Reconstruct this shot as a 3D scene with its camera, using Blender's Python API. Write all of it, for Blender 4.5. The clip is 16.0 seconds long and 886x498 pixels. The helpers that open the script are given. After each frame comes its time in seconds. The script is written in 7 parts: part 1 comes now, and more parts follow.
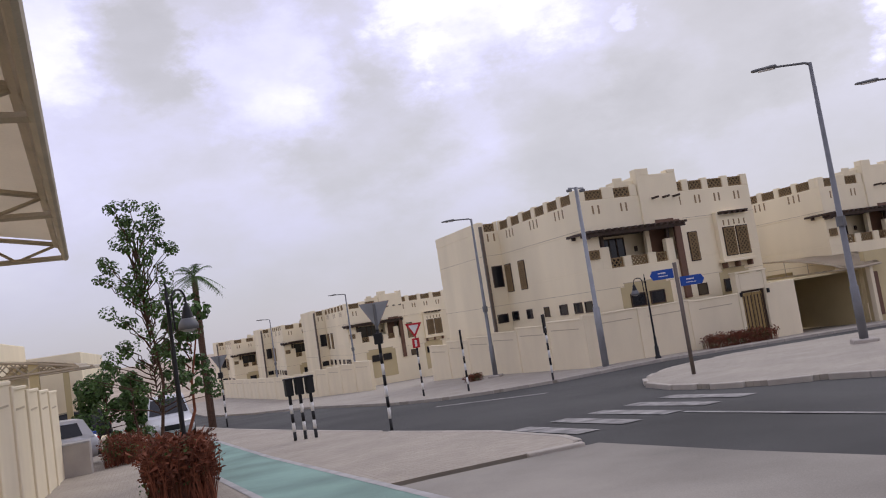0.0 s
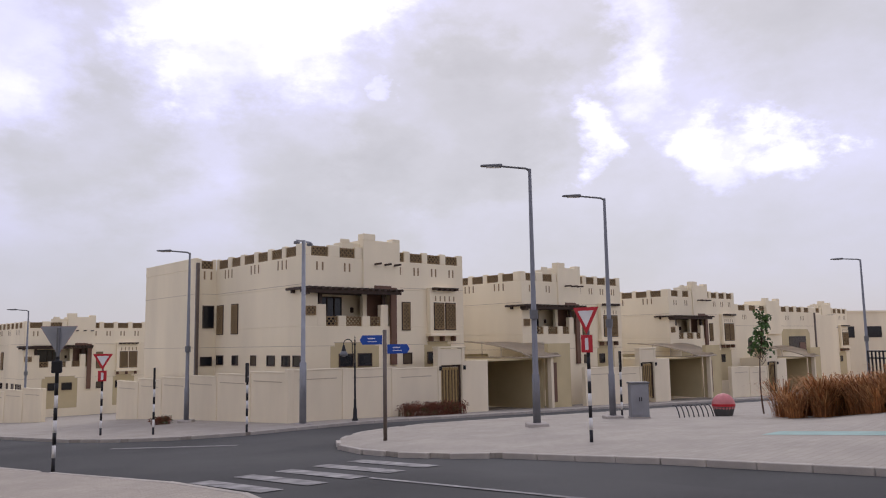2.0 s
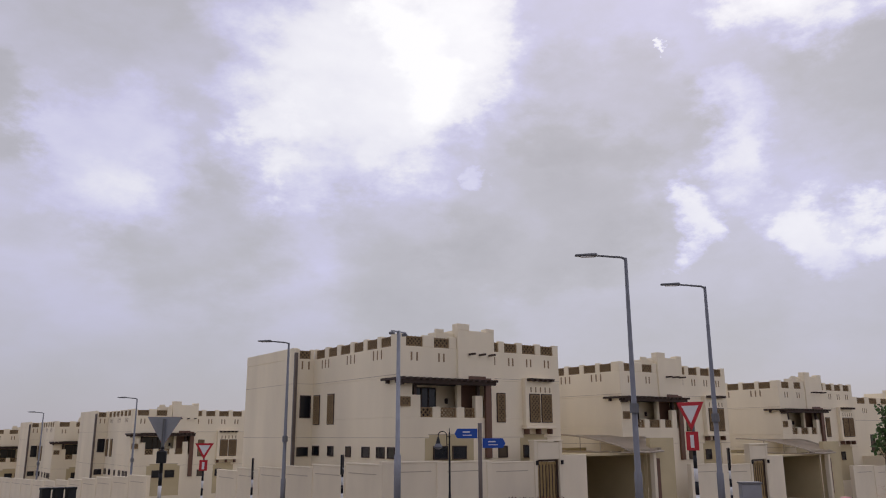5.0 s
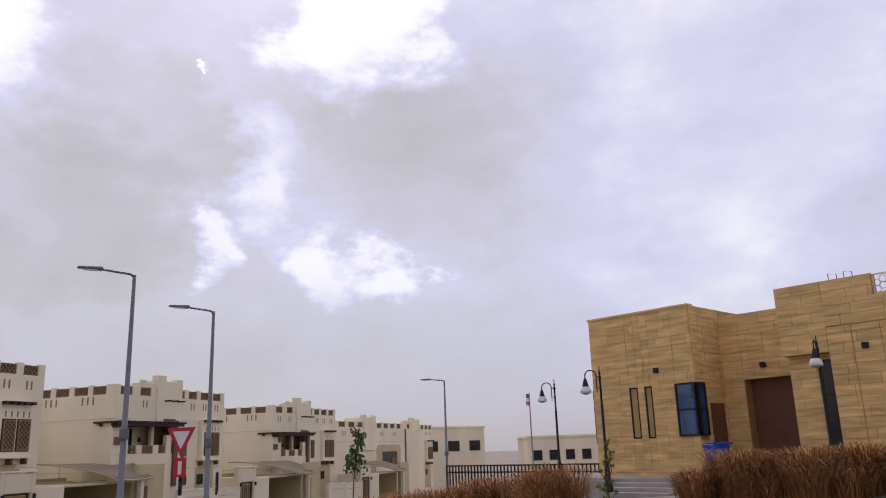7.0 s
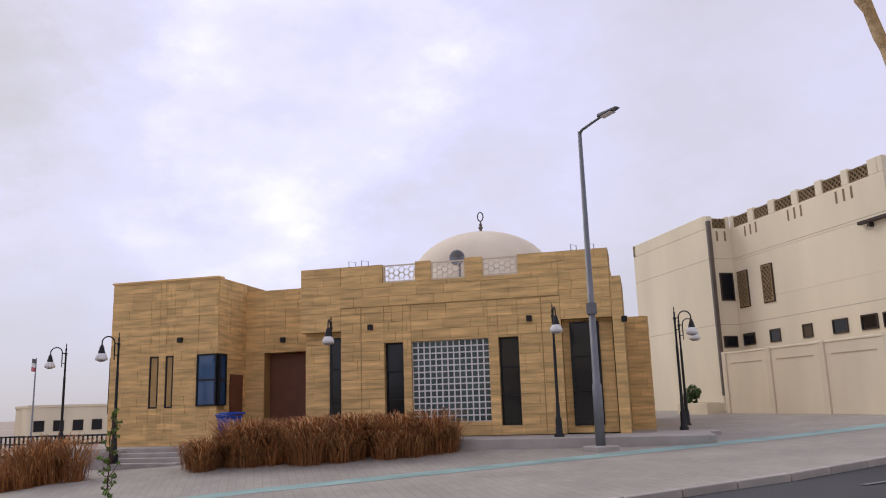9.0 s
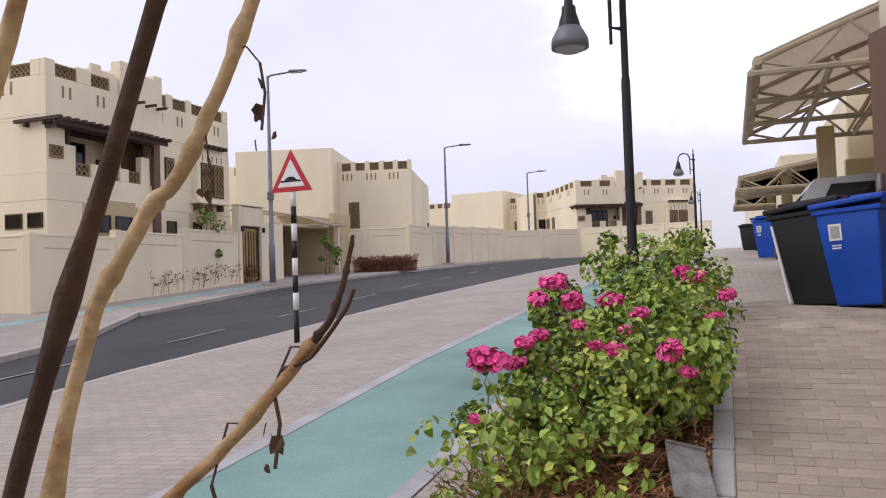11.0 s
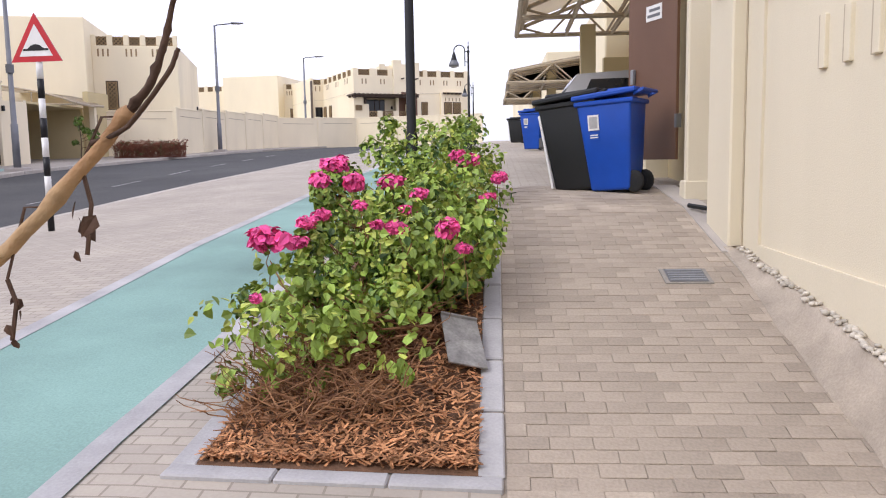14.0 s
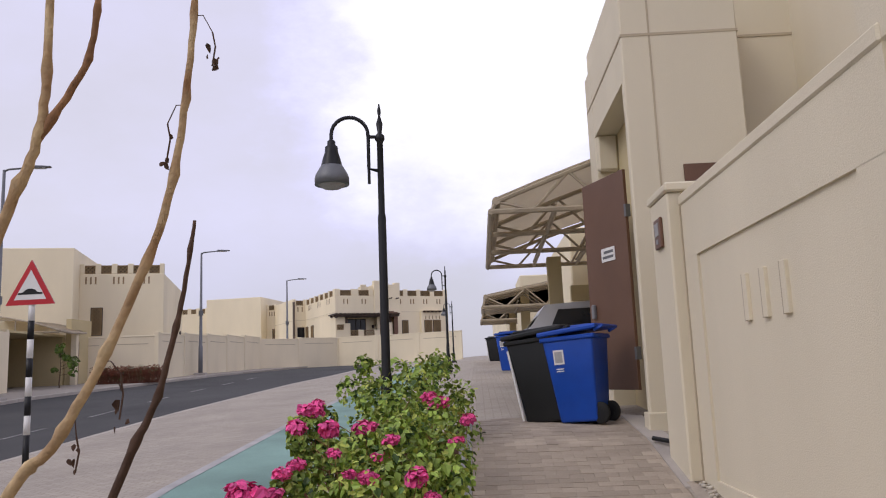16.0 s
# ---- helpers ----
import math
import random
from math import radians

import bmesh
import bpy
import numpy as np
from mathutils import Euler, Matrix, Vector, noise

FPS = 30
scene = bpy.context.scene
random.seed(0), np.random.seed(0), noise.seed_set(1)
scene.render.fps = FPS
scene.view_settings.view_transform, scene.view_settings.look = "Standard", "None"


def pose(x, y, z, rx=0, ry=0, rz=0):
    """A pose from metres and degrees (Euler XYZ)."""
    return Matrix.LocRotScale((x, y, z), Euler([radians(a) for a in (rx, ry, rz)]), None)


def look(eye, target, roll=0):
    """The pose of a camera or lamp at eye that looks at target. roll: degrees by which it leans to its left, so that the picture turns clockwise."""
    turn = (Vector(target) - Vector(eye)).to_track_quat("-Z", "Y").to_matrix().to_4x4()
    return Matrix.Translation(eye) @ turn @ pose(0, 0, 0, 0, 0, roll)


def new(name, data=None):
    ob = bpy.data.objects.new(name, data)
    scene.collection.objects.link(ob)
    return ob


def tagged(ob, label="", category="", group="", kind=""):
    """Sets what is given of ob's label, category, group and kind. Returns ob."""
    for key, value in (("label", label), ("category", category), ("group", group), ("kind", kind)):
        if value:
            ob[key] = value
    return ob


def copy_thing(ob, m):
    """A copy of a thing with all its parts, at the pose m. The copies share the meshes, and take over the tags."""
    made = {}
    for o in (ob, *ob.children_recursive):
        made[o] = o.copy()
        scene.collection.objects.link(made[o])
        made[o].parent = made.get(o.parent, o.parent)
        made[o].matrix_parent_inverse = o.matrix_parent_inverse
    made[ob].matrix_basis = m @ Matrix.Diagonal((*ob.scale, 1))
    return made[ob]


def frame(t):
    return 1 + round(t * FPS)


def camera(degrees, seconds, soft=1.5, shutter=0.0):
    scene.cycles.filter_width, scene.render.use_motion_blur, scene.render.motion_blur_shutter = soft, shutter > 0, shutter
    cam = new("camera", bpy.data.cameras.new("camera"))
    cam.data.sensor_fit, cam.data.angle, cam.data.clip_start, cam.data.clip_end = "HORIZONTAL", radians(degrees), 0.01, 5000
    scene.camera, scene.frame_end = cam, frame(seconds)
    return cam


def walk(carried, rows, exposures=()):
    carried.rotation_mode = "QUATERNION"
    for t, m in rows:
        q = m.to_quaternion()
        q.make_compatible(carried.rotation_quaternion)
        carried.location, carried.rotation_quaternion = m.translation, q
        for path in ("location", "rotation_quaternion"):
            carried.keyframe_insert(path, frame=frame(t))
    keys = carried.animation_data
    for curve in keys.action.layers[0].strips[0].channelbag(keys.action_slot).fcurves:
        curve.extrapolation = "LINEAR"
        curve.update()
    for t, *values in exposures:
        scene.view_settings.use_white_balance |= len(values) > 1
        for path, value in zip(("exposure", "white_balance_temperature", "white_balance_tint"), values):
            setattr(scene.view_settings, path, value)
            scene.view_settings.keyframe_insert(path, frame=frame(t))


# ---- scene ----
cam = camera(59.0, 16.0, soft=1.1)
PATH = [
    (0, (0.143, 0.063, 1.515), (-0.5936, -1.7887, 1.6807), -8.76),
    (0.5, (0.032, 0.075, 1.507), (-0.9626, -1.6527, 1.6622), -6.70),
    (1, (0.013, 0.032, 1.527), (-1.1456, -1.5894, 1.6939), -4.23),
    (1.5, (0.040, 0.021, 1.559), (-1.1978, -1.5387, 1.7496), -2.35),
    (2, (0.067, 0.046, 1.572), (-1.2623, -1.4299, 1.8108), -0.92),
    (2.5, (0.062, 0.069, 1.569), (-1.3249, -1.3412, 1.8649), -0.39),
    (3, (0.070, 0.093, 1.606), (-1.2163, -1.3960, 1.9624), -0.68),
    (3.2, (0.044, 0.069, 1.621), (-1.1699, -1.4724, 2.0081), -0.61),
    (5.3, (0.092, 0.032, 1.674), (-1.0299, -1.5551, 2.1464), -0.32),
    (5.5, (0.063, 0.050, 1.670), (-1.1528, -1.4600, 2.1624), -0.77),
    (6, (0.009, 0.062, 1.703), (-1.4539, -1.1967, 2.2268), -0.89),
    (6.5, (-0.019, 0.095, 1.720), (-1.7097, -0.8392, 2.2374), -1.49),
    (7, (-0.102, 0.095, 1.704), (-1.9255, -0.5585, 2.1999), -1.95),
    (7.5, (-0.134, 0.099, 1.681), (-2.0400, -0.2917, 2.1457), -2.08),
    (8, (-0.118, 0.111, 1.667), (-2.0611, -0.0549, 2.1086), -1.94),
    (8.5, (-0.106, 0.161, 1.675), (-2.0589, 0.2646, 2.0924), -1.72),
    (9, (-0.070, 0.232, 1.689), (-1.9776, 0.6901, 2.0773), -1.81),
    (9.2, (-0.072, 0.231, 1.688), (-1.9301, 0.8669, 2.0663), -1.77),
    (11.3, (0.070, 0.576, 1.731), (-0.3989, 2.5204, 1.7254), -1.32),
    (11.5, (0.055, 0.560, 1.709), (-0.2985, 2.5269, 1.6317), -1.00),
    (12, (0.036, 0.598, 1.680), (-0.1459, 2.5793, 1.4744), -0.44),
    (12.5, (0.025, 0.604, 1.654), (-0.0705, 2.5824, 1.3744), 0.14),
    (13, (0.022, 0.596, 1.650), (0.0013, 2.5750, 1.3594), 0.45),
    (13.5, (0.028, 0.577, 1.658), (-0.0012, 2.5582, 1.3823), 0.02),
    (14, (0.023, 0.562, 1.666), (-0.1143, 2.5445, 1.4375), -1.00),
    (14.5, (0.052, 0.495, 1.709), (-0.1888, 2.4778, 1.6139), -2.07),
    (15, (0.108, 0.404, 1.801), (-0.1358, 2.3875, 1.8826), -3.05),
    (15.5, (0.157, 0.285, 1.877), (-0.0759, 2.2597, 2.0946), -2.80),
    (16, (0.145, 0.158, 1.890), (0.0690, 2.1320, 2.2020), -2.29),
]
walk(cam, [(t, look(eye, target, roll)) for t, eye, target, roll in PATH],
     [(0, 0.0, 6500, 10), (1.5, 0.0, 6500, 10), (3.2, -0.04, 6500, 10), (5.3, -0.38, 6500, 10), (6.0, -0.36, 6500, 10), (6.8, -0.25, 6500, 10), (7.5, -0.14, 6500, 10), (9.2, 0.06, 6500, 10), (11.3, 0.5, 6500, 8), (12.5, 0.92, 6380, 6), (13.6, 0.92, 6380, 7), (14.5, 0.78, 6450, 9), (15.2, 0.3, 6500, 10), (16, 0.08, 6500, 10)])

# ---- sky and sun ----
SUN_EL, SUN_AZ = radians(42), radians(232)


# bright gaps and grey banks in the cloud: bearing, height, half width (degrees), brightness
CLOUDS = [(243, 25, 6.5, 0.36), (234, 29, 5, 0.38), (249, 20, 2.5, 0.14), (213, 19, 3.0, 0.26), (217, 14, 1.8, 0.36), (209, 13, 2.4, 0.30),
          (204, 12.5, 1.8, 0.3), (216.9, 25.4, 0.35, 0.4), (232, 19.5, 0.9, 0.2), (206, 30, 4.5, 0.45), (228, 16, 6, -0.22), (237, 11, 6, -0.16),
          (221, 22, 5, -0.2), (253, 14, 5, -0.16), (200, 21, 6, -0.15), (268, 20, 3.5, -0.2), (259, 19, 4, 0.2), (275, 22, 4, 0.2),
          (176, 24, 9, 0.2), (182, 11, 5, 0.1), (88, 22, 11, 0.32), (225, 6, 12, -0.1)]


def make_world():
    w = bpy.data.worlds.new("sky")
    scene.world = w
    w.use_nodes = True
    nt = w.node_tree
    nt.nodes.clear()
    N, L = nt.nodes.new, nt.links.new
    tc = N("ShaderNodeTexCoord")

    def maths(op, a, b=None):
        m = N("ShaderNodeMath")
        m.operation = op
        for k, v in enumerate((a, b)):
            if isinstance(v, (int, float)):
                m.inputs[k].default_value = v
            elif v is not None:
                L(v, m.inputs[k])
        return m.outputs[0]

    def vmaths(op, a, b):
        m = N("ShaderNodeVectorMath")
        m.operation = op
        for k, v in enumerate((a, b)):
            if isinstance(v, tuple):
                m.inputs[k].default_value = v
            else:
                L(v, m.inputs[k])
        return m

    def noise(scale, detail, rough, vec):
        n = N("ShaderNodeTexNoise")
        n.inputs["Scale"].default_value, n.inputs["Detail"].default_value, n.inputs["Roughness"].default_value = scale, detail, rough
        L(vec, n.inputs["Vector"])
        return n

    stretched = vmaths("MULTIPLY", tc.outputs["Generated"], (1.0, 1.0, 1.8)).outputs[0]
    curl = noise(5.5, 7, 0.62, stretched)
    off = vmaths("SUBTRACT", curl.outputs["Color"], (0.5, 0.5, 0.5)).outputs[0]
    off = vmaths("MULTIPLY", off, (0.30, 0.30, 0.24)).outputs[0]
    warped = vmaths("ADD", tc.outputs["Generated"], off).outputs[0]
    warped = vmaths("NORMALIZE", warped, (0, 0, 0)).outputs[0]
    # broken cloud in the south-west, a smoother sheet to the north
    body = maths("SUBTRACT", noise(2.6, 8, 0.58, stretched).outputs["Fac"], 0.5)
    rough_side = N("ShaderNodeMapRange")
    rough_side.inputs["From Min"].default_value, rough_side.inputs["From Max"].default_value = -0.2, 0.7
    rough_side.inputs["To Min"].default_value, rough_side.inputs["To Max"].default_value = 0.35, 0.95
    L(vmaths("DOT_PRODUCT", tc.outputs["Generated"], (-0.6, -0.8, 0.1)).outputs["Value"], rough_side.inputs["Value"])
    v = maths("ADD", maths("MULTIPLY", body, rough_side.outputs[0]), 0.45)
    for az, el, size, weight in CLOUDS:
        a, e = radians(az), radians(el)
        d = (math.cos(a) * math.cos(e), math.sin(a) * math.cos(e), math.sin(e))
        mr = N("ShaderNodeMapRange")
        mr.interpolation_type = "SMOOTHSTEP"
        mr.inputs["From Min"].default_value, mr.inputs["From Max"].default_value = math.cos(radians(size * 1.5)), math.cos(radians(size * 0.35))
        mr.inputs["To Max"].default_value = weight
        L(vmaths("DOT_PRODUCT", warped, d).outputs["Value"], mr.inputs["Value"])
        v = maths("ADD", v, mr.outputs[0])
    ramp = N("ShaderNodeValToRGB")
    cr = ramp.color_ramp
    cr.elements[0].position, cr.elements[0].color = 0.05, (0.50, 0.48, 0.51, 1)
    cr.elements[1].position, cr.elements[1].color = 1.0, (1.3, 1.28, 1.3, 1)
    for p, c in ((0.28, (0.61, 0.588, 0.645, 1)), (0.42, (0.70, 0.675, 0.815, 1)), (0.52, (0.755, 0.73, 0.97, 1)), (0.62, (0.85, 0.83, 1.04, 1)), (0.74, (1.05, 1.03, 1.12, 1))):
        e = cr.elements.new(p)
        e.color = c
    L(v, ramp.inputs["Fac"])
    # thin grey veil low over the horizon
    sep = N("ShaderNodeSeparateXYZ")
    L(tc.outputs["Generated"], sep.inputs[0])
    mr = N("ShaderNodeMapRange")
    mr.inputs["From Min"].default_value, mr.inputs["From Max"].default_value = 0.0, 0.2
    L(sep.outputs["Z"], mr.inputs["Value"])
    veil = N("ShaderNodeMix")
    veil.data_type = "RGBA"
    veil.inputs["A"].default_value = (0.50, 0.485, 0.56, 1)
    L(mr.outputs["Result"], veil.inputs["Factor"])
    L(ramp.outputs["Color"], veil.inputs["B"])
    sky = N("ShaderNodeTexSky")
    sky.sky_type, sky.sun_disc = "NISHITA", False
    sky.sun_elevation, sky.sun_rotation = SUN_EL, SUN_AZ
    b1, b2, add, out = N("ShaderNodeBackground"), N("ShaderNodeBackground"), N("ShaderNodeAddShader"), N("ShaderNodeOutputWorld")
    L(veil.outputs["Result"], b1.inputs["Color"])
    b1.inputs["Strength"].default_value = 0.93
    L(sky.outputs["Color"], b2.inputs["Color"])
    b2.inputs["Strength"].default_value = 0.012
    L(b1.outputs[0], add.inputs[0])
    L(b2.outputs[0], add.inputs[1])
    L(add.outputs[0], out.inputs["Surface"])


make_world()
sun = new("sun", bpy.data.lights.new("sun", "SUN"))
sun.data.energy, sun.data.angle, sun.data.color = 0.85, radians(24), (1.0, 0.94, 0.86)
sun.matrix_world = look((0, 0, 60), (24, 19, 32))


# ---- materials ----
def mat(name, col, rough=0.8, metal=0.0, var=0.18, scale=1.2, bump=0.15, bscale=40.0, col2=None, rnd=0.0, spec=0.4, streak=0.0):
    m = bpy.data.materials.new(name)
    m.use_nodes = True
    nt = m.node_tree
    N, L = nt.nodes.new, nt.links.new
    b = nt.nodes["Principled BSDF"]
    b.inputs["Roughness"].default_value, b.inputs["Metallic"].default_value = rough, metal
    b.inputs["Specular IOR Level"].default_value = spec
    tc = N("ShaderNodeTexCoord")
    n1, n2 = N("ShaderNodeTexNoise"), N("ShaderNodeTexNoise")
    n1.inputs["Scale"].default_value, n1.inputs["Detail"].default_value = scale, 6
    n2.inputs["Scale"].default_value, n2.inputs["Detail"].default_value = bscale, 4
    vec = tc.outputs["Object"]
    if streak:
        mp = N("ShaderNodeMapping")
        mp.inputs["Scale"].default_value = (1, 1, streak)
        L(vec, mp.inputs["Vector"])
        L(mp.outputs[0], n1.inputs["Vector"])
    else:
        L(vec, n1.inputs["Vector"])
    L(vec, n2.inputs["Vector"])
    dark = tuple(c * (1 - var) for c in col) if col2 is None else col2
    light = tuple(min(1, c * (1 + var * 0.6)) for c in col)
    ramp = N("ShaderNodeMix")
    ramp.data_type = "RGBA"
    ramp.inputs["A"].default_value, ramp.inputs["B"].default_value = (*dark, 1), (*light, 1)
    mr = N("ShaderNodeMapRange")
    mr.inputs["From Min"].default_value, mr.inputs["From Max"].default_value = 0.32, 0.68
    L(n1.outputs["Fac"], mr.inputs["Value"])
    L(mr.outputs[0], ramp.inputs["Factor"])
    fine = N("ShaderNodeMix")
    fine.data_type, fine.blend_type = "RGBA", "MULTIPLY"
    fine.inputs["Factor"].default_value = min(1.0, var * 1.5)
    L(ramp.outputs["Result"], fine.inputs["A"])
    mr2 = N("ShaderNodeMapRange")
    mr2.inputs["From Min"].default_value, mr2.inputs["From Max"].default_value = 0.3, 0.7
    mr2.inputs["To Min"].default_value = 0.55
    L(n2.outputs["Fac"], mr2.inputs["Value"])
    L(mr2.outputs[0], fine.inputs["B"])
    src = fine.outputs["Result"]
    if rnd:
        oi = N("ShaderNodeObjectInfo")
        ge = N("ShaderNodeNewGeometry")
        ad = N("ShaderNodeMath")
        ad.operation = "ADD"
        L(oi.outputs["Random"], ad.inputs[0])
        L(ge.outputs["Random Per Island"], ad.inputs[1])
        fr = N("ShaderNodeMath")
        fr.operation = "FRACT"
        L(ad.outputs[0], fr.inputs[0])
        m3 = N("ShaderNodeMapRange")
        m3.inputs["To Min"].default_value, m3.inputs["To Max"].default_value = 1 - rnd, 1 + rnd
        L(fr.outputs[0], m3.inputs["Value"])
        hs = N("ShaderNodeHueSaturation")
        L(src, hs.inputs["Color"])
        L(m3.outputs[0], hs.inputs["Value"])
        src = hs.outputs["Color"]
    L(src, b.inputs["Base Color"])
    if bump:
        bp = N("ShaderNodeBump")
        bp.inputs["Strength"].default_value, bp.inputs["Distance"].default_value = bump, 0.01
        L(n2.outputs["Fac"], bp.inputs["Height"])
        L(bp.outputs[0], b.inputs["Normal"])
    return m


def brick_mat(name, c1, c2, mortar, bw, bh, gap=0.006, swap=False, rough=0.85, offset=0.5):
    """Paving or cladding far from the camera: joints by a brick texture, in metres, with stains on top."""
    m = mat(name, c1, rough, 0, 0.2, 0.7, 0.1, 60)
    nt = m.node_tree
    N, L = nt.nodes.new, nt.links.new
    b = nt.nodes["Principled BSDF"]
    old = b.inputs["Base Color"].links[0].from_socket
    tc = [n for n in nt.nodes if n.type == "TEX_COORD"][0]
    br = N("ShaderNodeTexBrick")
    br.offset = offset
    br.inputs["Color1"].default_value, br.inputs["Color2"].default_value = (*c1, 1), (*c2, 1)
    br.inputs["Mortar"].default_value = (*mortar, 1)
    br.inputs["Scale"].default_value = 1.0
    br.inputs["Mortar Size"].default_value = gap
    br.inputs["Brick Width"].default_value, br.inputs["Row Height"].default_value = bw, bh
    if swap:
        sp, cb = N("ShaderNodeSeparateXYZ"), N("ShaderNodeCombineXYZ")
        L(tc.outputs["Object"], sp.inputs[0])
        L(sp.outputs[swap[0]], cb.inputs[0])
        L(sp.outputs[swap[1]], cb.inputs[1])
        L(cb.outputs[0], br.inputs["Vector"])
    else:
        L(tc.outputs["Object"], br.inputs["Vector"])
    mx = N("ShaderNodeMix")
    mx.data_type, mx.blend_type = "RGBA", "MULTIPLY"
    mx.inputs["Factor"].default_value = 0.6
    L(br.outputs["Color"], mx.inputs["A"])
    dv = N("ShaderNodeMix")
    dv.data_type, dv.blend_type = "RGBA", "DIVIDE"
    dv.inputs["Factor"].default_value = 1
    L(old, dv.inputs["A"])
    dv.inputs["B"].default_value = (*c1, 1)
    L(dv.outputs["Result"], mx.inputs["B"])
    L(mx.outputs["Result"], b.inputs["Base Color"])
    return m


M = {}
M["stucco"] = mat("cream stucco", (0.86, 0.765, 0.56), 0.9, 0, 0.10, 0.35, 0.25, 90, streak=0.3)
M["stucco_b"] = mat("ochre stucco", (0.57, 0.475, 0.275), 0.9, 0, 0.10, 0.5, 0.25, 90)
M["wall"] = mat("pale boundary render", (0.82, 0.725, 0.535), 0.9, 0, 0.12, 0.4, 0.25, 80, streak=0.3)
M["nearwall"] = mat("cream painted render", (0.71, 0.637, 0.485), 0.85, 0, 0.08, 0.6, 0.3, 120, streak=0.25)
M["groove"] = mat("shadow joint", (0.50, 0.42, 0.30), 0.9, 0, 0.1, 1, 0.1, 50)
M["lattice"] = mat("brown lattice screen", (0.29, 0.20, 0.10), 0.7, 0, 0.15, 3, 0.1, 50)
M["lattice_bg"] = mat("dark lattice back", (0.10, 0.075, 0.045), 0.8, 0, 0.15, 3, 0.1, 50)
M["brown"] = mat("dark brown timber", (0.055, 0.033, 0.022), 0.6, 0, 0.2, 4, 0.2, 30)
M["brown_panel"] = mat("brown steel door", (0.155, 0.082, 0.052), 0.5, 0.1, 0.1, 1.5, 0.05, 60)
M["gate_gold"] = mat("gold gate panel", (0.36, 0.25, 0.10), 0.5, 0.3, 0.2, 8, 0.3, 30)
M["glass"] = mat("dark window glass", (0.012, 0.014, 0.018), 0.08, 0.0, 0.1, 1, 0, 10, spec=0.45)
M["glass_blue"] = mat("blue window glass", (0.035, 0.09, 0.20), 0.05, 0.1, 0.1, 1, 0, 10, spec=0.9)
M["black"] = mat("black painted metal", (0.016, 0.016, 0.018), 0.45, 0.3, 0.2, 4, 0.05, 60)
M["blackplastic"] = mat("black plastic", (0.011, 0.012, 0.013), 0.55, 0, 0.15, 3, 0.05, 200)
M["blue"] = mat("blue plastic", (0.007, 0.065, 0.40), 0.38, 0, 0.15, 2.5, 0.05, 200)
M["bluesign"] = mat("blue sign sheet", (0.012, 0.07, 0.36), 0.4, 0, 0.08, 3, 0, 50)
M["grey"] = mat("galvanised steel", (0.30, 0.31, 0.33), 0.5, 0.4, 0.15, 2, 0.05, 60)
M["greydark"] = mat("grey lamp steel", (0.16, 0.165, 0.175), 0.5, 0.3, 0.15, 2, 0.05, 60)
M["lamppole"] = mat("painted lamp steel", (0.19, 0.195, 0.21), 0.5, 0.3, 0.15, 2, 0.05, 60)
M["bronze"] = mat("weathered bronze steel", (0.16, 0.13, 0.11), 0.5, 0.3, 0.15, 2, 0.05, 60)
M["white"] = mat("white paint", (0.75, 0.74, 0.72), 0.6, 0, 0.08, 4, 0.05, 60)
M["red"] = mat("red sign sheet", (0.50, 0.02, 0.03), 0.4, 0, 0.08, 3, 0, 50)
M["pink"] = mat("faded red paint", (0.62, 0.22, 0.22), 0.6, 0, 0.2, 4, 0.1, 60)
M["asphalt"] = mat("asphalt", (0.066, 0.066, 0.066), 0.92, 0, 0.3, 0.22, 0.6, 70, col2=(0.038, 0.038, 0.039))
M["apron"] = mat("flush concrete", (0.315, 0.29, 0.255), 0.92, 0, 0.32, 0.3, 0.3, 60)
M["concrete"] = mat("pale concrete", (0.44, 0.40, 0.36), 0.9, 0, 0.15, 1.5, 0.25, 60)
M["kerb"] = mat("kerb concrete", (0.46, 0.42, 0.37), 0.9, 0, 0.18, 1.5, 0.3, 60, rnd=0.08)
M["edging"] = mat("grey edging concrete", (0.42, 0.41, 0.41), 0.9, 0, 0.2, 2.5, 0.3, 60, rnd=0.06)
M["teal"] = mat("teal cycle lane coating", (0.215, 0.355, 0.31), 0.75, 0, 0.3, 0.55, 0.3, 70)
M["teal_pale"] = mat("faded teal coating", (0.30, 0.44, 0.40), 0.8, 0, 0.25, 0.8, 0.3, 70)
M["paint"] = mat("worn road paint", (0.33, 0.32, 0.31), 0.85, 0, 0.4, 2.5, 0.2, 60, col2=(0.16, 0.155, 0.155))
M["sand"] = mat("sandy ground", (0.46, 0.38, 0.29), 0.95, 0, 0.2, 0.05, 0.4, 5)
M["pave"] = brick_mat("sandstone paving", (0.42, 0.372, 0.31), (0.36, 0.318, 0.268), (0.27, 0.235, 0.19), 0.2, 0.1)
M["pave_far"] = brick_mat("grey paving", (0.385, 0.348, 0.295), (0.35, 0.315, 0.268), (0.27, 0.24, 0.20), 0.4, 0.2)
M["paver"] = mat("sandstone paver", (0.43, 0.36, 0.285), 0.9, 0, 0.24, 2.2, 0.6, 70, rnd=0.11)
M["joint"] = mat("sandy joint", (0.36, 0.305, 0.24), 0.95, 0, 0.2, 2, 0.3, 80)
M["mulch"] = mat("wood chip mulch", (0.52, 0.25, 0.115), 0.95, 0, 0.3, 8, 0.5, 90, rnd=0.45)
M["soil"] = mat("brown soil", (0.16, 0.085, 0.048), 0.95, 0, 0.3, 6, 0.6, 60)
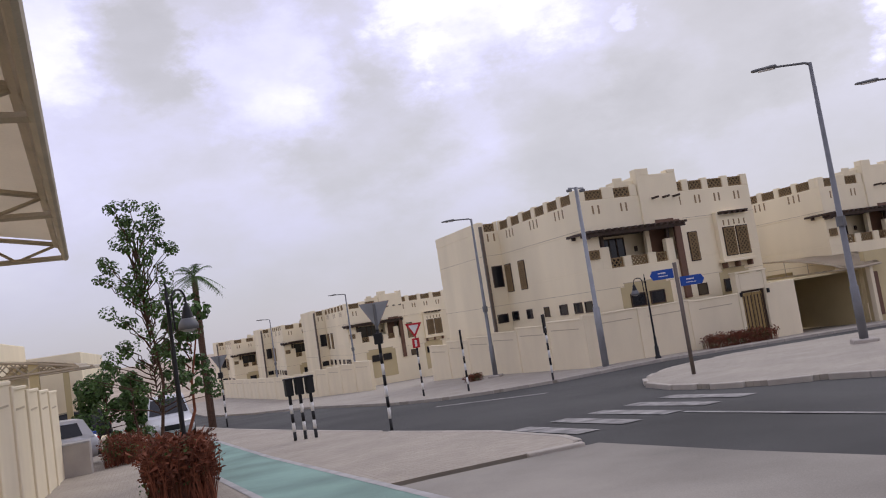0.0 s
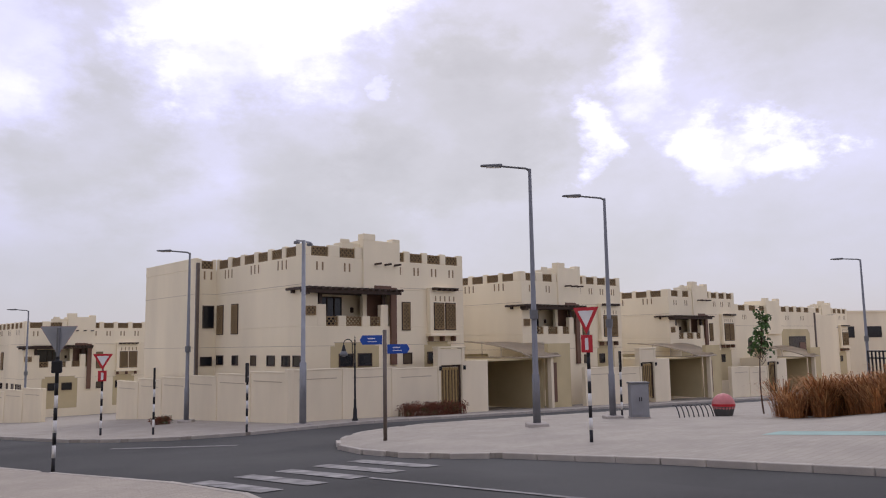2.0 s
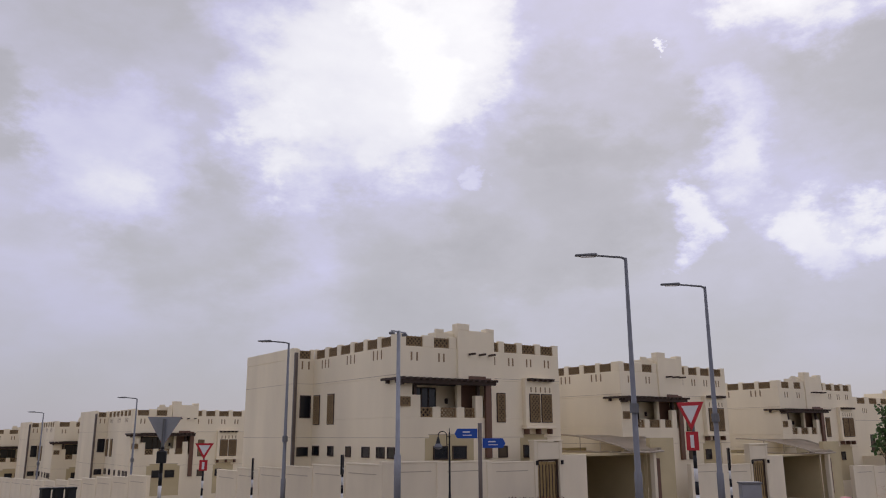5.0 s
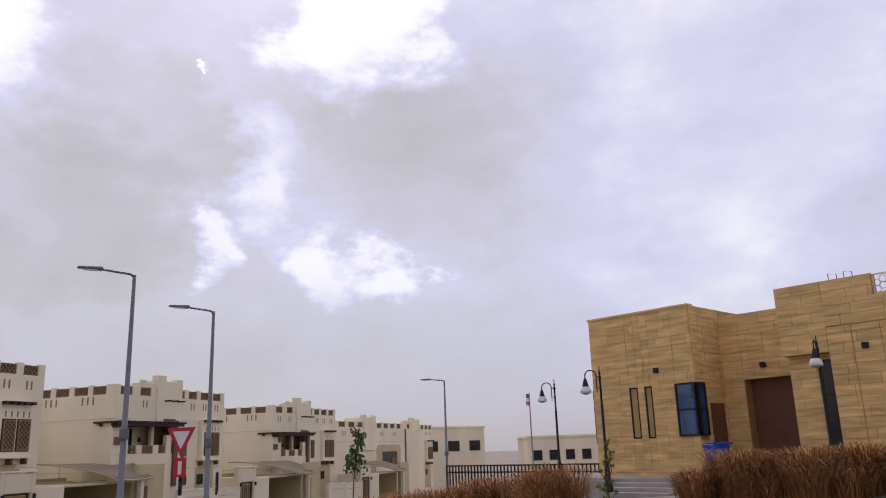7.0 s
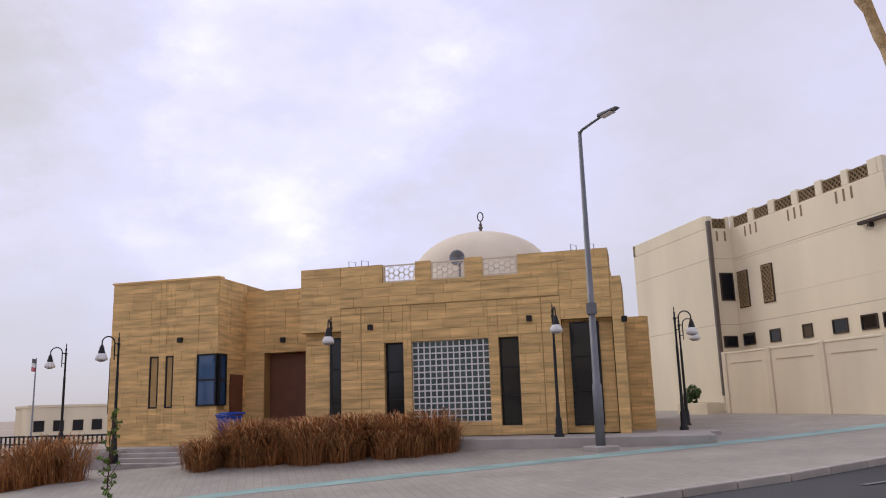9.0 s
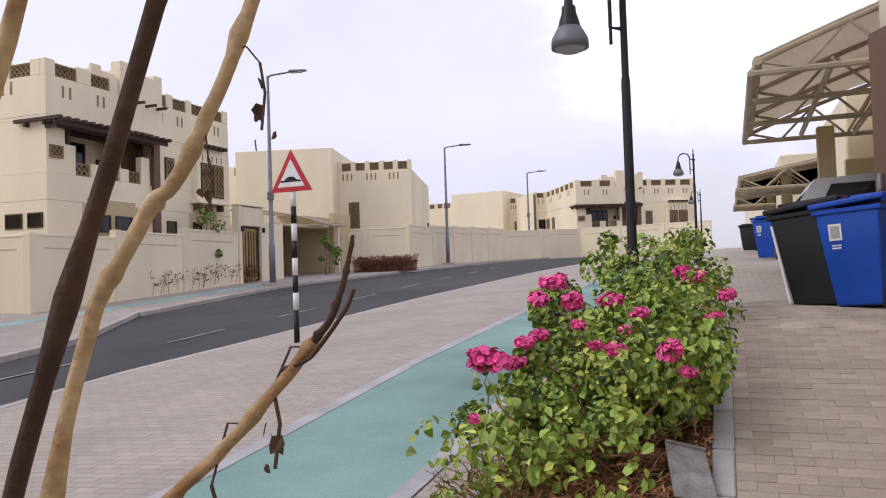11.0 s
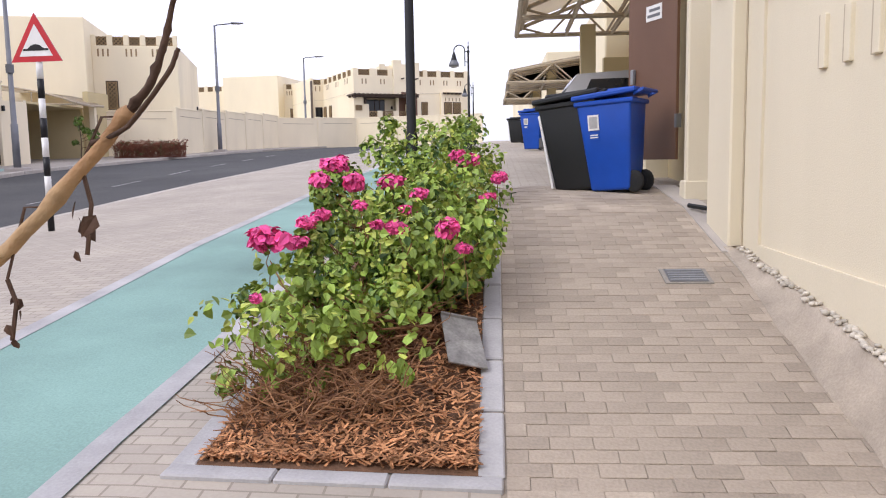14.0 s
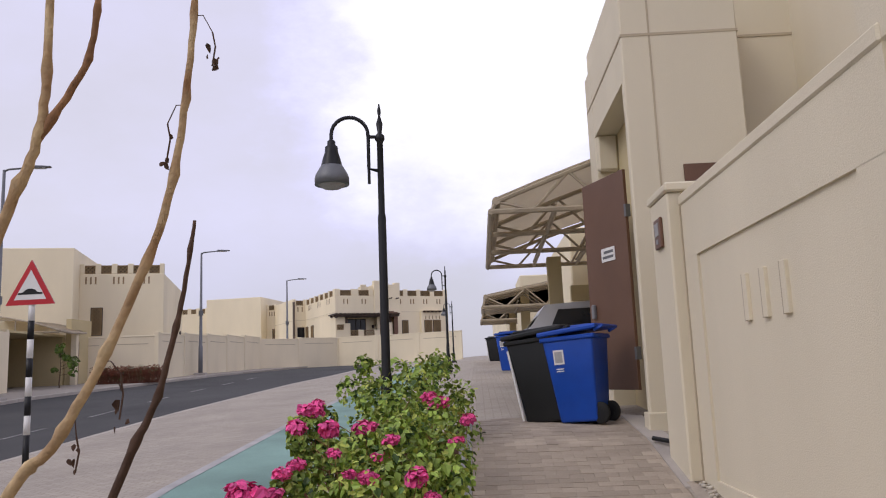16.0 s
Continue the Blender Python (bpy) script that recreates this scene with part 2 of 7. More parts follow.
M["leaf"] = mat("green leaf", (0.14, 0.225, 0.035), 0.55, 0, 0.3, 3, 0.0, 50, rnd=0.45)
M["leaf_yellow"] = mat("pale green leaf", (0.31, 0.36, 0.06), 0.6, 0, 0.3, 3, 0.0, 50, rnd=0.35)
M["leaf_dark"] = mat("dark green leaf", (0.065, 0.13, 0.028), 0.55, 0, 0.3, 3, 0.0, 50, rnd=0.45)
M["bush_leaf"] = mat("fresh green leaf", (0.26, 0.37, 0.06), 0.5, 0, 0.3, 3, 0.0, 50, rnd=0.45)
M["bush_young"] = mat("young yellow-green leaf", (0.43, 0.49, 0.09), 0.55, 0, 0.3, 3, 0.0, 50, rnd=0.35)
M["flower"] = mat("magenta bract", (0.86, 0.10, 0.34), 0.6, 0, 0.2, 6, 0.0, 50, rnd=0.3)
M["redleaf"] = mat("rust red twigs", (0.20, 0.065, 0.035), 0.85, 0, 0.3, 5, 0.0, 50, rnd=0.5)
M["straw"] = mat("rust brown grass", (0.38, 0.16, 0.055), 0.9, 0, 0.3, 1.5, 0.0, 50, rnd=0.55)
M["straw_tip"] = mat("pale rust seed heads", (0.56, 0.30, 0.125), 0.9, 0, 0.3, 1.5, 0.0, 50, rnd=0.4)
M["twig"] = mat("dry twig bark", (0.36, 0.19, 0.09), 0.85, 0, 0.35, 12, 0.4, 80, col2=(0.14, 0.06, 0.03))
M["bark"] = mat("tan bark", (0.56, 0.42, 0.24), 0.8, 0, 0.35, 14, 0.5, 90, col2=(0.34, 0.18, 0.08))
M["bark_dark"] = mat("dark bark", (0.10, 0.055, 0.035), 0.85, 0, 0.35, 14, 0.5, 90)
M["fabric"] = mat("cream shade fabric", (0.66, 0.585, 0.46), 0.85, 0, 0.15, 0.8, 0.15, 40)
fb_nt = M["fabric"].node_tree
fb_tr, fb_mx = fb_nt.nodes.new("ShaderNodeBsdfTranslucent"), fb_nt.nodes.new("ShaderNodeMixShader")
fb_tr.inputs["Color"].default_value, fb_mx.inputs["Fac"].default_value = (0.72, 0.64, 0.50, 1), 0.4
fb_nt.links.new(fb_nt.nodes["Principled BSDF"].outputs[0], fb_mx.inputs[1])
fb_nt.links.new(fb_tr.outputs[0], fb_mx.inputs[2])
fb_nt.links.new(fb_mx.outputs[0], [n for n in fb_nt.nodes if n.type == "OUTPUT_MATERIAL"][0].inputs["Surface"])
M["frame"] = mat("cream painted steel", (0.46, 0.39, 0.29), 0.55, 0.2, 0.15, 3, 0.05, 60)
M["dome"] = mat("dome render", (0.78, 0.68, 0.52), 0.85, 0, 0.08, 0.6, 0.2, 60)
M["stone"] = mat("honey sandstone cladding", (0.82, 0.54, 0.225), 0.85, 0, 0.3, 0.9, 0.4, 30, rnd=0.10, streak=9.0)
M["stone_joint"] = mat("sandstone joint", (0.50, 0.32, 0.13), 0.9, 0, 0.2, 2, 0.3, 40)
M["maroon"] = mat("maroon door", (0.17, 0.062, 0.032), 0.55, 0, 0.12, 2, 0.05, 60)
M["block"] = mat("glass block", (0.075, 0.11, 0.10), 0.2, 0.0, 0.3, 3, 0.2, 20, rnd=0.25, spec=0.5)
M["carwhite"] = mat("white car paint", (0.62, 0.63, 0.65), 0.25, 0.1, 0.05, 1, 0, 50)
M["carsilver"] = mat("silver car paint", (0.42, 0.42, 0.43), 0.3, 0.4, 0.05, 1, 0, 50)
M["carblack"] = mat("black car paint", (0.015, 0.015, 0.018), 0.2, 0.1, 0.05, 1, 0, 50)
M["rubber"] = mat("tyre rubber", (0.018, 0.018, 0.018), 0.85, 0, 0.2, 8, 0.2, 60)
M["taillight"] = mat("red lamp lens", (0.45, 0.02, 0.02), 0.25, 0, 0.1, 3, 0, 50)
M["stonewhite"] = mat("white pebble", (0.58, 0.53, 0.45), 0.8, 0, 0.2, 10, 0.2, 60, rnd=0.25)
M["pebble_bed"] = mat("sandy mortar", (0.44, 0.375, 0.30), 0.95, 0, 0.25, 3, 0.5, 70)
M["sheet"] = mat("scuffed metal sheet", (0.38, 0.37, 0.35), 0.5, 0.5, 0.35, 8, 0.2, 60)
M["roofgrey"] = mat("grey roof steel", (0.20, 0.20, 0.20), 0.7, 0, 0.2, 2, 0.1, 40)
M["ballgrey"] = mat("dark concrete foot", (0.10, 0.095, 0.09), 0.8, 0, 0.2, 4, 0.1, 40)

# ---- ground levels ----
NEAR_Y = [(-400, -9), (-80, -4.5), (-60, -3.35), (-45, -2.4), (-20, -1.25), (-8, -0.5), (0, 0), (2, 0.06), (3.78, 0.30), (6, 0.83), (7.75, 1.2), (9, 1.33), (14, 1.6), (30, 2.15), (47, 2.6), (67, 3.1), (120, 4.2), (400, 6.5)]
LANE_Y = [(-400, -9), (-80, -4.6), (-60, -3.45), (-45, -2.45), (-20, -1.3), (-8, -0.6), (0, 0.05), (3, 0.3), (5, 0.42), (9, 0.75), (13, 0.98), (16, 1.15), (30, 1.8), (47, 2.42), (67, 3.0), (120, 4.1), (400, 6.5)]
FAR_Y = [(-400, -9), (-80, -4.6), (-60, -3.45), (-45, -2.5), (-20, -1.35), (0, -0.4), (5, 0.05), (9, 0.36), (14, 0.60), (20, 0.95), (30, 1.55), (47, 2.34), (67, 2.97), (120, 4.1), (400, 6.5)]
PLOT_Y = [(-400, -9), (-80, -4.6), (-60, -3.45), (-45, -2.5), (-20, -1.35), (-12, -0.9), (0, -0.08), (9, 0.34), (14, 0.58), (20, 0.95), (30, 1.6), (47, 2.34), (67, 2.97), (120, 4.1), (400, 6.5)]
PROF = [tuple(np.array(p).T) for p in (PLOT_Y, FAR_Y, LANE_Y, LANE_Y, NEAR_Y)]


def g(x, y):
    """Height of the pavement level."""
    z = float(np.interp(x, [-17, -12, -3.5, -1.5, 0], [np.interp(y, *p) for p in PROF]))
    z += float(np.interp(y, [-10, -5, 0, 4, 12, 18, 24], [0, 0.38, 0.34, 0.3, 0.2, 0.08, 0])) * min(1, max(0, (-18.9 - x) / 3.6)) * min(1, max(0, (60 + x) / 15))
    f = min(1, max(0, (-6 - y) / 8)) * min(1, max(0, (y + 80) / 25))
    return z - f * 0.03 * min(60, max(0, -20 - x))


# ---- mesh helpers ----
def finish(name, bm, material, smooth=False):
    me = bpy.data.meshes.new(name)
    bm.normal_update()
    bm.to_mesh(me)
    bm.free()
    for mm in material if isinstance(material, (list, tuple)) else (material,):
        me.materials.append(mm)
    if smooth:
        me.polygons.foreach_set("use_smooth", [True] * len(me.polygons))
    return me


def part(name, bm, material, parent=None, label="", smooth=False):
    ob = new(name, finish(name, bm, material, smooth))
    if parent:
        ob.parent = parent
    if label:
        ob["label"] = label
    return ob


def share(name, me, parent, m):
    ob = new(name, me)
    ob.parent = parent
    ob.matrix_basis = m
    return ob


def thing(name, label, category, m=None, group="", kind=""):
    ob = new(name)
    ob.empty_display_size = 0.2
    if m is not None:
        ob.matrix_basis = m
    return tagged(ob, label, category, group, kind)


def box(bm, x0, x1, y0, y1, z0, z1, bev=0.0):
    vs = [bm.verts.new(p) for p in ((x0, y0, z0), (x1, y0, z0), (x1, y1, z0), (x0, y1, z0), (x0, y0, z1), (x1, y0, z1), (x1, y1, z1), (x0, y1, z1))]
    fs = [bm.faces.new([vs[i] for i in f]) for f in ((3, 2, 1, 0), (4, 5, 6, 7), (0, 1, 5, 4), (1, 2, 6, 5), (2, 3, 7, 6), (3, 0, 4, 7))]
    if bev:
        es = list({e for f in fs for e in f.edges})
        bmesh.ops.bevel(bm, geom=es, offset=bev, segments=1, affect="EDGES", profile=0.5)
    return vs


def bx(*a, bev=0.0):
    bm = bmesh.new()
    box(bm, *a, bev=bev)
    return bm


def tube(bm, pts, radii, sides=8, caps=True):
    """A round bar along points."""
    pts = [Vector(p) for p in pts]
    if not isinstance(radii, (list, tuple)):
        radii = [radii] * len(pts)
    rings = []
    up = None
    for i, p in enumerate(pts):
        d = (pts[min(i + 1, len(pts) - 1)] - pts[max(i - 1, 0)]).normalized()
        if up is None:
            up = d.orthogonal().normalized()
        up = (up - d * up.dot(d)).normalized()
        s = d.cross(up)
        rings.append([bm.verts.new(p + (up * math.cos(a) + s * math.sin(a)) * radii[i]) for a in [2 * math.pi * k / sides for k in range(sides)]])
    for a, b in zip(rings, rings[1:]):
        for k in range(sides):
            bm.faces.new((a[k], a[(k + 1) % sides], b[(k + 1) % sides], b[k]))
    if caps:
        bm.faces.new(rings[0][::-1])
        bm.faces.new(rings[-1])
    return bm


def lathe(bm, prof, sides=16, cx=0.0, cy=0.0):
    """A turned body from (radius, height) pairs."""
    rings = [[bm.verts.new((cx + r * math.cos(2 * math.pi * k / sides), cy + r * math.sin(2 * math.pi * k / sides), z)) for k in range(sides)] for r, z in prof]
    for a, b in zip(rings, rings[1:]):
        for k in range(sides):
            bm.faces.new((a[k], a[(k + 1) % sides], b[(k + 1) % sides], b[k]))
    bm.faces.new(rings[0][::-1])
    bm.faces.new(rings[-1])
    return bm


CUTS_X = [-60, -45, -28, -24, -22.5, -20.5, -18.9, -17, -14, -12, -8, -5, -3.5, -2.5, -1.5, -0.75, 0, 1, 2.5]
CUTS_Y = [-80, -60, -45, -30, -20, -14, -10, -8, -5, -4, 0, 1, 2, 3, 3.78, 4.5, 5.2, 6, 6.9, 7.75, 8.4, 9, 10, 11.5, 13, 14, 16, 20, 30, 38, 47, 57, 67, 90, 120]


def slab(name, pts, material, dz=0.0, skirt=0.0, label="", category="", kind="structure", parent=None):
    """A sheet laid over the ground inside an outline, with an edge that goes down by skirt."""
    bm = bmesh.new()
    bm.faces.new([bm.verts.new((x, y, 0)) for x, y in pts])
    bmesh.ops.triangulate(bm, faces=bm.faces[:])
    for axis, cuts in ((0, CUTS_X), (1, CUTS_Y)):
        lo, hi = min(p[axis] for p in pts), max(p[axis] for p in pts)
        for c in cuts:
            if lo < c < hi:
                co, no = [0, 0, 0], [0, 0, 0]
                co[axis], no[axis] = c, 1
                bmesh.ops.bisect_plane(bm, geom=bm.verts[:] + bm.edges[:] + bm.faces[:], plane_co=co, plane_no=no, dist=1e-4)
    for v in bm.verts:
        v.co.z = g(v.co.x, v.co.y) + dz
    bmesh.ops.recalc_face_normals(bm, faces=bm.faces[:])
    if sum(f.normal.z for f in bm.faces) < 0:
        bmesh.ops.reverse_faces(bm, faces=bm.faces[:])
    if skirt:
        edges = [e for e in bm.edges if e.is_boundary]
        r = bmesh.ops.extrude_edge_only(bm, edges=edges)
        for v in [q for q in r["geom"] if isinstance(q, bmesh.types.BMVert)]:
            v.co.z -= skirt
    ob = part(name, bm, material, parent)
    if label:
        tagged(ob, label, category, kind=kind)
    return ob


def arc(cx, cy, r, a0, a1, n=8):
    return [(cx + r * math.cos(radians(a0 + (a1 - a0) * k / n)), cy + r * math.sin(radians(a0 + (a1 - a0) * k / n))) for k in range(n + 1)]


# ---- ground, roads and pavements ----
def make_ground():
    xs = sorted(set([-2500, -900, -400, -200, -120, -90] + CUTS_X + [6, 20, 60, 200, 500, 2500]))
    ys = sorted(set([-2500, -900, -400, -200, -110] + CUTS_Y + [200, 400, 900, 2500]))
    bm = bmesh.new()
    grid = [[bm.verts.new((x, y, g(x, y) - 0.22)) for y in ys] for x in xs]
    for i in range(len(xs) - 1):
        for j in range(len(ys) - 1):
            bm.faces.new((grid[i][j], grid[i + 1][j], grid[i + 1][j + 1], grid[i][j + 1]))
    return tagged(part("ground", bm, M["sand"]), "sandy ground sheet reaching the horizon", "ground", kind="structure")


make_ground()
NEAR_S = [(-5.2, -11.2), (-5.9, -11.15), (-6.3, -11.5), (-6.5, -12.3), (-6.5, -15.2), (-5.6, -21), (-4.4, -28), (-3.2, -36), (-2.2, -45), (0, -70), (4, -110)]
NEAR_N = [(-7.3, 1.5), (-7.6, 6), (-7.5, 12), (-7.5, 20), (-7.0, 28), (-6.5, 36), (-6.0, 60), (-3, 90), (4, 120)]
FAR_K = [(-13.5, -13), (-13.9, -9), (-13.9, -4), (-13.0, 2), (-12.2, 6), (-12.1, 9), (-13.4, 14), (-16.3, 19), (-17.2, 28), (-16, 42), (-14.5, 53), (-12, 75), (-6, 120)]
TIP = [(-75, -23.4), (-22, -23.4), (-18.6, -23.3), (-16.6, -22.8), (-15.3, -21.9), (-14.1, -20.7), (-13.2, -19.3), (-12.7, -17.6), (-12.6, -15.8), (-12.9, -14.2), (-13.5, -13)]
SOUTH = [(-75, -28.2), (-24, -28.2), (-18, -28.0), (-14.8, -28.0), (-12.6, -28.9), (-11, -30.6), (-9.9, -33), (-9.2, -38), (-8.3, -45), (-6.5, -60), (-2, -110)]
slab("road", [(-22, -110), (6, -110), (6, 120), (-22, 120)], M["asphalt"], -0.12, 0, "dark grey worn asphalt street", "road")
slab("road", [(-80, -31), (-22.0, -31), (-22.0, -20), (-80, -20)], M["asphalt"], -0.12, 0, "dark asphalt side street past the villas", "road")
slab("pavement", NEAR_S + [(20, -110), (20, -11.2)], M["pave"], 0, 0.2, "pinkish block-paved pavement beside the street", "pavement")
slab("pavement", NEAR_N + [(20, 120), (20, 9.2), (0.03, 9.2), (0.03, 2.9), (1.72, 2.9), (1.72, 9.0), (20, 9.0), (20, 1.5)], M["pave"], 0, 0.2, "sandy block-paved pavement running uphill", "pavement")
slab("pavement", [(-6.45, -11.1), (20, -11.1), (20, 1.45), (-7.2, 1.45)], M["apron"], -0.05, 0.15, "pale flush concrete crossing at the junction", "pavement")
slab("pavement", TIP + FAR_K[1:] + [(-80, 120), (-80, -23.4)], M["pave_far"], 0, 0.2, "pale grey paved plot round the mosque", "pavement")
slab("pavement", SOUTH + [(-80, -110), (-80, -28.2)], M["pave_far"], 0, 0.2, "pale grey pavement in front of the villas", "pavement")

LANE_OUT = [(-3.4, 60), (-3.4, 4), (-3.05, -9), (-2.6, -18.5), (-2.2, -27), (-1.6, -40), (1.5, -80)]
LANE_IN = [(-1.75, 60), (-1.75, 4), (-1.4, -9), (-0.95, -17), (-0.6, -25), (0, -40), (3.1, -80)]
slab("cycle_lane", LANE_OUT + LANE_IN[::-1], M["teal"], 0.006, 0, "teal coated cycle lane along the pavement", "cycle lane")
slab("cycle_lane", [(-19.0, -9), (-19.0, 30), (-18.1, 30), (-18.1, -9)], M["teal_pale"], 0.006, 0, "faded teal stripe along the far pavement", "cycle lane")


def offset_line(pts, d):
    out = []
    for i, p in enumerate(pts):
        a, b = Vector(pts[max(i - 1, 0)]), Vector(pts[min(i + 1, len(pts) - 1)])
        t = (b - a).normalized()
        out.append((p[0] - t.y * d, p[1] + t.x * d))
    return out


slab("edging", LANE_OUT + offset_line(LANE_OUT, 0.14)[::-1], M["edging"], 0.010, 0, "pale concrete strip edging the cycle lane", "edging")
slab("edging", LANE_IN + offset_line(LANE_IN, -0.14)[::-1], M["edging"], 0.010, 0, "pale concrete strip edging the cycle lane", "edging")


def kerb(pts, label, y0=-60, y1=60, x0=-60, length=1.0):
    """Kerb stones along a line, each a piece of its own."""
    top = thing("kerb", label, "kerb", kind="structure")
    bm = bmesh.new()
    box(bm, 0, length - 0.012, -0.075, 0.075, -0.22, 0.012, bev=0.015)
    me = finish("kerb_stone", bm, M["kerb"])
    run, carry = [], 0.0
    for a, b in zip(pts, pts[1:]):
        a, b = Vector(a), Vector(b)
        d, s = (b - a).length, carry
        t = (b - a).normalized()
        while s + length <= d + 0.3:
            p, q = a + t * s, a + t * (s + length)
            if y0 < p.y < y1 and p.x > x0:
                run.append((p, q))
            s += length
        carry = max(0.0, s - d)
    for p, q in run[:290]:
        z0, z1 = g(p.x, p.y), g(q.x, q.y)
        ang = math.atan2(q.y - p.y, q.x - p.x)
        share("kerb_stone", me, top, Matrix.Translation((p.x, p.y, z0)) @ Matrix.Rotation(ang, 4, "Z") @ Matrix.Rotation(-math.atan2(z1 - z0, length), 4, "Y"))


kerb([(-4.6, -11.15)] + NEAR_S, "pale concrete kerb rounding the pavement corner", -60)
kerb(TIP + FAR_K[1:], "pale concrete kerb along the far pavement", -30, 50)
kerb(SOUTH, "pale concrete kerb before the villas", -60)
kerb(NEAR_N, "low concrete kerb along the near road edge", 0, 50)


def stripe(x0, y0, x1, y1, w, label, name="road_marking"):
    t = (Vector((x1, y1)) - Vector((x0, y0))).normalized() * w / 2
    slab(name, [(x0 - t.y, y0 + t.x), (x1 - t.y, y1 + t.x), (x1 + t.y, y1 - t.x), (x0 + t.y, y0 - t.x)], M["paint"], -0.104, 0, label, "road marking")


stripe(-9.6, -13, -10.2, 6, 0.14, "worn white centre line")
for k in range(8):
    stripe(-10.4 - 0.2 * k, 9 + 4.5 * k, -10.5 - 0.2 * k, 11 + 4.5 * k, 0.13, "worn white dash on the asphalt")
for k in range(5):
    x = -7.4 - k * 1.05
    stripe(x, -13.0 - 0.10 * k, x + 0.1, -15.8 - 0.10 * k, 0.5, "worn white crossing bar")
stripe(-12.4, -24.0, -9.6, -27.6, 0.3, "worn white give-way line")


# ---- shared pieces of the villas ----
def lattice_mesh(w, h, cell=0.16):
    bm = bmesh.new()
    n = max(2, round((w + h) / cell / 1.4))
    step = (w + h) / n
    for sgn in (1, -1):
        for k in range(1, n):
            s = k * step
            a = (max(0.0, s - h), min(s, h))
            b = (min(s, w), max(0.0, s - w))
            if sgn < 0:
                a, b = (w - a[0], a[1]), (w - b[0], b[1])
            d = Vector((b[0] - a[0], b[1] - a[1]))
            if d.length < 0.05:
                continue
            nrm = Vector((-d.y, d.x)).normalized() * 0.022
            q = [(a[0] + nrm.x, a[1] + nrm.y), (b[0] + nrm.x, b[1] + nrm.y), (b[0] - nrm.x, b[1] - nrm.y), (a[0] - nrm.x, a[1] - nrm.y)]
            y = -0.012 * sgn
            f = [bm.verts.new((x, y - 0.02, z)) for x, z in q]
            r = [bm.verts.new((x, y + 0.02, z)) for x, z in q]
            bm.faces.new(f)
            for i in range(4):
                bm.faces.new((f[i], r[i], r[(i + 1) % 4], f[(i + 1) % 4]))
    for a in ((0, w, 0, 0.05), (0, w, h - 0.05, h), (0, 0.05, 0.05, h - 0.05), (w - 0.05, w, 0.05, h - 0.05)):
        box(bm, a[0], a[1], -0.035, 0.035, a[2], a[3])
    me = finish("lattice", bm, [M["lattice"], M["lattice_bg"]])
    return me


LAT = {}


def lattice(parent, x, y, z, w, h, rot=0, name="lattice_screen", back=True):
    key = (round(w, 2), round(h, 2))
    if key not in LAT:
        LAT[key] = lattice_mesh(w, h)
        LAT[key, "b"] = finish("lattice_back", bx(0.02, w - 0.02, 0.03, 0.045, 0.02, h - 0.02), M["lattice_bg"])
    m = Matrix.Translation((x, y, z)) @ Matrix.Rotation(rot, 4, "Z")
    ob = share(name, LAT[key], parent, m)
    if back:
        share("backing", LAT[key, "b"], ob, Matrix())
    return ob


def strip_box(parent, name, a, material, bev=0.0, label=""):
    return part(name, bx(*a, bev=bev), material, parent, label)


def parapet(parent, spans, z, axis, at, ends, depth=0.25, h=0.5):
    """Lattice panels set between pillars; axis 0 faces -y along x, axis 1 faces -x along y. spans: panel ends."""
    edges = [ends[0]] + [v for q in spans for v in q] + [ends[1]]
    for k in range(0, len(edges), 2):
        a, b = edges[k], edges[k + 1]
        if b - a < 0.02:
            continue
        up = 0.09 if b - a < 0.7 else 0.05
        q = (a, b, at, at + depth, z, z + h + up) if axis == 0 else (at, at + depth, a, b, z, z + h + up)
        part("parapet_pillar", bx(*q, bev=0.02), M["stucco"], parent)
    for a, b in spans:
        if axis == 0:
            lattice(parent, a, at + 0.1, z, b - a, h, 0, "parapet_lattice")
        else:
            lattice(parent, at + 0.1, b, z, b - a, h, -math.pi / 2, "parapet_lattice")


def slits(parent, x, y, z, rot, n=3, step=0.22):
    for k in range(n):
        bm = bx(k * step, k * step + 0.09, -0.006, 0.02, 0, 0.42)
        ob = part("slit", bm, M["lattice"], parent)
        ob.matrix_basis = Matrix.Translation((x, y, z)) @ Matrix.Rotation(rot, 4, "Z")


def window(parent, x, y, z, w, h, rot=0, material="glass", depth=0.12):
    m = Matrix.Translation((x, y, z)) @ Matrix.Rotation(rot, 4, "Z")
    bm = bmesh.new()
    for a in ((-0.05, 0, -0.05, h + 0.05), (w, w + 0.05, -0.05, h + 0.05), (0, w, -0.05, 0), (0, w, h, h + 0.05)):
        box(bm, a[0], a[1], -0.03, 0.1, a[2], a[3])
    fr = part("window", bm, M["brown"], parent)
    fr.matrix_basis = m
    part("pane", bx(0, w, 0.0, 0.02, 0, h), M[material], fr)
    return fr


def plate(pts, y0, y1):
    bm = bmesh.new()
    a = [bm.verts.new((x, y0, z)) for x, z in pts]
    b = [bm.verts.new((x, y1, z)) for x, z in pts]
    bm.faces.new(a)
    bm.faces.new(b[::-1])
    for i in range(len(pts)):
        bm.faces.new((a[i], b[i], b[(i + 1) % len(pts)], a[(i + 1) % len(pts)]))
    bmesh.ops.recalc_face_normals(bm, faces=bm.faces[:])
    return bm


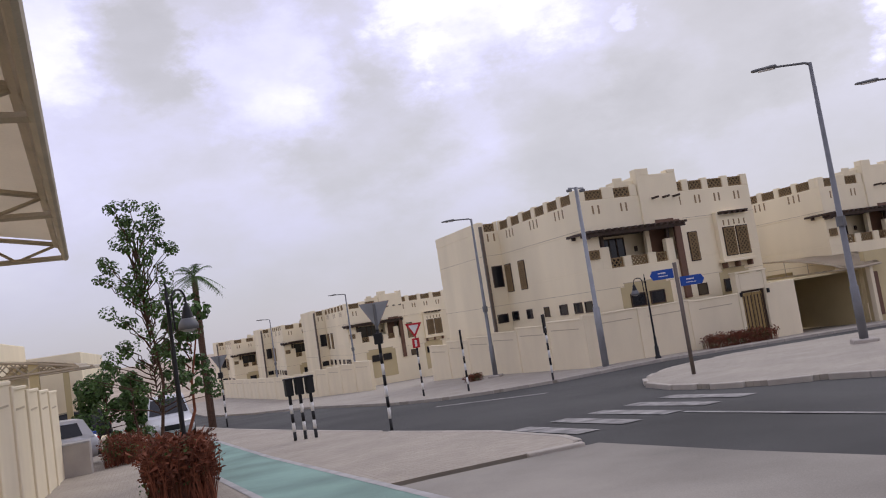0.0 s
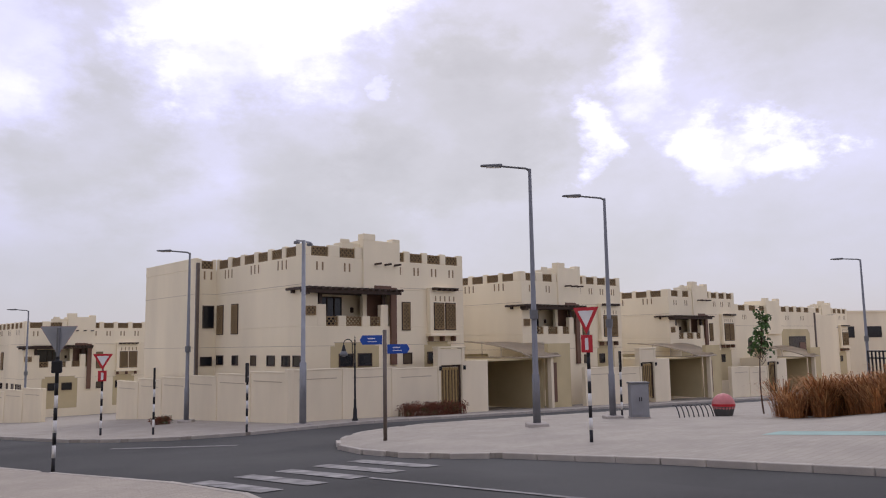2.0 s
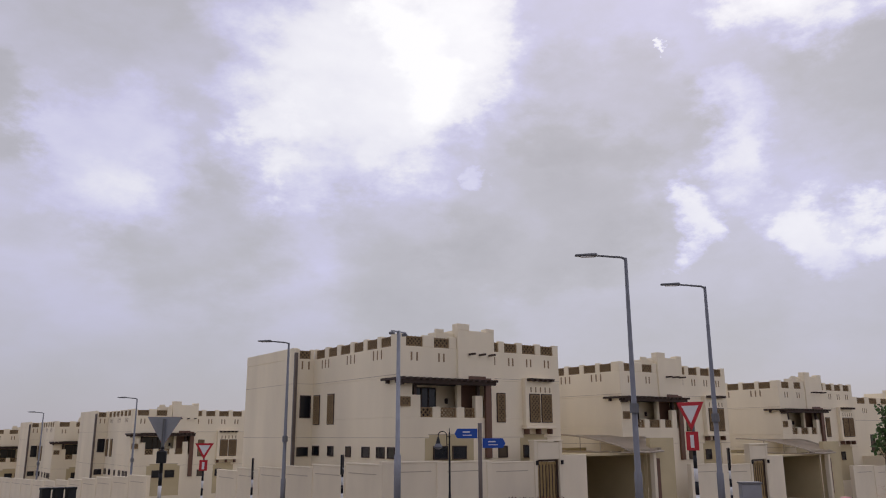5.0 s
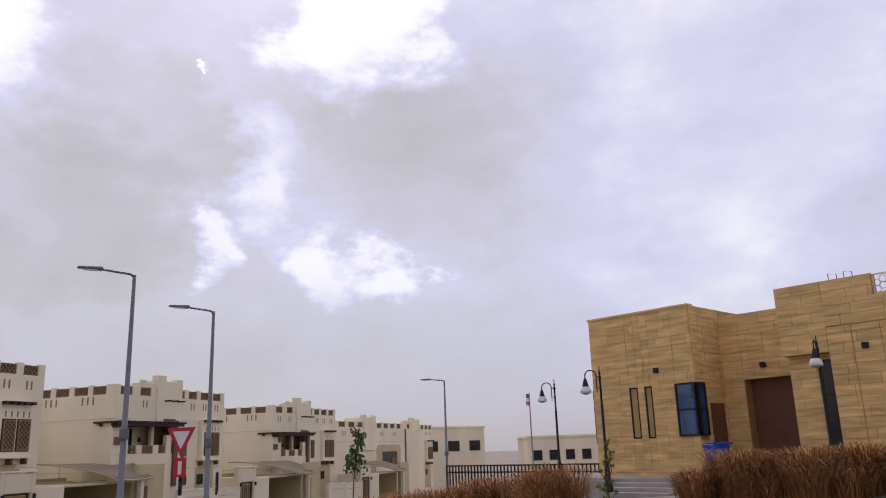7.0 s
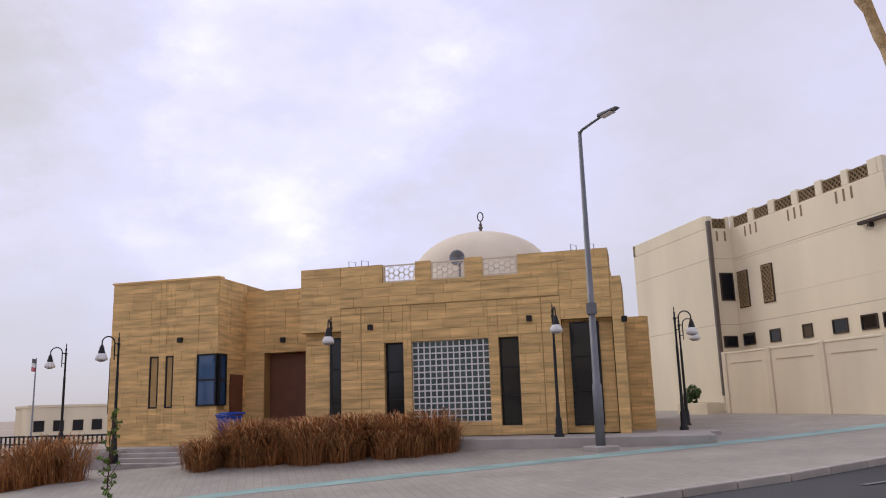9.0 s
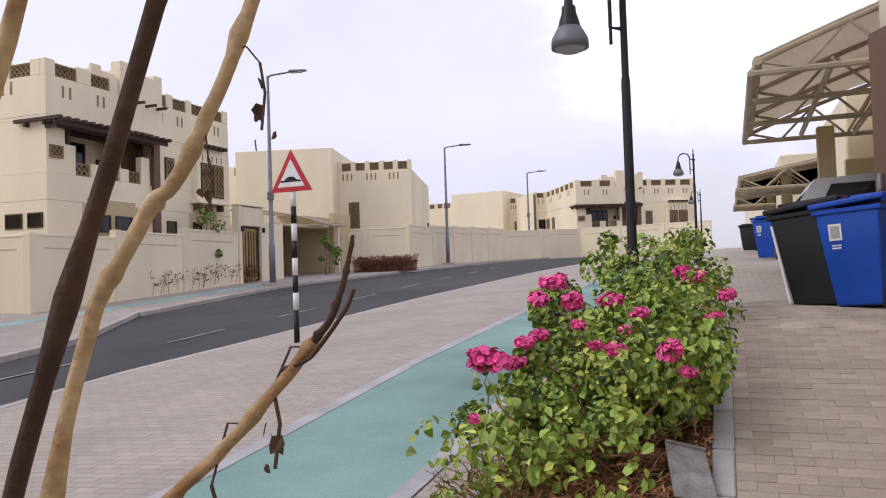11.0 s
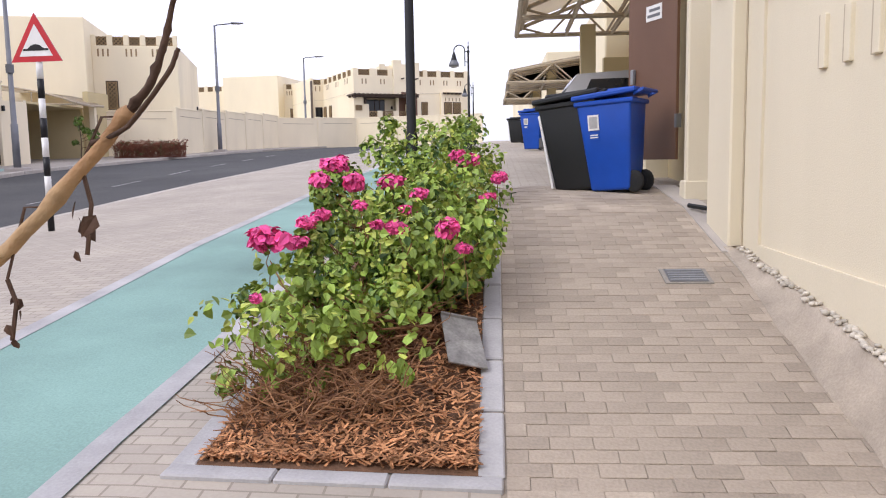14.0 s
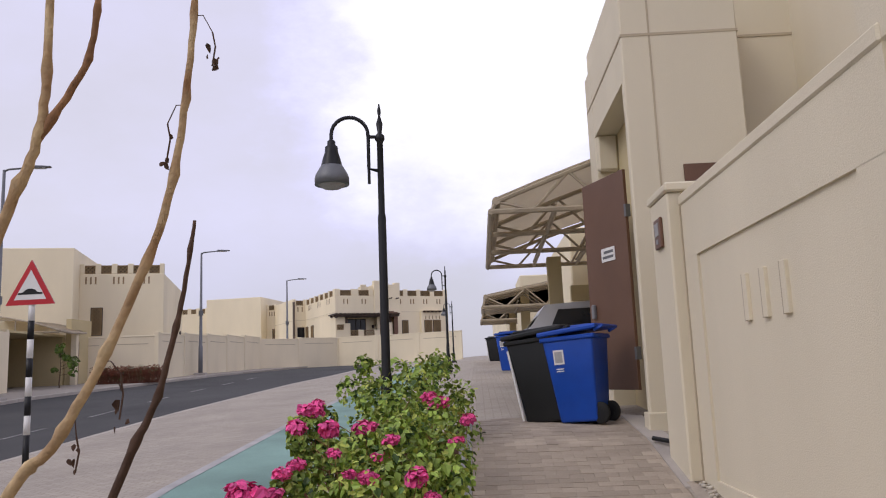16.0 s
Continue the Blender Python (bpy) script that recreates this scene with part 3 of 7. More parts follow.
def villa():
    """Two storeys; front along local x facing -y, long side along local y facing -x, plain rear block stepping out."""
    t = thing("villa", "two-storey cream stucco villa with lattice parapet", "villa", group="villas")
    S, OC, R = M["stucco"], M["stucco_b"], -math.pi / 2
    H, E, XS = 7.85, 11.13, 0.5
    # body round the corner loggia, which is set back behind the balcony front
    part("lower_storey", bx(XS, E, 0, 9.3, -1.0, 4.40, bev=0.02), S, t)
    part("upper_storey", bx(XS, E, 0, 9.3, 6.32, H, bev=0.02), S, t)
    part("wall", bx(6.15, E, 0, 9.3, 4.40, 6.32), S, t)
    part("loggia_back", bx(XS, 6.15, 1.5, 9.3, 4.40, 6.32), S, t)
    part("corner_pier", bx(XS, 1.32, 0, 0.3, 4.40, 6.32), S, t)
    part("side_wall", bx(XS, XS + 0.3, 0.3, 1.5, 4.40, 6.32), S, t)
    part("rear_block", bx(-0.67, 10.9, 9.3, 16.7, -1.0, 7.87, bev=0.03), S, t)
    part("block_parapet", bx(-0.67, -0.42, 9.55, 16.7, 7.87, 8.5, bev=0.02), S, t)
    part("block_parapet", bx(-0.67, 10.9, 16.45, 16.7, 7.87, 8.5), S, t)
    part("roof", bx(0.8, 10.9, 0.3, 9.3, H, H + 0.06), M["concrete"], t)
    part("downpipe", bx(-0.74, -0.55, 9.17, 9.33, 0.3, 8.2, bev=0.02), M["bronze"], t, "brown downpipe")
    # parapets
    parapet(t, [(0.95, 1.95), (2.62, 3.57)], H, 0, 0, (XS, 4.0))
    parapet(t, [(6.46, 6.81), (7.21, 8.09), (8.47, 9.42), (9.82, 10.72)], H, 0, 0, (6.4, E))
    parapet(t, [(0.71, 1.70), (2.06, 3.11), (3.49, 4.53), (4.93, 6.04), (6.46, 7.49), (7.93, 9.05)], H, 1, XS, (0.25, 9.3))
    parapet(t, [(-0.40, 0.30)], H, 0, 9.3, (-0.67, 0.5))
    # stepped tower over the balcony
    part("tower", bx(4.03, 6.43, -0.10, 1.2, 6.33, 8.85, bev=0.02), S, t)
    part("tower_step", bx(2.9, 4.04, 0.26, 1.0, H, 8.68, bev=0.02), S, t)
    for a, b, z0, z1 in ((4.03, 4.8, 8.84, 9.18), (5.93, 6.43, 8.84, 9.02), (2.9, 3.42, 8.67, 8.86)):
        part("merlon", bx(a, b, -0.102 if a > 4 else 0.258, 0.4, z0, z1, bev=0.02), S, t)
    for x in (4.72, 5.38, 6.02):
        part("beam_end", bx(x, x + 0.1, -0.62, -0.09, 7.56, 7.66, bev=0.01), M["brown"], t)
    for x in (1.22, 1.55, 2.87, 3.17, 6.46, 7.44, 7.72, 8.71, 9.0, 10.02, 10.3):
        part("slit", bx(x, x + 0.1, -0.006, 0.03, 7.14, 7.57), M["lattice"], t)
    for y0 in (7.34, 4.35, 1.54):
        for k in range(3):
            part("slit", bx(XS - 0.006, XS + 0.03, y0 + 0.4 * k, y0 + 0.4 * k + 0.11, 7.27, 7.74), M["lattice"], t)
    for x in (-0.27, 0.14):
        part("slit", bx(x, x + 0.1, 9.294, 9.33, 7.27, 7.73), M["lattice"], t)
    # shadow joints round the storeys
    for z in (6.43, 3.42):
        part("joint", bx(XS - 0.004, XS + 0.1, 0.0, 9.25, z, z + 0.022), M["groove"], t)
        part("joint", bx(6.45 if z > 5 else XS, E + 0.004, -0.004, 0.1, z, z + 0.022), M["groove"], t)
        part("joint", bx(-0.674, -0.5, 9.3, 16.7, z, z + 0.022), M["groove"], t)
        part("joint", bx(-0.55, XS, 9.296, 9.4, z, z + 0.022), M["groove"], t)
    # balcony front: pillars with lattice between
    for a, b, z in ((1.30, 1.82, 5.48), (2.55, 3.02, 4.92), (4.01, 4.5, 4.92), (5.2, 5.69, 5.52)):
        part("balcony_pillar", bx(a, b, -0.004, 0.3, 4.39, z, bev=0.02), S, t)
    for a, b in ((1.82, 2.55), (3.02, 4.01), (4.5, 5.2)):
        lattice(t, a, 0.12, 4.39, b - a, 0.5, 0, "balcony_lattice", False)
    part("window", bx(0.62, 1.2, -0.012, 0.02, 4.93, 5.38), M["lattice_bg"], t)
    lattice(t, 0.62, -0.03, 4.93, 0.58, 0.45, 0, "window_lattice", False)
    # glazed opening with frame and a wall lamp at the back of the loggia
    g1 = window(t, 1.95, 1.49, 4.45, 1.75, 1.45, 0, "glass")
    for x in (0.85, 1.3):
        part("mullion", bx(x, x + 0.06, -0.04, 0.0, 0, 1.45), M["brown"], g1)
    part("wall_lamp", bx(4.3, 4.46, 1.38, 1.5, 5.15, 5.42, bev=0.02), M["brown"], t)
    part("screen", bx(4.75, 5.9, 0.7, 0.76, 4.40, 6.32), M["brown_panel"], t, "brown loggia screen")
    part("loggia_post", bx(4.5, 4.75, 0.62, 0.84, 4.40, 6.32), S, t)
    # pergola
    perg = part("pergola", bx(0.3, 6.1, -0.62, -0.52, 6.02, 6.17), M["brown"], t, "dark timber pergola")
    part("rail", bx(0.3, 6.1, -0.12, -0.02, 6.02, 6.17), M["brown"], perg)
    part("rail", bx(0.3, 6.1, 0.75, 0.85, 6.02, 6.17), M["brown"], perg)
    mer = finish("rafter", bx(0, 0.16, -0.85, 1.3, 6.17, 6.29, bev=0.01), M["brown"])
    for k in range(16):
        share("rafter", mer, perg, Matrix.Translation((0.28 + 0.375 * k, 0, 0)))
    for x in (1.45, 5.36):
        part("post", bx(x, x + 0.16, 0.04, 0.2, 5.4, 6.02), M["brown"], perg)
    part("post", bx(0.42, 0.52, -0.55, -0.02, 5.92, 6.02), M["brown"], perg)
    # tall brown portal frame beside the balcony
    part("brown_frame", bx(5.78, 6.15, -0.16, 0.0, 2.4, 6.42, bev=0.01), M["brown_panel"], t, "tall brown steel frame")
    part("brown_frame", bx(4.7, 5.78, -0.16, -0.105, 6.31, 6.50), M["brown_panel"], t)
    # lattice window and bay
    window(t, 6.64, -0.01, 4.23, 0.5, 1.42, 0, "lattice_bg")
    lattice(t, 6.64, -0.04, 4.23, 0.5, 1.42, 0, "window_lattice", False)
    part("bay", bx(8.36, 10.3, -0.3, 0.0, 4.02, 6.52, bev=0.02), S, t)
    for x, w in ((8.66, 0.66), (9.50, 0.68)):
        window(t, x, -0.31, 4.23, w, 1.42, 0, "lattice_bg")
        lattice(t, x, -0.35, 4.23, w, 1.42, 0, "window_lattice", False)
    part("bay_sill", bx(8.26, 10.4, -0.45, 0, 3.86, 4.02, bev=0.02), S, t)
    for x in (8.42, 9.25, 10.08):
        part("bracket", bx(x, x + 0.14, -0.36, 0, 3.58, 3.86, bev=0.03), M["brown_panel"], t)
    for k in range(5):
        part("beam_end", bx(8.5 + 0.38 * k, 8.68 + 0.38 * k, -0.62, -0.29, 6.36, 6.46), M["brown"], t)
        part("slot", bx(8.72 + 0.34 * k, 8.80 + 0.34 * k, -0.306, -0.28, 5.78, 6.06), M["lattice"], t)
    part("bay_lintel", bx(8.48, 10.25, -0.60, -0.3, 6.46, 6.51), M["brown"], t)
    # ground floor recesses with stepped heads
    for a, b in ((2.07, 5.05), (8.15, 10.1)):
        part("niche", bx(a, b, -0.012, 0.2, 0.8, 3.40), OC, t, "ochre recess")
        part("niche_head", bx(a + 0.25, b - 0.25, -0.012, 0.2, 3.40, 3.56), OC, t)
        part("niche_edge", bx(a + 0.2, b - 0.2, -0.02, 0.0, 3.56, 3.60), M["groove"], t)
    for x, w in ((2.6, 0.78), (3.75, 0.78), (8.4, 0.5)):
        window(t, x, -0.04, 2.42, w, 0.56)
    window(t, 6.70, -0.01, 2.45, 0.52, 0.5, 0, "lattice_bg")
    # long side: openings
    window(t, -0.25, 9.29, 4.56, 0.58, 1.18)
    for y, w in ((9.05, 0.68), (7.31, 0.68)):
        window(t, XS - 0.01, y, 4.18, w, 1.56, R, "lattice_bg")
        lattice(t, XS - 0.04, y, 4.18, w, 1.56, R, "window_lattice", False)
    for y, w, mm in ((9.05, 0.75, "glass"), (7.17, 0.6, "glass"), (5.08, 0.48, "lattice_bg"), (3.37, 0.7, "glass"), (1.9, 0.7, "glass"), (0.85, 0.6, "glass")):
        window(t, XS - 0.01, y, 2.5, w, 0.44, R, mm)
    window(t, -0.35, 9.29, 2.45, 0.6, 0.42)
    return t


def villa_arch():
    """A villa with a wide arched ochre recess on its upper floor."""
    t = thing("villa", "cream stucco villa with an arched ochre balcony recess", "villa", group="villas")
    S, H = M["stucco"], 6.3
    part("body", bx(0, 17, 0, 10, -1, H, bev=0.02), S, t)
    parapet(t, [(0.9 + 2.0 * k, 2.2 + 2.0 * k) for k in range(3)], H, 0, 0, (0, 7.0))
    parapet(t, [(9.4 + 1.7 * k, 10.5 + 1.7 * k) for k in range(4)], H, 0, 0, (8.6, 17))
    part("tower", bx(6.0, 8.7, -0.2, 2, H - 2.2, H + 1.0, bev=0.02), S, t)
    for a in (6.0, 8.2):
        part("merlon", bx(a, a + 0.5, -0.202, 0.3, H + 0.98, H + 1.25, bev=0.02), S, t)
    pts = [(9.2, 2.4), (15.4, 2.4), (15.4, 4.2), (15.0, 4.6), (9.6, 4.6), (9.2, 4.2)]
    rc = part("recess", plate(pts, -0.03, 0.0), M["stucco_b"], t, "arched ochre recess")
    part("opening", bx(10.6, 14.4, -0.05, -0.03, 2.5, 3.9), M["glass"], rc)
    part("recess_screen", bx(12.9, 14.2, -0.08, -0.05, 2.5, 3.3), M["brown_panel"], rc)
    part("downpipe", bx(16.7, 16.9, -0.12, 0, 0, H), M["bronze"], t, "brown downpipe")
    for x in (1.6, 4.2, 10.2, 13.6):
        slits(t, x, 0, H - 0.8, 0, 3, 0.3)
    for x in (2.4, 5.0):
        window(t, x, -0.01, 2.4, 0.6, 1.3, 0, "lattice_bg")
    part("block", bx(17, 25, 1.0, 10, -1, H - 0.1, bev=0.02), S, t)
    part("joint", bx(0, 17, -0.004, 0.02, 4.9, 4.93), M["groove"], t)
    return t


def place(x, y, z, deg):
    return Matrix.Translation((x, y, z)) @ Matrix.Rotation(radians(deg), 4, "Z")


first = villa()
first.matrix_basis = place(-19.7, -32.6, -1.9, 180)
VILLAS = [(-36.6, -33.8, -2.35, 180), (-55.2, -34.8, -2.8, 180), (-22.142, 20.937, 1.371, 89.9)]
for v in VILLAS:
    copy_thing(first, place(*v))
villa_arch().matrix_basis = place(-66.5, -35.0, -2.2, 180)
copy_thing(first, place(-12.2, 66, 0.9, 28))
copy_thing(first, place(6.0, 96, 2.4, 10))
for v in ((-18, -75, -4.4, 180), (-15, -95, -5.2, 180), (-11, -115, -5.9, 180), (-35, -77, -4.8, 180), (-52, -80, -5.0, 180)):
    copy_thing(first, place(*v))


def villa_plain(label, w=4.6, blockw=6.0):
    """A villa seen from its rear corner: lattice-topped wing with a plain block beside it."""
    t = thing("villa", label, "villa", group="villas")
    S, H = M["stucco"], 6.9
    part("wing", bx(-w, 0, 0, 10, -1, H - 0.5, bev=0.03), S, t)
    parapet(t, [(-w + 0.25 + 0.88 * k, -w + 0.83 + 0.88 * k) for k in range(5)], H - 0.5, 0, 0, (-w, 0))
    part("roof", bx(-w + 0.3, -0.3, 0.3, 9.8, H - 0.6, H - 0.46), M["concrete"], t)
    for x in (-4.3, -2.8, -1.4):
        slits(t, x, 0, H - 1.1, 0, 3, 0.26)
    part("block", bx(-w - blockw, -w, -1.4, 9, -1, H + 0.8, bev=0.03), S, t)
    part("rear_wing", bx(-w - blockw - 6, -w - blockw, 0.5, 9, -1, H - 0.4, bev=0.03), S, t)
    parapet(t, [(-w - blockw - 5.75 + k, -w - blockw - 5.15 + k) for k in range(6)], H - 0.4, 0, 0.5, (-w - blockw - 6, -w - blockw))
    window(t, -3.9, -0.01, 2.9, 0.55, 1.5, 0, "lattice_bg")
    lattice(t, -3.9, -0.04, 2.9, 0.55, 1.5, 0, "window_lattice", False)
    return t


vp = villa_plain("cream stucco villa with a plain rear block")
vp.matrix_basis = place(-18.0, 45.0, 1.9, 15)
copy_thing(vp, place(-17, 80, 2.6, -8))
copy_thing(vp, place(-34, 66, 2.6, 0))


# ---- boundary walls ----
def wall_run(name, pts, h, label, pitch=3.4, thick=0.2, level=None, panel=True):
    """A rendered garden wall with pilasters and sunk panels, stepped with the ground."""
    top = thing(name, label, "wall", kind="structure")
    for a, b in zip(pts, pts[1:]):
        a, b = Vector(a), Vector(b)
        n = max(1, round((b - a).length / pitch))
        t = (b - a).normalized()
        ang = math.atan2(t.y, t.x)
        L = (b - a).length / n
        for k in range(n):
            p = a + t * (k * L)
            z = min(g(p.x, p.y), g(*(p + t * L)))
            zt = (level if level is not None else max(g(p.x, p.y), g(*(p + t * L))) + h)
            m = Matrix.Translation((p.x, p.y, 0)) @ Matrix.Rotation(ang, 4, "Z")
            bm = bmesh.new()
            box(bm, 0, L, -thick / 2, thick / 2, z - 0.3, zt - 0.08)
            ob = part("panel", bm, M["wall"], top)
            ob.matrix_basis = m
            ob = part("coping", bx(0, L, -thick / 2 - 0.025, thick / 2 + 0.025, zt - 0.08, zt, bev=0.015), M["wall"], top)
            ob.matrix_basis = m
            ob = part("pilaster", bx(-0.14, 0.14, -thick / 2 - 0.05, thick / 2 + 0.05, z - 0.3, zt + 0.03, bev=0.015), M["wall"], top)
            ob.matrix_basis = m
            if panel:
                for s in (-1, 1):
                    ob = part("band", bx(0.45, L - 0.45, s * thick / 2 - 0.012, s * thick / 2 + 0.012, zt - 0.48, zt - 0.44), M["groove"], top)
                    ob.matrix_basis = m
    return top


def gate(x, y, z, deg, w=1.75, h=2.25, label="gold-panelled double gate in a dark frame"):
    t = thing("gate", label, "gate", place(x, y, z, deg), group="garden gates")
    fr = bmesh.new()
    for a in ((0, 0.1, 0, h), (w - 0.1, w, 0, h), (0.1, w - 0.1, h - 0.1, h)):
        box(fr, a[0], a[1], -0.06, 0.06, a[2], a[3])
    part("frame", fr, M["brown"], t)
    for k in (0, 1):
        x0 = 0.1 + k * (w - 0.2) / 2
        leaf = part("leaf", bx(x0 + 0.02, x0 + (w - 0.2) / 2 - 0.02, -0.03, 0.03, 0.05, h - 0.12), M["gate_gold"], t)
        for q in range(3):
            xx = x0 + 0.12 + q * 0.21
            part("bar", bx(xx, xx + 0.05, -0.05, -0.03, 0.15, h - 0.25), M["brown"], leaf)
    return t


def gate_house(x, y, z, deg):
    """Rendered frame standing over a garden gate, with the short wall that joins it to the car shelter."""
    t = thing("gate_portal", "cream rendered portal round a garden gate", "portal", place(x, y, z, deg), group="gate portals")
    part("pier", bx(-0.22, 0, -0.2, 0.2, -0.4, 3.36, bev=0.02), M["wall"], t)
    part("pier", bx(1.5, 1.72, -0.2, 0.2, -0.4, 3.36, bev=0.02), M["wall"], t)
    part("lintel", bx(0, 1.5, -0.19, 0.19, 2.46, 3.32, bev=0.02), M["wall"], t)
    part("coping", bx(-0.26, 1.76, -0.24, 0.24, 3.36, 3.44, bev=0.02), M["wall"], t)
    part("return_wall", bx(1.72, 3.55, -0.1, 0.1, -0.4, 2.66, bev=0.015), M["wall"], t)
    for xx in (-0.14, 1.58):
        part("wall_lamp", bx(xx, xx + 0.12, -0.3, -0.2, 2.2, 2.42, bev=0.01), M["black"], t)
    return t


def carport(m, w=5.4, d=5.4, label="car shelter with an arched cream fabric canopy"):
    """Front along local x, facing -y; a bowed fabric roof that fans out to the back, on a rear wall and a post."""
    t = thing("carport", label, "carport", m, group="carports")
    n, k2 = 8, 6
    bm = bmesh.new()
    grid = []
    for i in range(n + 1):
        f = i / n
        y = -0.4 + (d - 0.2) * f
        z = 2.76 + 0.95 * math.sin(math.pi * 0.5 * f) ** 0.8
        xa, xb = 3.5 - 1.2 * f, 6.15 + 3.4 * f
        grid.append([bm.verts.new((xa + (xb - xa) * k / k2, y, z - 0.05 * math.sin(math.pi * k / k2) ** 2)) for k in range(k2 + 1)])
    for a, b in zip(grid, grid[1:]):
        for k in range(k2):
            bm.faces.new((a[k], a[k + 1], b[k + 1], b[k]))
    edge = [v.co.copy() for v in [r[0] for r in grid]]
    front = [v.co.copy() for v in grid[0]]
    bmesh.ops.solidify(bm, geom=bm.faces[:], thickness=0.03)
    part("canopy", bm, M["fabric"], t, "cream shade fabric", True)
    part("edge_tube", tube(bmesh.new(), edge, 0.05, 6), M["frame"], t)
    part("eaves_tube", tube(bmesh.new(), front, 0.06, 6), M["frame"], t)
    part("tie_tube", tube(bmesh.new(), [edge[0] - Vector((0, 0, 0.06)), (2.3, d - 0.6, 2.76)], 0.04, 6), M["frame"], t)
    for k in (3, 5):
        p = edge[k]
        part("strut", tube(bmesh.new(), [p, (p.x, p.y, 2.74)], 0.03, 6), M["frame"], t)
    # added slab that blocks sky light so the bay stays dark; not an observed roof
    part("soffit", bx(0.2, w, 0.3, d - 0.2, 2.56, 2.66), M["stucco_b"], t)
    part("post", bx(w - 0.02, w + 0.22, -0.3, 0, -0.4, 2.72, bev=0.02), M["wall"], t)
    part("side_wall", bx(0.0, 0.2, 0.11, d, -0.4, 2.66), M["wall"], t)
    # right-hand wall likewise added, only to darken the interior
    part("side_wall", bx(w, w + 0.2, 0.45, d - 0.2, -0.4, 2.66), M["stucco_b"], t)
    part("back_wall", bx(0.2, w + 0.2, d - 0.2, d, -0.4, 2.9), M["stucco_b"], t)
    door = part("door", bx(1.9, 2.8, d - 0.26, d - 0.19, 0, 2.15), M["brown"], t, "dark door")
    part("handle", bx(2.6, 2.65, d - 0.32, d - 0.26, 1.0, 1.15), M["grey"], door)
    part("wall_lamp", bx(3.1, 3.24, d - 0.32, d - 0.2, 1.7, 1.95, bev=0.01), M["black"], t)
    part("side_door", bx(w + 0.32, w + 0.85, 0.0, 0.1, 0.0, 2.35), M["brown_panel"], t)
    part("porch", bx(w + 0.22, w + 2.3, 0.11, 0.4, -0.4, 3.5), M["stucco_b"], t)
    return t


wall_run("wall_villa_street", [(-18.5, -31.0), (-18.5, -52.0)], 2.25, "pale rendered garden wall with pilasters")
wall_run("wall_villa_front", [(-18.5, -31.0), (-27.3, -31.0)], 2.35, "pale rendered garden wall with pilasters", 3.4)
wall_run("wall_street_far", [(-16.2, -60), (-13, -82), (-9.5, -110)], 2.3, "pale garden wall down the street")
for i, (x0, z0) in enumerate(((-18.5, -2.05), (-36.7, -2.4), (-54.9, -2.85))):
    gate_house(x0 - 9.0, -31.05, z0, 180)
    gate(x0 - 9.0, -31.05, z0, 180, 1.5, 2.46)
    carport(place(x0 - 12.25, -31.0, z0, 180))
    if i:
        wall_run("wall_front", [(x0 - 3.0, -31.0), (x0 - 8.8, -31.0)], 2.35, "pale rendered garden wall", 3)
wall_run("wall_north", [(-29.3, 19.2), (-20.5, 19.2)], 2.45, "pale rendered garden wall beside the mosque", 2.9)
wall_run("wall_north_front", [(-20.5, 19.2), (-20.5, 30.2)], 2.3, "pale rendered garden wall facing the street", 3.4)
wall_run("wall_uphill", [(-17.4, 42.7), (-16.6, 60.0)], 2.4, "pale rendered garden wall uphill", 3.2)
wall_run("wall_uphill_end", [(-16.6, 60.0), (-11.3, 64.5), (-1.0, 60.5)], 2.2, "yellowish garden wall at the bend", 3.2)
gate_house(-20.5, 30.4, 1.75, 90)
gate(-20.5, 30.4, 1.75, 90, 1.5, 2.46)
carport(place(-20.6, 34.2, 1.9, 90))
wall_run("wall_uphill_side", [(-22.2, 41.3), (-17.4, 42.7)], 2.4, "pale rendered garden wall", 3.2)


# ---- the mosque ----
MZ = 0.72
MM = Matrix(((0.459, -0.888, 0, -26.23), (0.888, 0.459, 0, 1.63), (0, 0, 1, MZ), (0, 0, 0, 1)))
mosque = thing("mosque", "low mosque clad in honey sandstone with a cream dome", "mosque", MM)


def rects_minus(x0, x1, z0, z1, holes):
    """Cut a wall's rectangle round its openings."""
    xs = sorted({x0, x1, *[min(max(h[i], x0), x1) for h in holes for i in (0, 1)]})
    out = []
    for a, b in zip(xs, xs[1:]):
        mid, spans = (a + b) / 2, [(z0, z1)]
        for h in holes:
            if h[0] <= mid <= h[1]:
                spans = [q for lo, hi in spans for q in ((lo, min(hi, h[2])), (max(lo, h[3]), hi)) if q[1] - q[0] > 0.01]
        out += [(a, b, lo, hi) for lo, hi in spans]
    return out


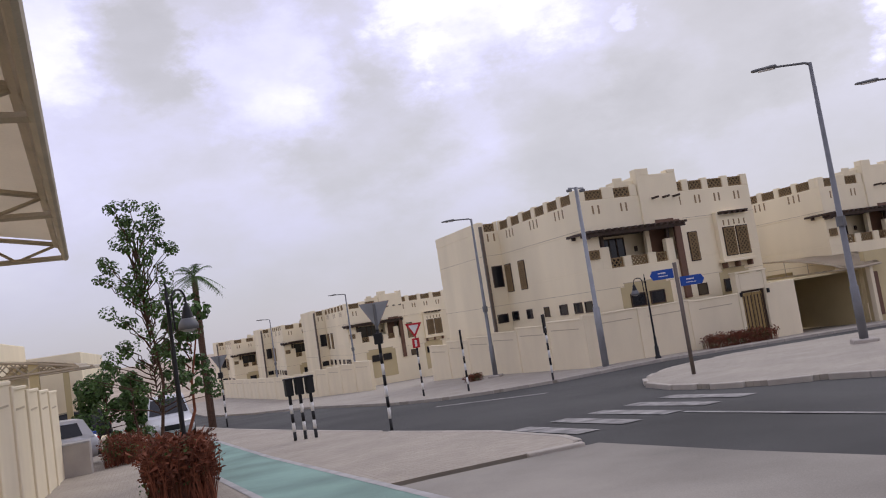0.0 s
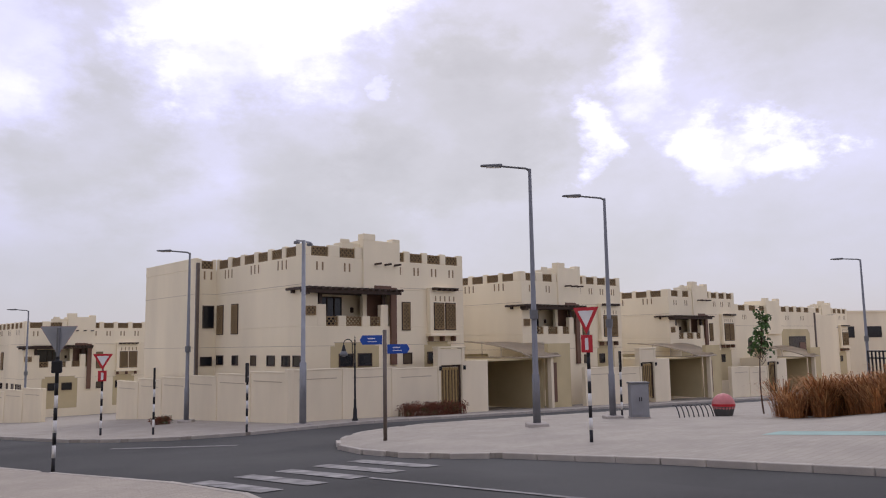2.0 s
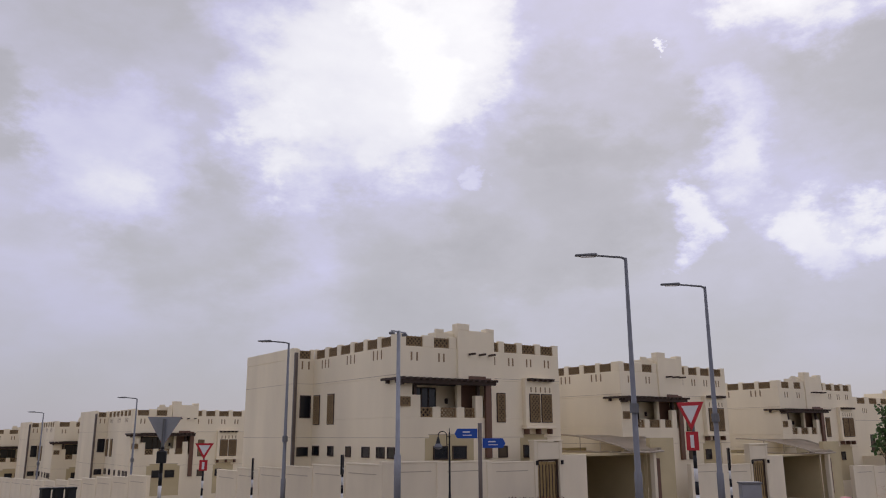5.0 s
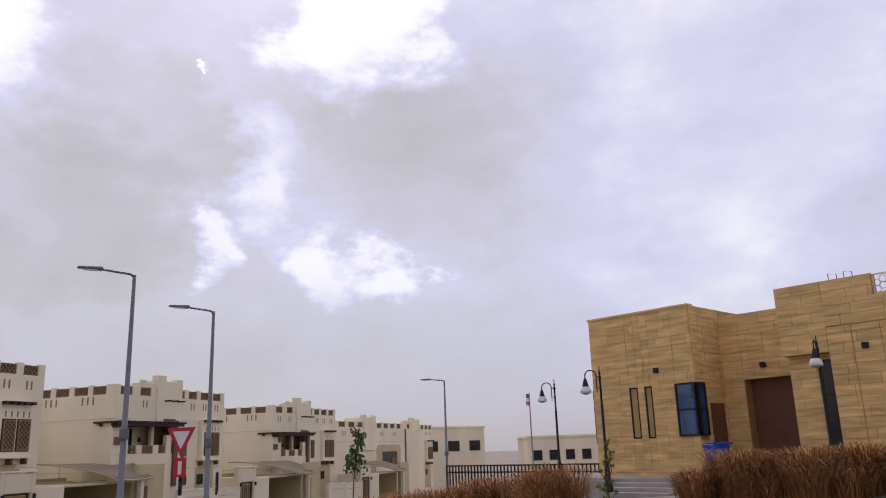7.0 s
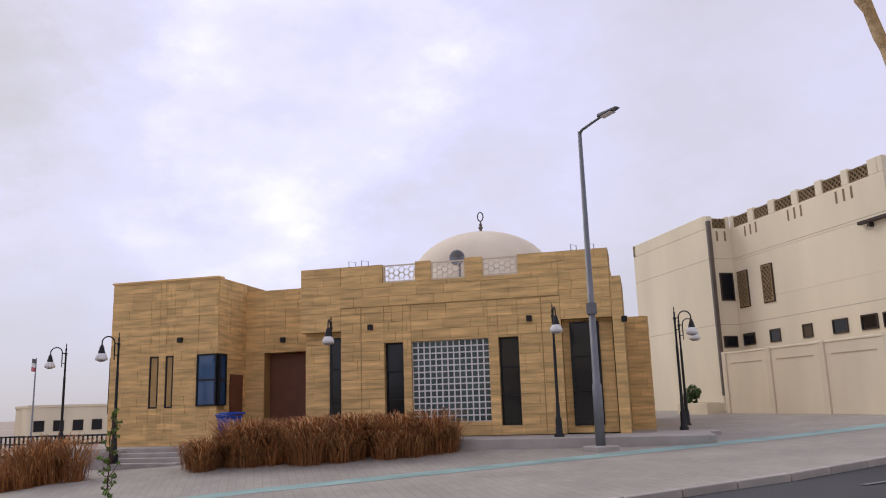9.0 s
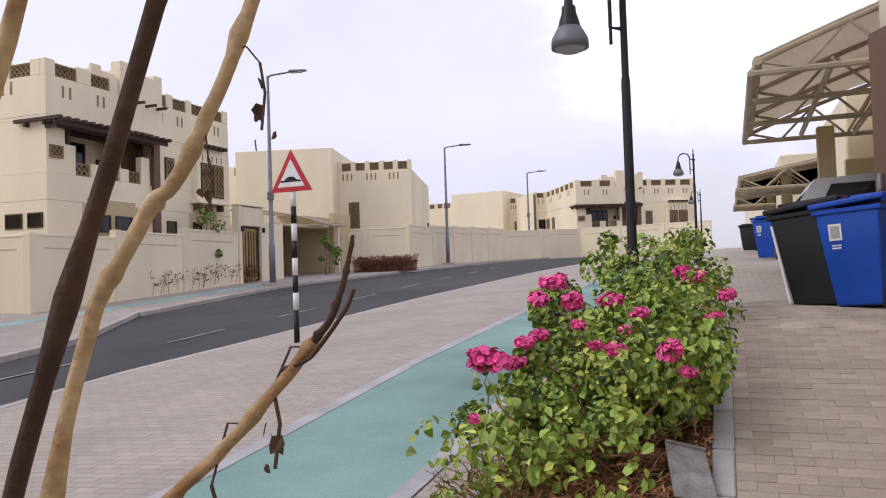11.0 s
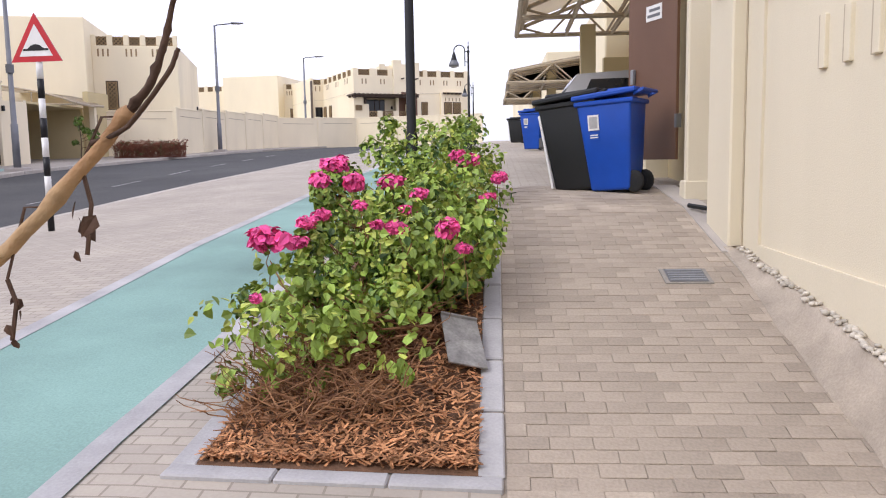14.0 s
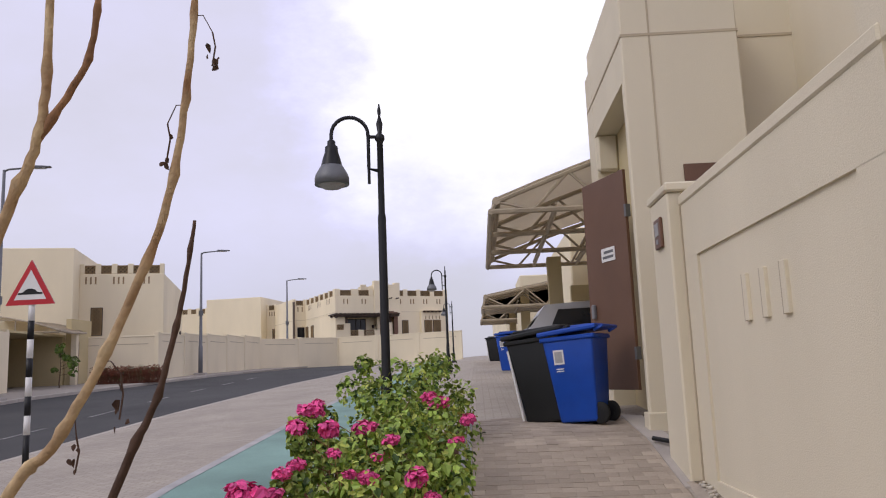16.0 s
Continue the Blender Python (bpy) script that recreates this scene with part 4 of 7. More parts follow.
def clad(parent, x0, x1, z0, z1, m, holes=(), each=False, seed=1, row=0.30):
    """Courses of sandstone slabs on a face along local x that looks to -y, proud of their joints."""
    rnd = random.Random(seed)
    bm = bmesh.new()
    z, r = z0, 0
    while z < z1 - 0.02:
        h = min(row, z1 - z)
        x = x0 - rnd.random() * 0.6
        while x < x1:
            L = rnd.choice((0.6, 0.9, 0.9, 1.2))
            for a, b, lo, hi in rects_minus(max(x, x0), min(x + L, x1), z, z + h, holes):
                if b - a < 0.03 or hi - lo < 0.03:
                    continue
                y = -0.03 - rnd.random() * 0.008
                if each:
                    p = part("stone_slab", bx(a + 0.004, b - 0.004, y, 0.0, lo + 0.004, hi - 0.004, bev=0.004), M["stone"], parent)
                    p.matrix_basis = m
                else:
                    box(bm, a + 0.004, b - 0.004, y, 0.0, lo + 0.004, hi - 0.004)
            x += L
        z += h
        r += 1
    if each:
        bm.free()
    else:
        p = part("stone_cladding", bm, M["stone"], parent)
        p.matrix_basis = m
        p["kind"] = "stuff"


def T(x=0, y=0, z=0, r=0):
    return Matrix.Translation((x, y, z)) @ Matrix.Rotation(radians(r), 4, "Z")


J = M["stone_joint"]
TOP = 5.48
# core bodies
wall_bm = bmesh.new()
for q in rects_minus(1.4, 8.5, 0, TOP - 0.62, [(2.87, 3.5, 0.28, 2.93), (3.77, 6.25, 0.42, 2.93), (6.56, 7.18, 0.28, 2.93)]):
    box(wall_bm, q[0], q[1], 0.0, 0.35, q[2], q[3])
main = part("front_wall", wall_bm, J, mosque)
part("hall", bx(0.02, 10.0, 0.36, 11.0, 0, TOP - 0.6), J, mosque)
part("upper_band", bx(0.0, 1.4, 0.0, 1.4, 3.38, TOP), J, mosque)
part("upper_band", bx(8.5, 10.02, 0.0, 1.4, 3.38, TOP), J, mosque)
part("left_block", bx(-7.15, -3.02, 0.0, 8.0, -0.9, TOP - 0.02), J, mosque)
mb = bmesh.new()
for q in rects_minus(-3.02, 0.02, -0.3, 5.2, [(-2.26, -0.57, -0.3, 2.95)]):
    box(mb, q[0], q[1], 1.9, 2.6, q[2], q[3])
part("middle_wall", mb, J, mosque)
part("middle_block", bx(-3.02, 0.02, 2.6, 8.0, -0.3, 5.2), J, mosque)
part("right_wing", bx(10.0, 11.05, 2.6, 9.5, -0.5, 3.6), J, mosque)
part("right_pier", bx(10.03, 10.35, 0.0, 2.6, -0.4, 4.6), J, mosque)
for a, b in ((0.0, 2.83), (7.26, 10.02)):
    part("parapet", bx(a, b, 0.0, 0.35, TOP - 0.62, TOP), J, mosque)
holes = [(2.87, 3.5, 0.28, 2.93), (3.77, 6.25, 0.42, 2.93), (6.56, 7.18, 0.28, 2.93)]
clad(main, 1.4, 8.5, 0, 4.1, T(), holes, True, 3)
clad(main, 1.4, 8.5, 4.12, TOP - 0.62, T(0, -0.03), [], False, 4)
clad(mosque, 0, 1.4, 3.38, TOP, T(0, 0), [], False, 5)
clad(mosque, 8.5, 10.02, 3.38, TOP, T(0, 0), [], False, 6)
clad(mosque, 1.4, 2.83, TOP - 0.62, TOP, T(0, -0.0), [], False, 7)
clad(mosque, 7.26, 8.5, TOP - 0.62, TOP, T(0, -0.0), [], False, 8)
clad(mosque, -7.15, -3.02, -0.9, TOP - 0.02, T(), [(-5.60, -5.25, 1.12, 2.87), (-4.98, -4.68, 1.12, 2.87), (-3.75, -3.02, 1.15, 2.88)], False, 9)
clad(mosque, 0, 1.9, -0.3, TOP - 0.02, T(-3.02, 0, 0, 90), [(0.75, 1.6, -0.3, 2.2), (0, 0.45, 1.0, 2.88)], False, 10)
clad(mosque, -3.0, 0.0, -0.3, 5.2, T(0, 1.9), [(-2.26, -0.57, -0.3, 2.95)], False, 11)
clad(mosque, 0.02, 1.4, -0.3, 3.38, T(0, 0.36), [(0.9, 1.35, 0.2, 3.2)], False, 12)
clad(mosque, 8.5, 10.0, 0, 3.38, T(0, 0.36), [(8.72, 9.6, 0.22, 3.3)], False, 13)
clad(mosque, 0, 11.0, 3.4, TOP - 0.6, T(10.02, 0, 0, 90), [], False, 14)
clad(mosque, 0, 6.9, -0.5, 3.6, T(11.05, 2.6, 0, 90), [], False, 15)
clad(mosque, 10.36, 11.05, -0.5, 3.6, T(0, 2.6), [], False, 18)
clad(mosque, 10.03, 10.35, -0.4, 4.6, T(), [], False, 16)
clad(mosque, 0, 8.0, -0.9, TOP - 0.02, T(-7.15, 8.0, 0, -90), [(7.4, 7.95, 1.0, 2.9)], False, 17)
part("coping", bx(-7.2, -3.0, -0.06, 0.3, TOP - 0.02, TOP + 0.04), M["stone"], mosque)
part("roof", bx(0.3, 9.8, 0.4, 10.8, TOP - 0.61, TOP - 0.5), M["concrete"], mosque)
# thin grooves that frame the middle panel
part("groove", bx(2.1, 7.9, -0.045, -0.03, 4.09, 4.13), M["stone_joint"], mosque)
for x in (2.08, 7.9):
    part("groove", bx(x, x + 0.03, -0.045, -0.03, 0, 4.12), M["stone_joint"], mosque)


# pierced parapet screens
def hex_screen(w, h, x):
    fr = bmesh.new()
    for a in ((0, w, 0, 0.04), (0, w, h - 0.04, h), (0, 0.04, 0.04, h - 0.04), (w - 0.04, w, 0.04, h - 0.04)):
        box(fr, a[0], a[1], 0, 0.06, a[2], a[3])
    r, k = 0.105, 0
    for i in range(int(w / 0.17)):
        for j in range(3):
            cx, cz = 0.11 + i * 0.172, 0.13 + j * 0.19 + (0.09 if i % 2 else 0)
            if cz + 0.1 > h:
                continue
            pts = [(cx + r * math.cos(radians(60 * q)), 0.03, cz + r * math.sin(radians(60 * q))) for q in range(7)]
            for p, q in zip(pts, pts[1:]):
                tube(fr, [p, q], 0.013, 4, False)
    ob = part("parapet_screen", fr, M["dome"], mosque, "pierced cream geometric screen")
    ob.matrix_basis = T(x, 0.08, TOP - 0.6)


for a, b in ((3.95, 4.45), (5.58, 6.13)):
    part("parapet_pier", bx(a, b, -0.03, 0.32, TOP - 0.62, TOP + 0.02, bev=0.01), M["stone"], mosque)
hex_screen(1.12, 0.58, 2.83)
hex_screen(1.12, 0.58, 4.45)
hex_screen(1.12, 0.58, 6.13)
# dome, finial, loudspeaker, roof ladders
dm = bmesh.new()
lathe(dm, [(2.75, TOP - 0.6), (2.75, TOP + 0.15)] + [(2.7 * math.cos(radians(a)), TOP + 0.15 + 1.8 * math.sin(radians(a))) for a in range(0, 90, 8)] + [(0.05, TOP + 1.95)], 40, 5.1, 5.4)
part("dome", dm, M["dome"], mosque, "cream rendered dome", True)
fb = bmesh.new()
lathe(fb, [(0.05, TOP + 1.85), (0.05, TOP + 2.1), (0.1, TOP + 2.18), (0.05, TOP + 2.24), (0.07, TOP + 2.3), (0.03, TOP + 2.36), (0.03, TOP + 2.45)], 10, 5.1, 5.4)
tube(fb, [(5.1 + 0.11 * math.cos(radians(a)), 5.4, TOP + 2.62 + 0.18 * math.sin(radians(a))) for a in range(-75, 256, 22)], 0.025, 6)
part("finial", fb, M["bronze"], mosque, "dark metal finial")
sb = bmesh.new()
lathe(sb, [(0.05, 0), (0.08, 0.1), (0.16, 0.25), (0.27, 0.34), (0.27, 0.36), (0.2, 0.3), (0.04, 0.12)], 16)
sp = part("loudspeaker", sb, M["grey"], mosque, "grey horn loudspeaker", True)
sp.matrix_basis = Matrix.Translation((4.9, 2.3, TOP + 0.42)) @ Matrix.Rotation(radians(90), 4, "X")
part("speaker_post", bx(4.87, 4.93, 2.3, 2.36, TOP - 0.6, TOP + 0.5), M["grey"], mosque)
for x in (1.5, 1.95, 8.9, 9.45):
    lb = bmesh.new()
    tube(lb, [(x, 0.5, TOP - 0.5), (x, 0.5, TOP + 0.28), (x + 0.15, 0.75, TOP + 0.28), (x + 0.15, 0.75, TOP - 0.5)], 0.015, 6)
    part("roof_rail", lb, M["grey"], mosque)


def tall_window(x, z0, w, h, y=0.2, bars=(0.33, 0.66), material="glass"):
    fr = bmesh.new()
    for a in ((0, 0.05, 0, h), (w - 0.05, w, 0, h), (0.05, w - 0.05, 0, 0.05), (0.05, w - 0.05, h - 0.05, h), *[(0.05, w - 0.05, h * b - 0.025, h * b + 0.025) for b in bars]):
        box(fr, a[0], a[1], -0.05, 0.05, a[2], a[3])
    ob = part("window", fr, M["black"], mosque)
    ob.matrix_basis = T(x, y, z0)
    zs = [0, *bars, 1]
    for a, b in zip(zs, zs[1:]):
        part("pane", bx(0.04, w - 0.04, -0.01, 0.012, h * a + 0.02, h * b - 0.02), M[material], ob)
    return ob


tall_window(2.87, 0.28, 0.63, 2.65)
tall_window(6.56, 0.28, 0.62, 2.65)
tall_window(8.72, 0.22, 0.88, 3.08, 0.3)
tall_window(0.9, 0.2, 0.45, 3.0, 0.3)
tall_window(-5.60, 1.12, 0.35, 1.75, 0.02, ())
tall_window(-4.98, 1.12, 0.3, 1.75, 0.02, ())
tall_window(-3.75, 1.15, 0.74, 1.72, -0.06, (0.5,), "glass_blue")
cw = tall_window(0, 0, 0.45, 1.72, 0, (0.5,), "glass_blue")
cw.matrix_basis = T(-2.97, 0.0, 1.15, 90)
cw = tall_window(0, 0, 0.55, 1.9, 0, (0.5,), "glass_blue")
cw.matrix_basis = T(-7.2, 0.6, 1.0, -90)
part("door", bx(-2.26, -0.57, 2.35, 2.42, -0.3, 2.95), M["maroon"], mosque, "plain maroon entrance panel")
part("door", bx(-3.0, -2.94, 0.75, 1.6, -0.3, 2.2), M["maroon"], mosque, "narrow dark side door")
# glass block field: frame bars and single blocks
gb = thing("glass_block_window", "", "")
gb.parent = mosque
gb.matrix_basis = T(3.77, 0.12, 0.42)
nx, nz, w, h = 13, 13, 2.48, 2.51
blk = finish("glass_block", bx(0.016, w / nx - 0.016, -0.03, 0.05, 0.016, h / nz - 0.016, bev=0.012), M["block"])
part("backing", bx(0, w, 0.0, 0.05, 0, h), M["edging"], gb)
vbar = finish("mortar_bar", bx(-0.02, 0.02, -0.04, 0.0, 0, h), M["white"])
hbar = finish("mortar_bar", bx(0, w, -0.037, 0.0, -0.02, 0.02), M["white"])
for i in range(nx + 1):
    share("mortar_bar", vbar, gb, T(i * w / nx, 0, 0))
for j in range(nz + 1):
    share("mortar_bar", hbar, gb, T(0, 0, j * h / nz))
for i in range(nx):
    for j in range(nz):
        share("glass_block", blk, gb, T(i * w / nx, 0, j * h / nz))
for x, y, z in ((-4.5, -0.16, 3.3), (-1.6, 1.74, 3.3), (2.35, -0.16, 3.37), (7.47, -0.16, 3.37), (10.3, -0.14, 3.2)):
    part("wall_lamp", bx(x, x + 0.16, y, y + 0.14, z, z + 0.17, bev=0.01), M["black"], mosque, "small dark wall lamp")


def mloc(u, d, z=0.0):
    return MM @ Vector((u, d, z))


# raised terrace with steps
def terrace():
    t = thing("terrace", "pale stone terrace and steps round the mosque", "terrace", MM, kind="structure")
    part("platform", bx(-2.9, 12.5, -2.0, 0.0, -0.9, -0.02, bev=0.02), M["concrete"], t)
    part("platform", bx(11.06, 12.8, 0.0, 10.0, -0.9, -0.02), M["concrete"], t)
    part("platform", bx(-9.5, -7.15, -1.4, 8.0, -1.2, -0.12, bev=0.02), M["concrete"], t)
    part("platform", bx(-7.15, -2.9, -1.4, 0.0, -1.2, -0.12), M["concrete"], t)
    for k in range(3):
        part("step", bx(-5.4, -2.9, -1.4 - 0.36 * (k + 1), -1.4 - 0.36 * k, -1.3, -0.25 - 0.13 * k, bev=0.012), M["concrete"], t)
    part("ramp_wall", bx(-5.55, -5.4, -2.5, -1.4, -1.3, -0.16), M["concrete"], t)


terrace()


# ---- street lamps ----
def street_lamp(arm=(-1, 0), h=8.7, label="tall grey steel street lamp with one arm"):
    t = thing("street_lamp", label, "street lamp", group="street lamps")
    a = Vector((*arm, 0)).normalized()
    bm = bmesh.new()
    tube(bm, [(0, 0, 0), (0, 0, 1.7), (0, 0, 1.72), (0, 0, h)], [0.13, 0.125, 0.10, 0.055], 12)
    part("pole", bm, M["lamppole"], t, "", True)
    bm = bmesh.new()
    tube(bm, [(0, 0, h - 0.05), a * 0.15 + Vector((0, 0, h + 0.02)), a * 1.0 + Vector((0, 0, h + 0.10))], [0.045, 0.04, 0.035], 8)
    part("arm", bm, M["greydark"], t)
    bm = bx(0, 0.75, -0.14, 0.14, -0.05, 0.06, bev=0.035)
    for v in bm.verts:
        if v.co.x > 0.5:
            v.co.y *= 0.6
            v.co.z *= 0.6
    hd = part("lamp_head", bm, M["greydark"], t, "flat dark lamp head")
    hd.matrix_basis = Matrix.Translation(a * 0.95 + Vector((0, 0, h + 0.11))) @ Matrix.Rotation(math.atan2(a.y, a.x), 4, "Z")
    part("lens", bx(0.1, 0.55, -0.09, 0.09, -0.06, -0.045), M["white"], hd)
    part("base", bx(-0.35, 0.35, -0.35, 0.35, -0.3, 0.12, bev=0.03), M["concrete"], t)
    bm = bmesh.new()
    tube(bm, [(0, 0, 3.55), (0, 0, 3.85)], 0.14, 12)
    part("collar", bm, M["greydark"], t)
    return t


def put(t, x, y, deg=0, dz=0.0):
    t.matrix_basis = place(x, y, g(x, y) + dz, deg)
    return t


lamp = put(street_lamp(), -19.9, -17.6, 141)
for x, y, d in ((-25.6, -18.7, 141), (-19.57, 8.97, 193), (-17.3, -39, 141), (-17.4, -69.5, 141), (-52.7, -19.0, 110), (-13.5, -90, 141), (-17.6, 28.5, 190)):
    copy_thing(lamp, place(x, y, g(x, y), d))
low_lamp = put(street_lamp((-1, 0), 7.4, "grey steel street lamp with one arm beside the uphill street"), -16.5, 47, 190)
copy_thing(low_lamp, place(-16.2, 67.5, g(-16.2, 67.5), 190))


def mast():
    t = thing("camera_mast", "plain grey mast with two small cameras on top", "mast")
    bm = bmesh.new()
    tube(bm, [(0, 0, 0), (0, 0, 2.6), (0, 0, 2.65), (0, 0, 7.9)], [0.15, 0.145, 0.10, 0.08], 12)
    part("pole", bm, M["grey"], t, "", True)
    part("cross_arm", bx(-0.5, 0.5, -0.03, 0.03, 7.82, 7.88), M["grey"], t)
    for s in (-1, 1):
        part("camera_box", bx(s * 0.45 - 0.07, s * 0.45 + 0.07, -0.15, 0.1, 7.7, 7.82, bev=0.02), M["greydark"], t)
    part("base", bx(-0.3, 0.3, -0.3, 0.3, -0.3, 0.06, bev=0.02), M["concrete"], t)
    return t


put(mast(), -18.1, -29.2, 20)


def garden_lamp(label="black cast post lamp with a bell shade", pale=False):
    t = thing("post_lamp", label, "post lamp", group="post lamps")
    bm = bmesh.new()
    lathe(bm, [(0.14, -0.2), (0.14, 0.05), (0.10, 0.1), (0.085, 0.5), (0.06, 0.55), (0.055, 0.9), (0.045, 0.95), (0.042, 2.5), (0.034, 2.55), (0.032, 3.3), (0.05, 3.33), (0.05, 3.37), (0.022, 3.4), (0.035, 3.5), (0.012, 3.58), (0.02, 3.64), (0.006, 3.72)], 12)
    part("post", bm, M["black"], t, "", True)
    bm = bmesh.new()
    tube(bm, [(-0.03, 0, 3.0), (-0.12, 0, 3.02), (-0.12, 0, 3.36)] + [(-0.31 + 0.19 * math.cos(radians(a)), 0, 3.38 + 0.19 * math.sin(radians(a))) for a in range(15, 181, 15)] + [(-0.50, 0, 3.3)], 0.02, 8)
    tube(bm, [(-0.12, 0, 3.02), (-0.12, 0, 2.86)], 0.016, 6)
    tube(bm, [(-0.03, 0, 3.36), (-0.12, 0, 3.36)], 0.018, 6)
    part("bracket", bm, M["black"], t)
    bm = bmesh.new()
    lathe(bm, [(0.02, 3.33), (0.042, 3.31), (0.042, 3.27), (0.066, 3.25), (0.07, 3.19), (0.09, 3.13), (0.115, 3.03), (0.155, 2.95), (0.165, 2.92), (0.165, 2.86), (0.155, 2.86), (0.145, 2.9), (0.08, 3.0), (0.02, 3.02)], 20, -0.50, 0)
    shade = part("shade", bm, M["black"], t, "dark bell-shaped shade", True)
    bm = bmesh.new()
    lathe(bm, [(0.112, 3.05), (0.125, 3.03), (0.165, 2.96), (0.176, 2.92), (0.176, 2.85), (0.17, 2.85)], 20, -0.50, 0)
    # the white version puts the sky's reflection on the bell into its colour
    part("skirt", bm, M["white" if pale else "greydark"], shade, "skirt whitened as reflected sky" if pale else "grey skirt", True)
    bm = bmesh.new()
    lathe(bm, [(0.02, 2.80), (0.09, 2.815), (0.14, 2.85), (0.148, 2.885), (0.14, 2.90)], 20, -0.50, 0)
    part("lens", bm, M["edging"], t, "pale glass bowl", True)
    return t


pl = garden_lamp()
pl.matrix_basis = place(-0.77, 8.0, 0.98, 10)
for x, y, z, d in ((-0.9, 28.2, 1.98, 10), (-1.3, 48, 2.5, 10), (-0.34, -14.3, -0.9, 50), (-20.6, -28.9, -1.76, 150)):
    copy_thing(pl, place(x, y, z, d))
pl = garden_lamp("black cast post lamp, bell skirt whitened as reflected sky", True)
pl.matrix_basis = place(-30.94, -6.5, 0.55, 100)
for x, y, z, d in ((-25.8, -3.9, 0.45, 120), (-23.96, 2.4, 0.70, 165), (-21.0, 8.4, 0.70, 168), (-22.0, 12.8, 0.72, 255), (-24.2, 14.2, 0.72, 255)):
    copy_thing(pl, place(x, y, z, d))


# ---- signs and posts ----
def striped_pole(t, h, r=0.045, first_black=True, band=0.28, black_from=99.0):
    z, k = 0.0, 0
    while z < h - 0.01:
        z1 = min(h, z + band)
        bm = bmesh.new()
        tube(bm, [(0, 0, z if z else -0.25), (0, 0, z1)], r, 10)
        part("band", bm, M["black"] if (k % 2 == 0) == first_black or z > black_from else M["white"], t, "", True)
        z, k = z1, k + 1


def tri_pts(s, up=True):
    hgt = s * 0.866
    p = [(-s / 2, 0), (s / 2, 0), (0, hgt)]
    return p if up else [(x, hgt - z) for x, z in p]


def shrink(pts, k, cz):
    return [(x * k, cz + (z - cz) * k) for x, z in pts]


def yield_sign(label, h=3.35, s=0.78, plate_below=True):
    t = thing("give_way_sign", label, "road sign", group="road signs")
    striped_pole(t, h - 0.75, 0.045, True, 0.3, h - 1.5)
    bm = bmesh.new()
    tube(bm, [(0, 0.02, h - 0.75), (0, 0.02, h - 0.05)], 0.04, 8)
    part("pole_top", bm, M["greydark"], t)
    z0 = h - s * 0.866
    pts = [(x, z + z0) for x, z in tri_pts(s, False)]
    cz = z0 + s * 0.866 * 2 / 3
    part("triangle", plate(pts, -0.05, -0.035), M["red"], t, "red-bordered triangle")
    part("face", plate(shrink(pts, 0.62, cz), -0.054, -0.05), M["white"], t)
    part("back", plate(shrink(pts, 0.99, cz), -0.034, -0.03), M["grey"], t, "bare grey sheet back")
    if plate_below:
        part("plate", plate([(-0.17, z0 - 0.46), (0.17, z0 - 0.46), (0.17, z0 - 0.02), (-0.17, z0 - 0.02)], -0.05, -0.035), M["red"], t, "red plate with a white pictogram")
        part("pictogram", bx(-0.05, 0.05, -0.056, -0.05, z0 - 0.4, z0 - 0.1, bev=0.001), M["white"], t)
    return t


ys = yield_sign("red and white give-way sign on a striped post")
put(ys, -15.95, -12.33, -25 + 0)
ys.matrix_basis = place(-15.95, -12.33, g(-15.95, -12.33), 92)
copy_thing(ys, place(-11.47, -34.2, g(-11.47, -34.2), 150))
yb = yield_sign("back of a grey triangular sign on a striped post", 3.5, 0.85, False)
yb.matrix_basis = place(-5.9, -20.9, g(-5.9, -20.9), -20)
part("box", bx(-0.12, 0.12, 0.05, 0.2, 2.35, 2.65, bev=0.02), M["black"], yb, "small black box")
copy_thing(yb, place(-3.4, -41.8, g(-3.4, -41.8), -15))


def marker(h, label):
    t = thing("marker_post", label, "marker post", group="marker posts")
    striped_pole(t, h - 0.5, 0.045, True, 0.3)
    part("panel", bx(-0.03, 0.03, -0.16, 0.1, h - 0.75, h, bev=0.015), M["black"], t, "black sign seen edge-on")
    return t


mk = put(marker(2.65, "black and white banded post with an edge-on sign"), -14.9, -28.1, 130)
copy_thing(mk, place(-12.6, -31.5, g(-12.6, -31.5), 150))
copy_thing(mk, place(-17.4, 46.0, g(-17.4, 46), 30))
copy_thing(mk, place(-26.9, -19.2, g(-26.9, -19.2), 140))


def bollard():
    t = thing("banded_bollard", "black and white bollard with a dark box on top", "bollard", group="bollards")
    striped_pole(t, 1.3, 0.05, True, 0.26)
    part("cap_box", bx(-0.11, 0.11, -0.11, 0.11, 1.3, 1.8, bev=0.02), M["blackplastic"], t, "dark plastic box")
    part("cap_rim", bx(-0.12, 0.12, -0.12, 0.12, 1.76, 1.82, bev=0.01), M["black"], t)
    return t


bo = put(bollard(), -3.98, -23.3, 10)
copy_thing(bo, place(-4.26, -23.15, g(-4.26, -23.15), 10))
copy_thing(bo, place(-3.70, -23.45, g(-3.7, -23.45), 10))


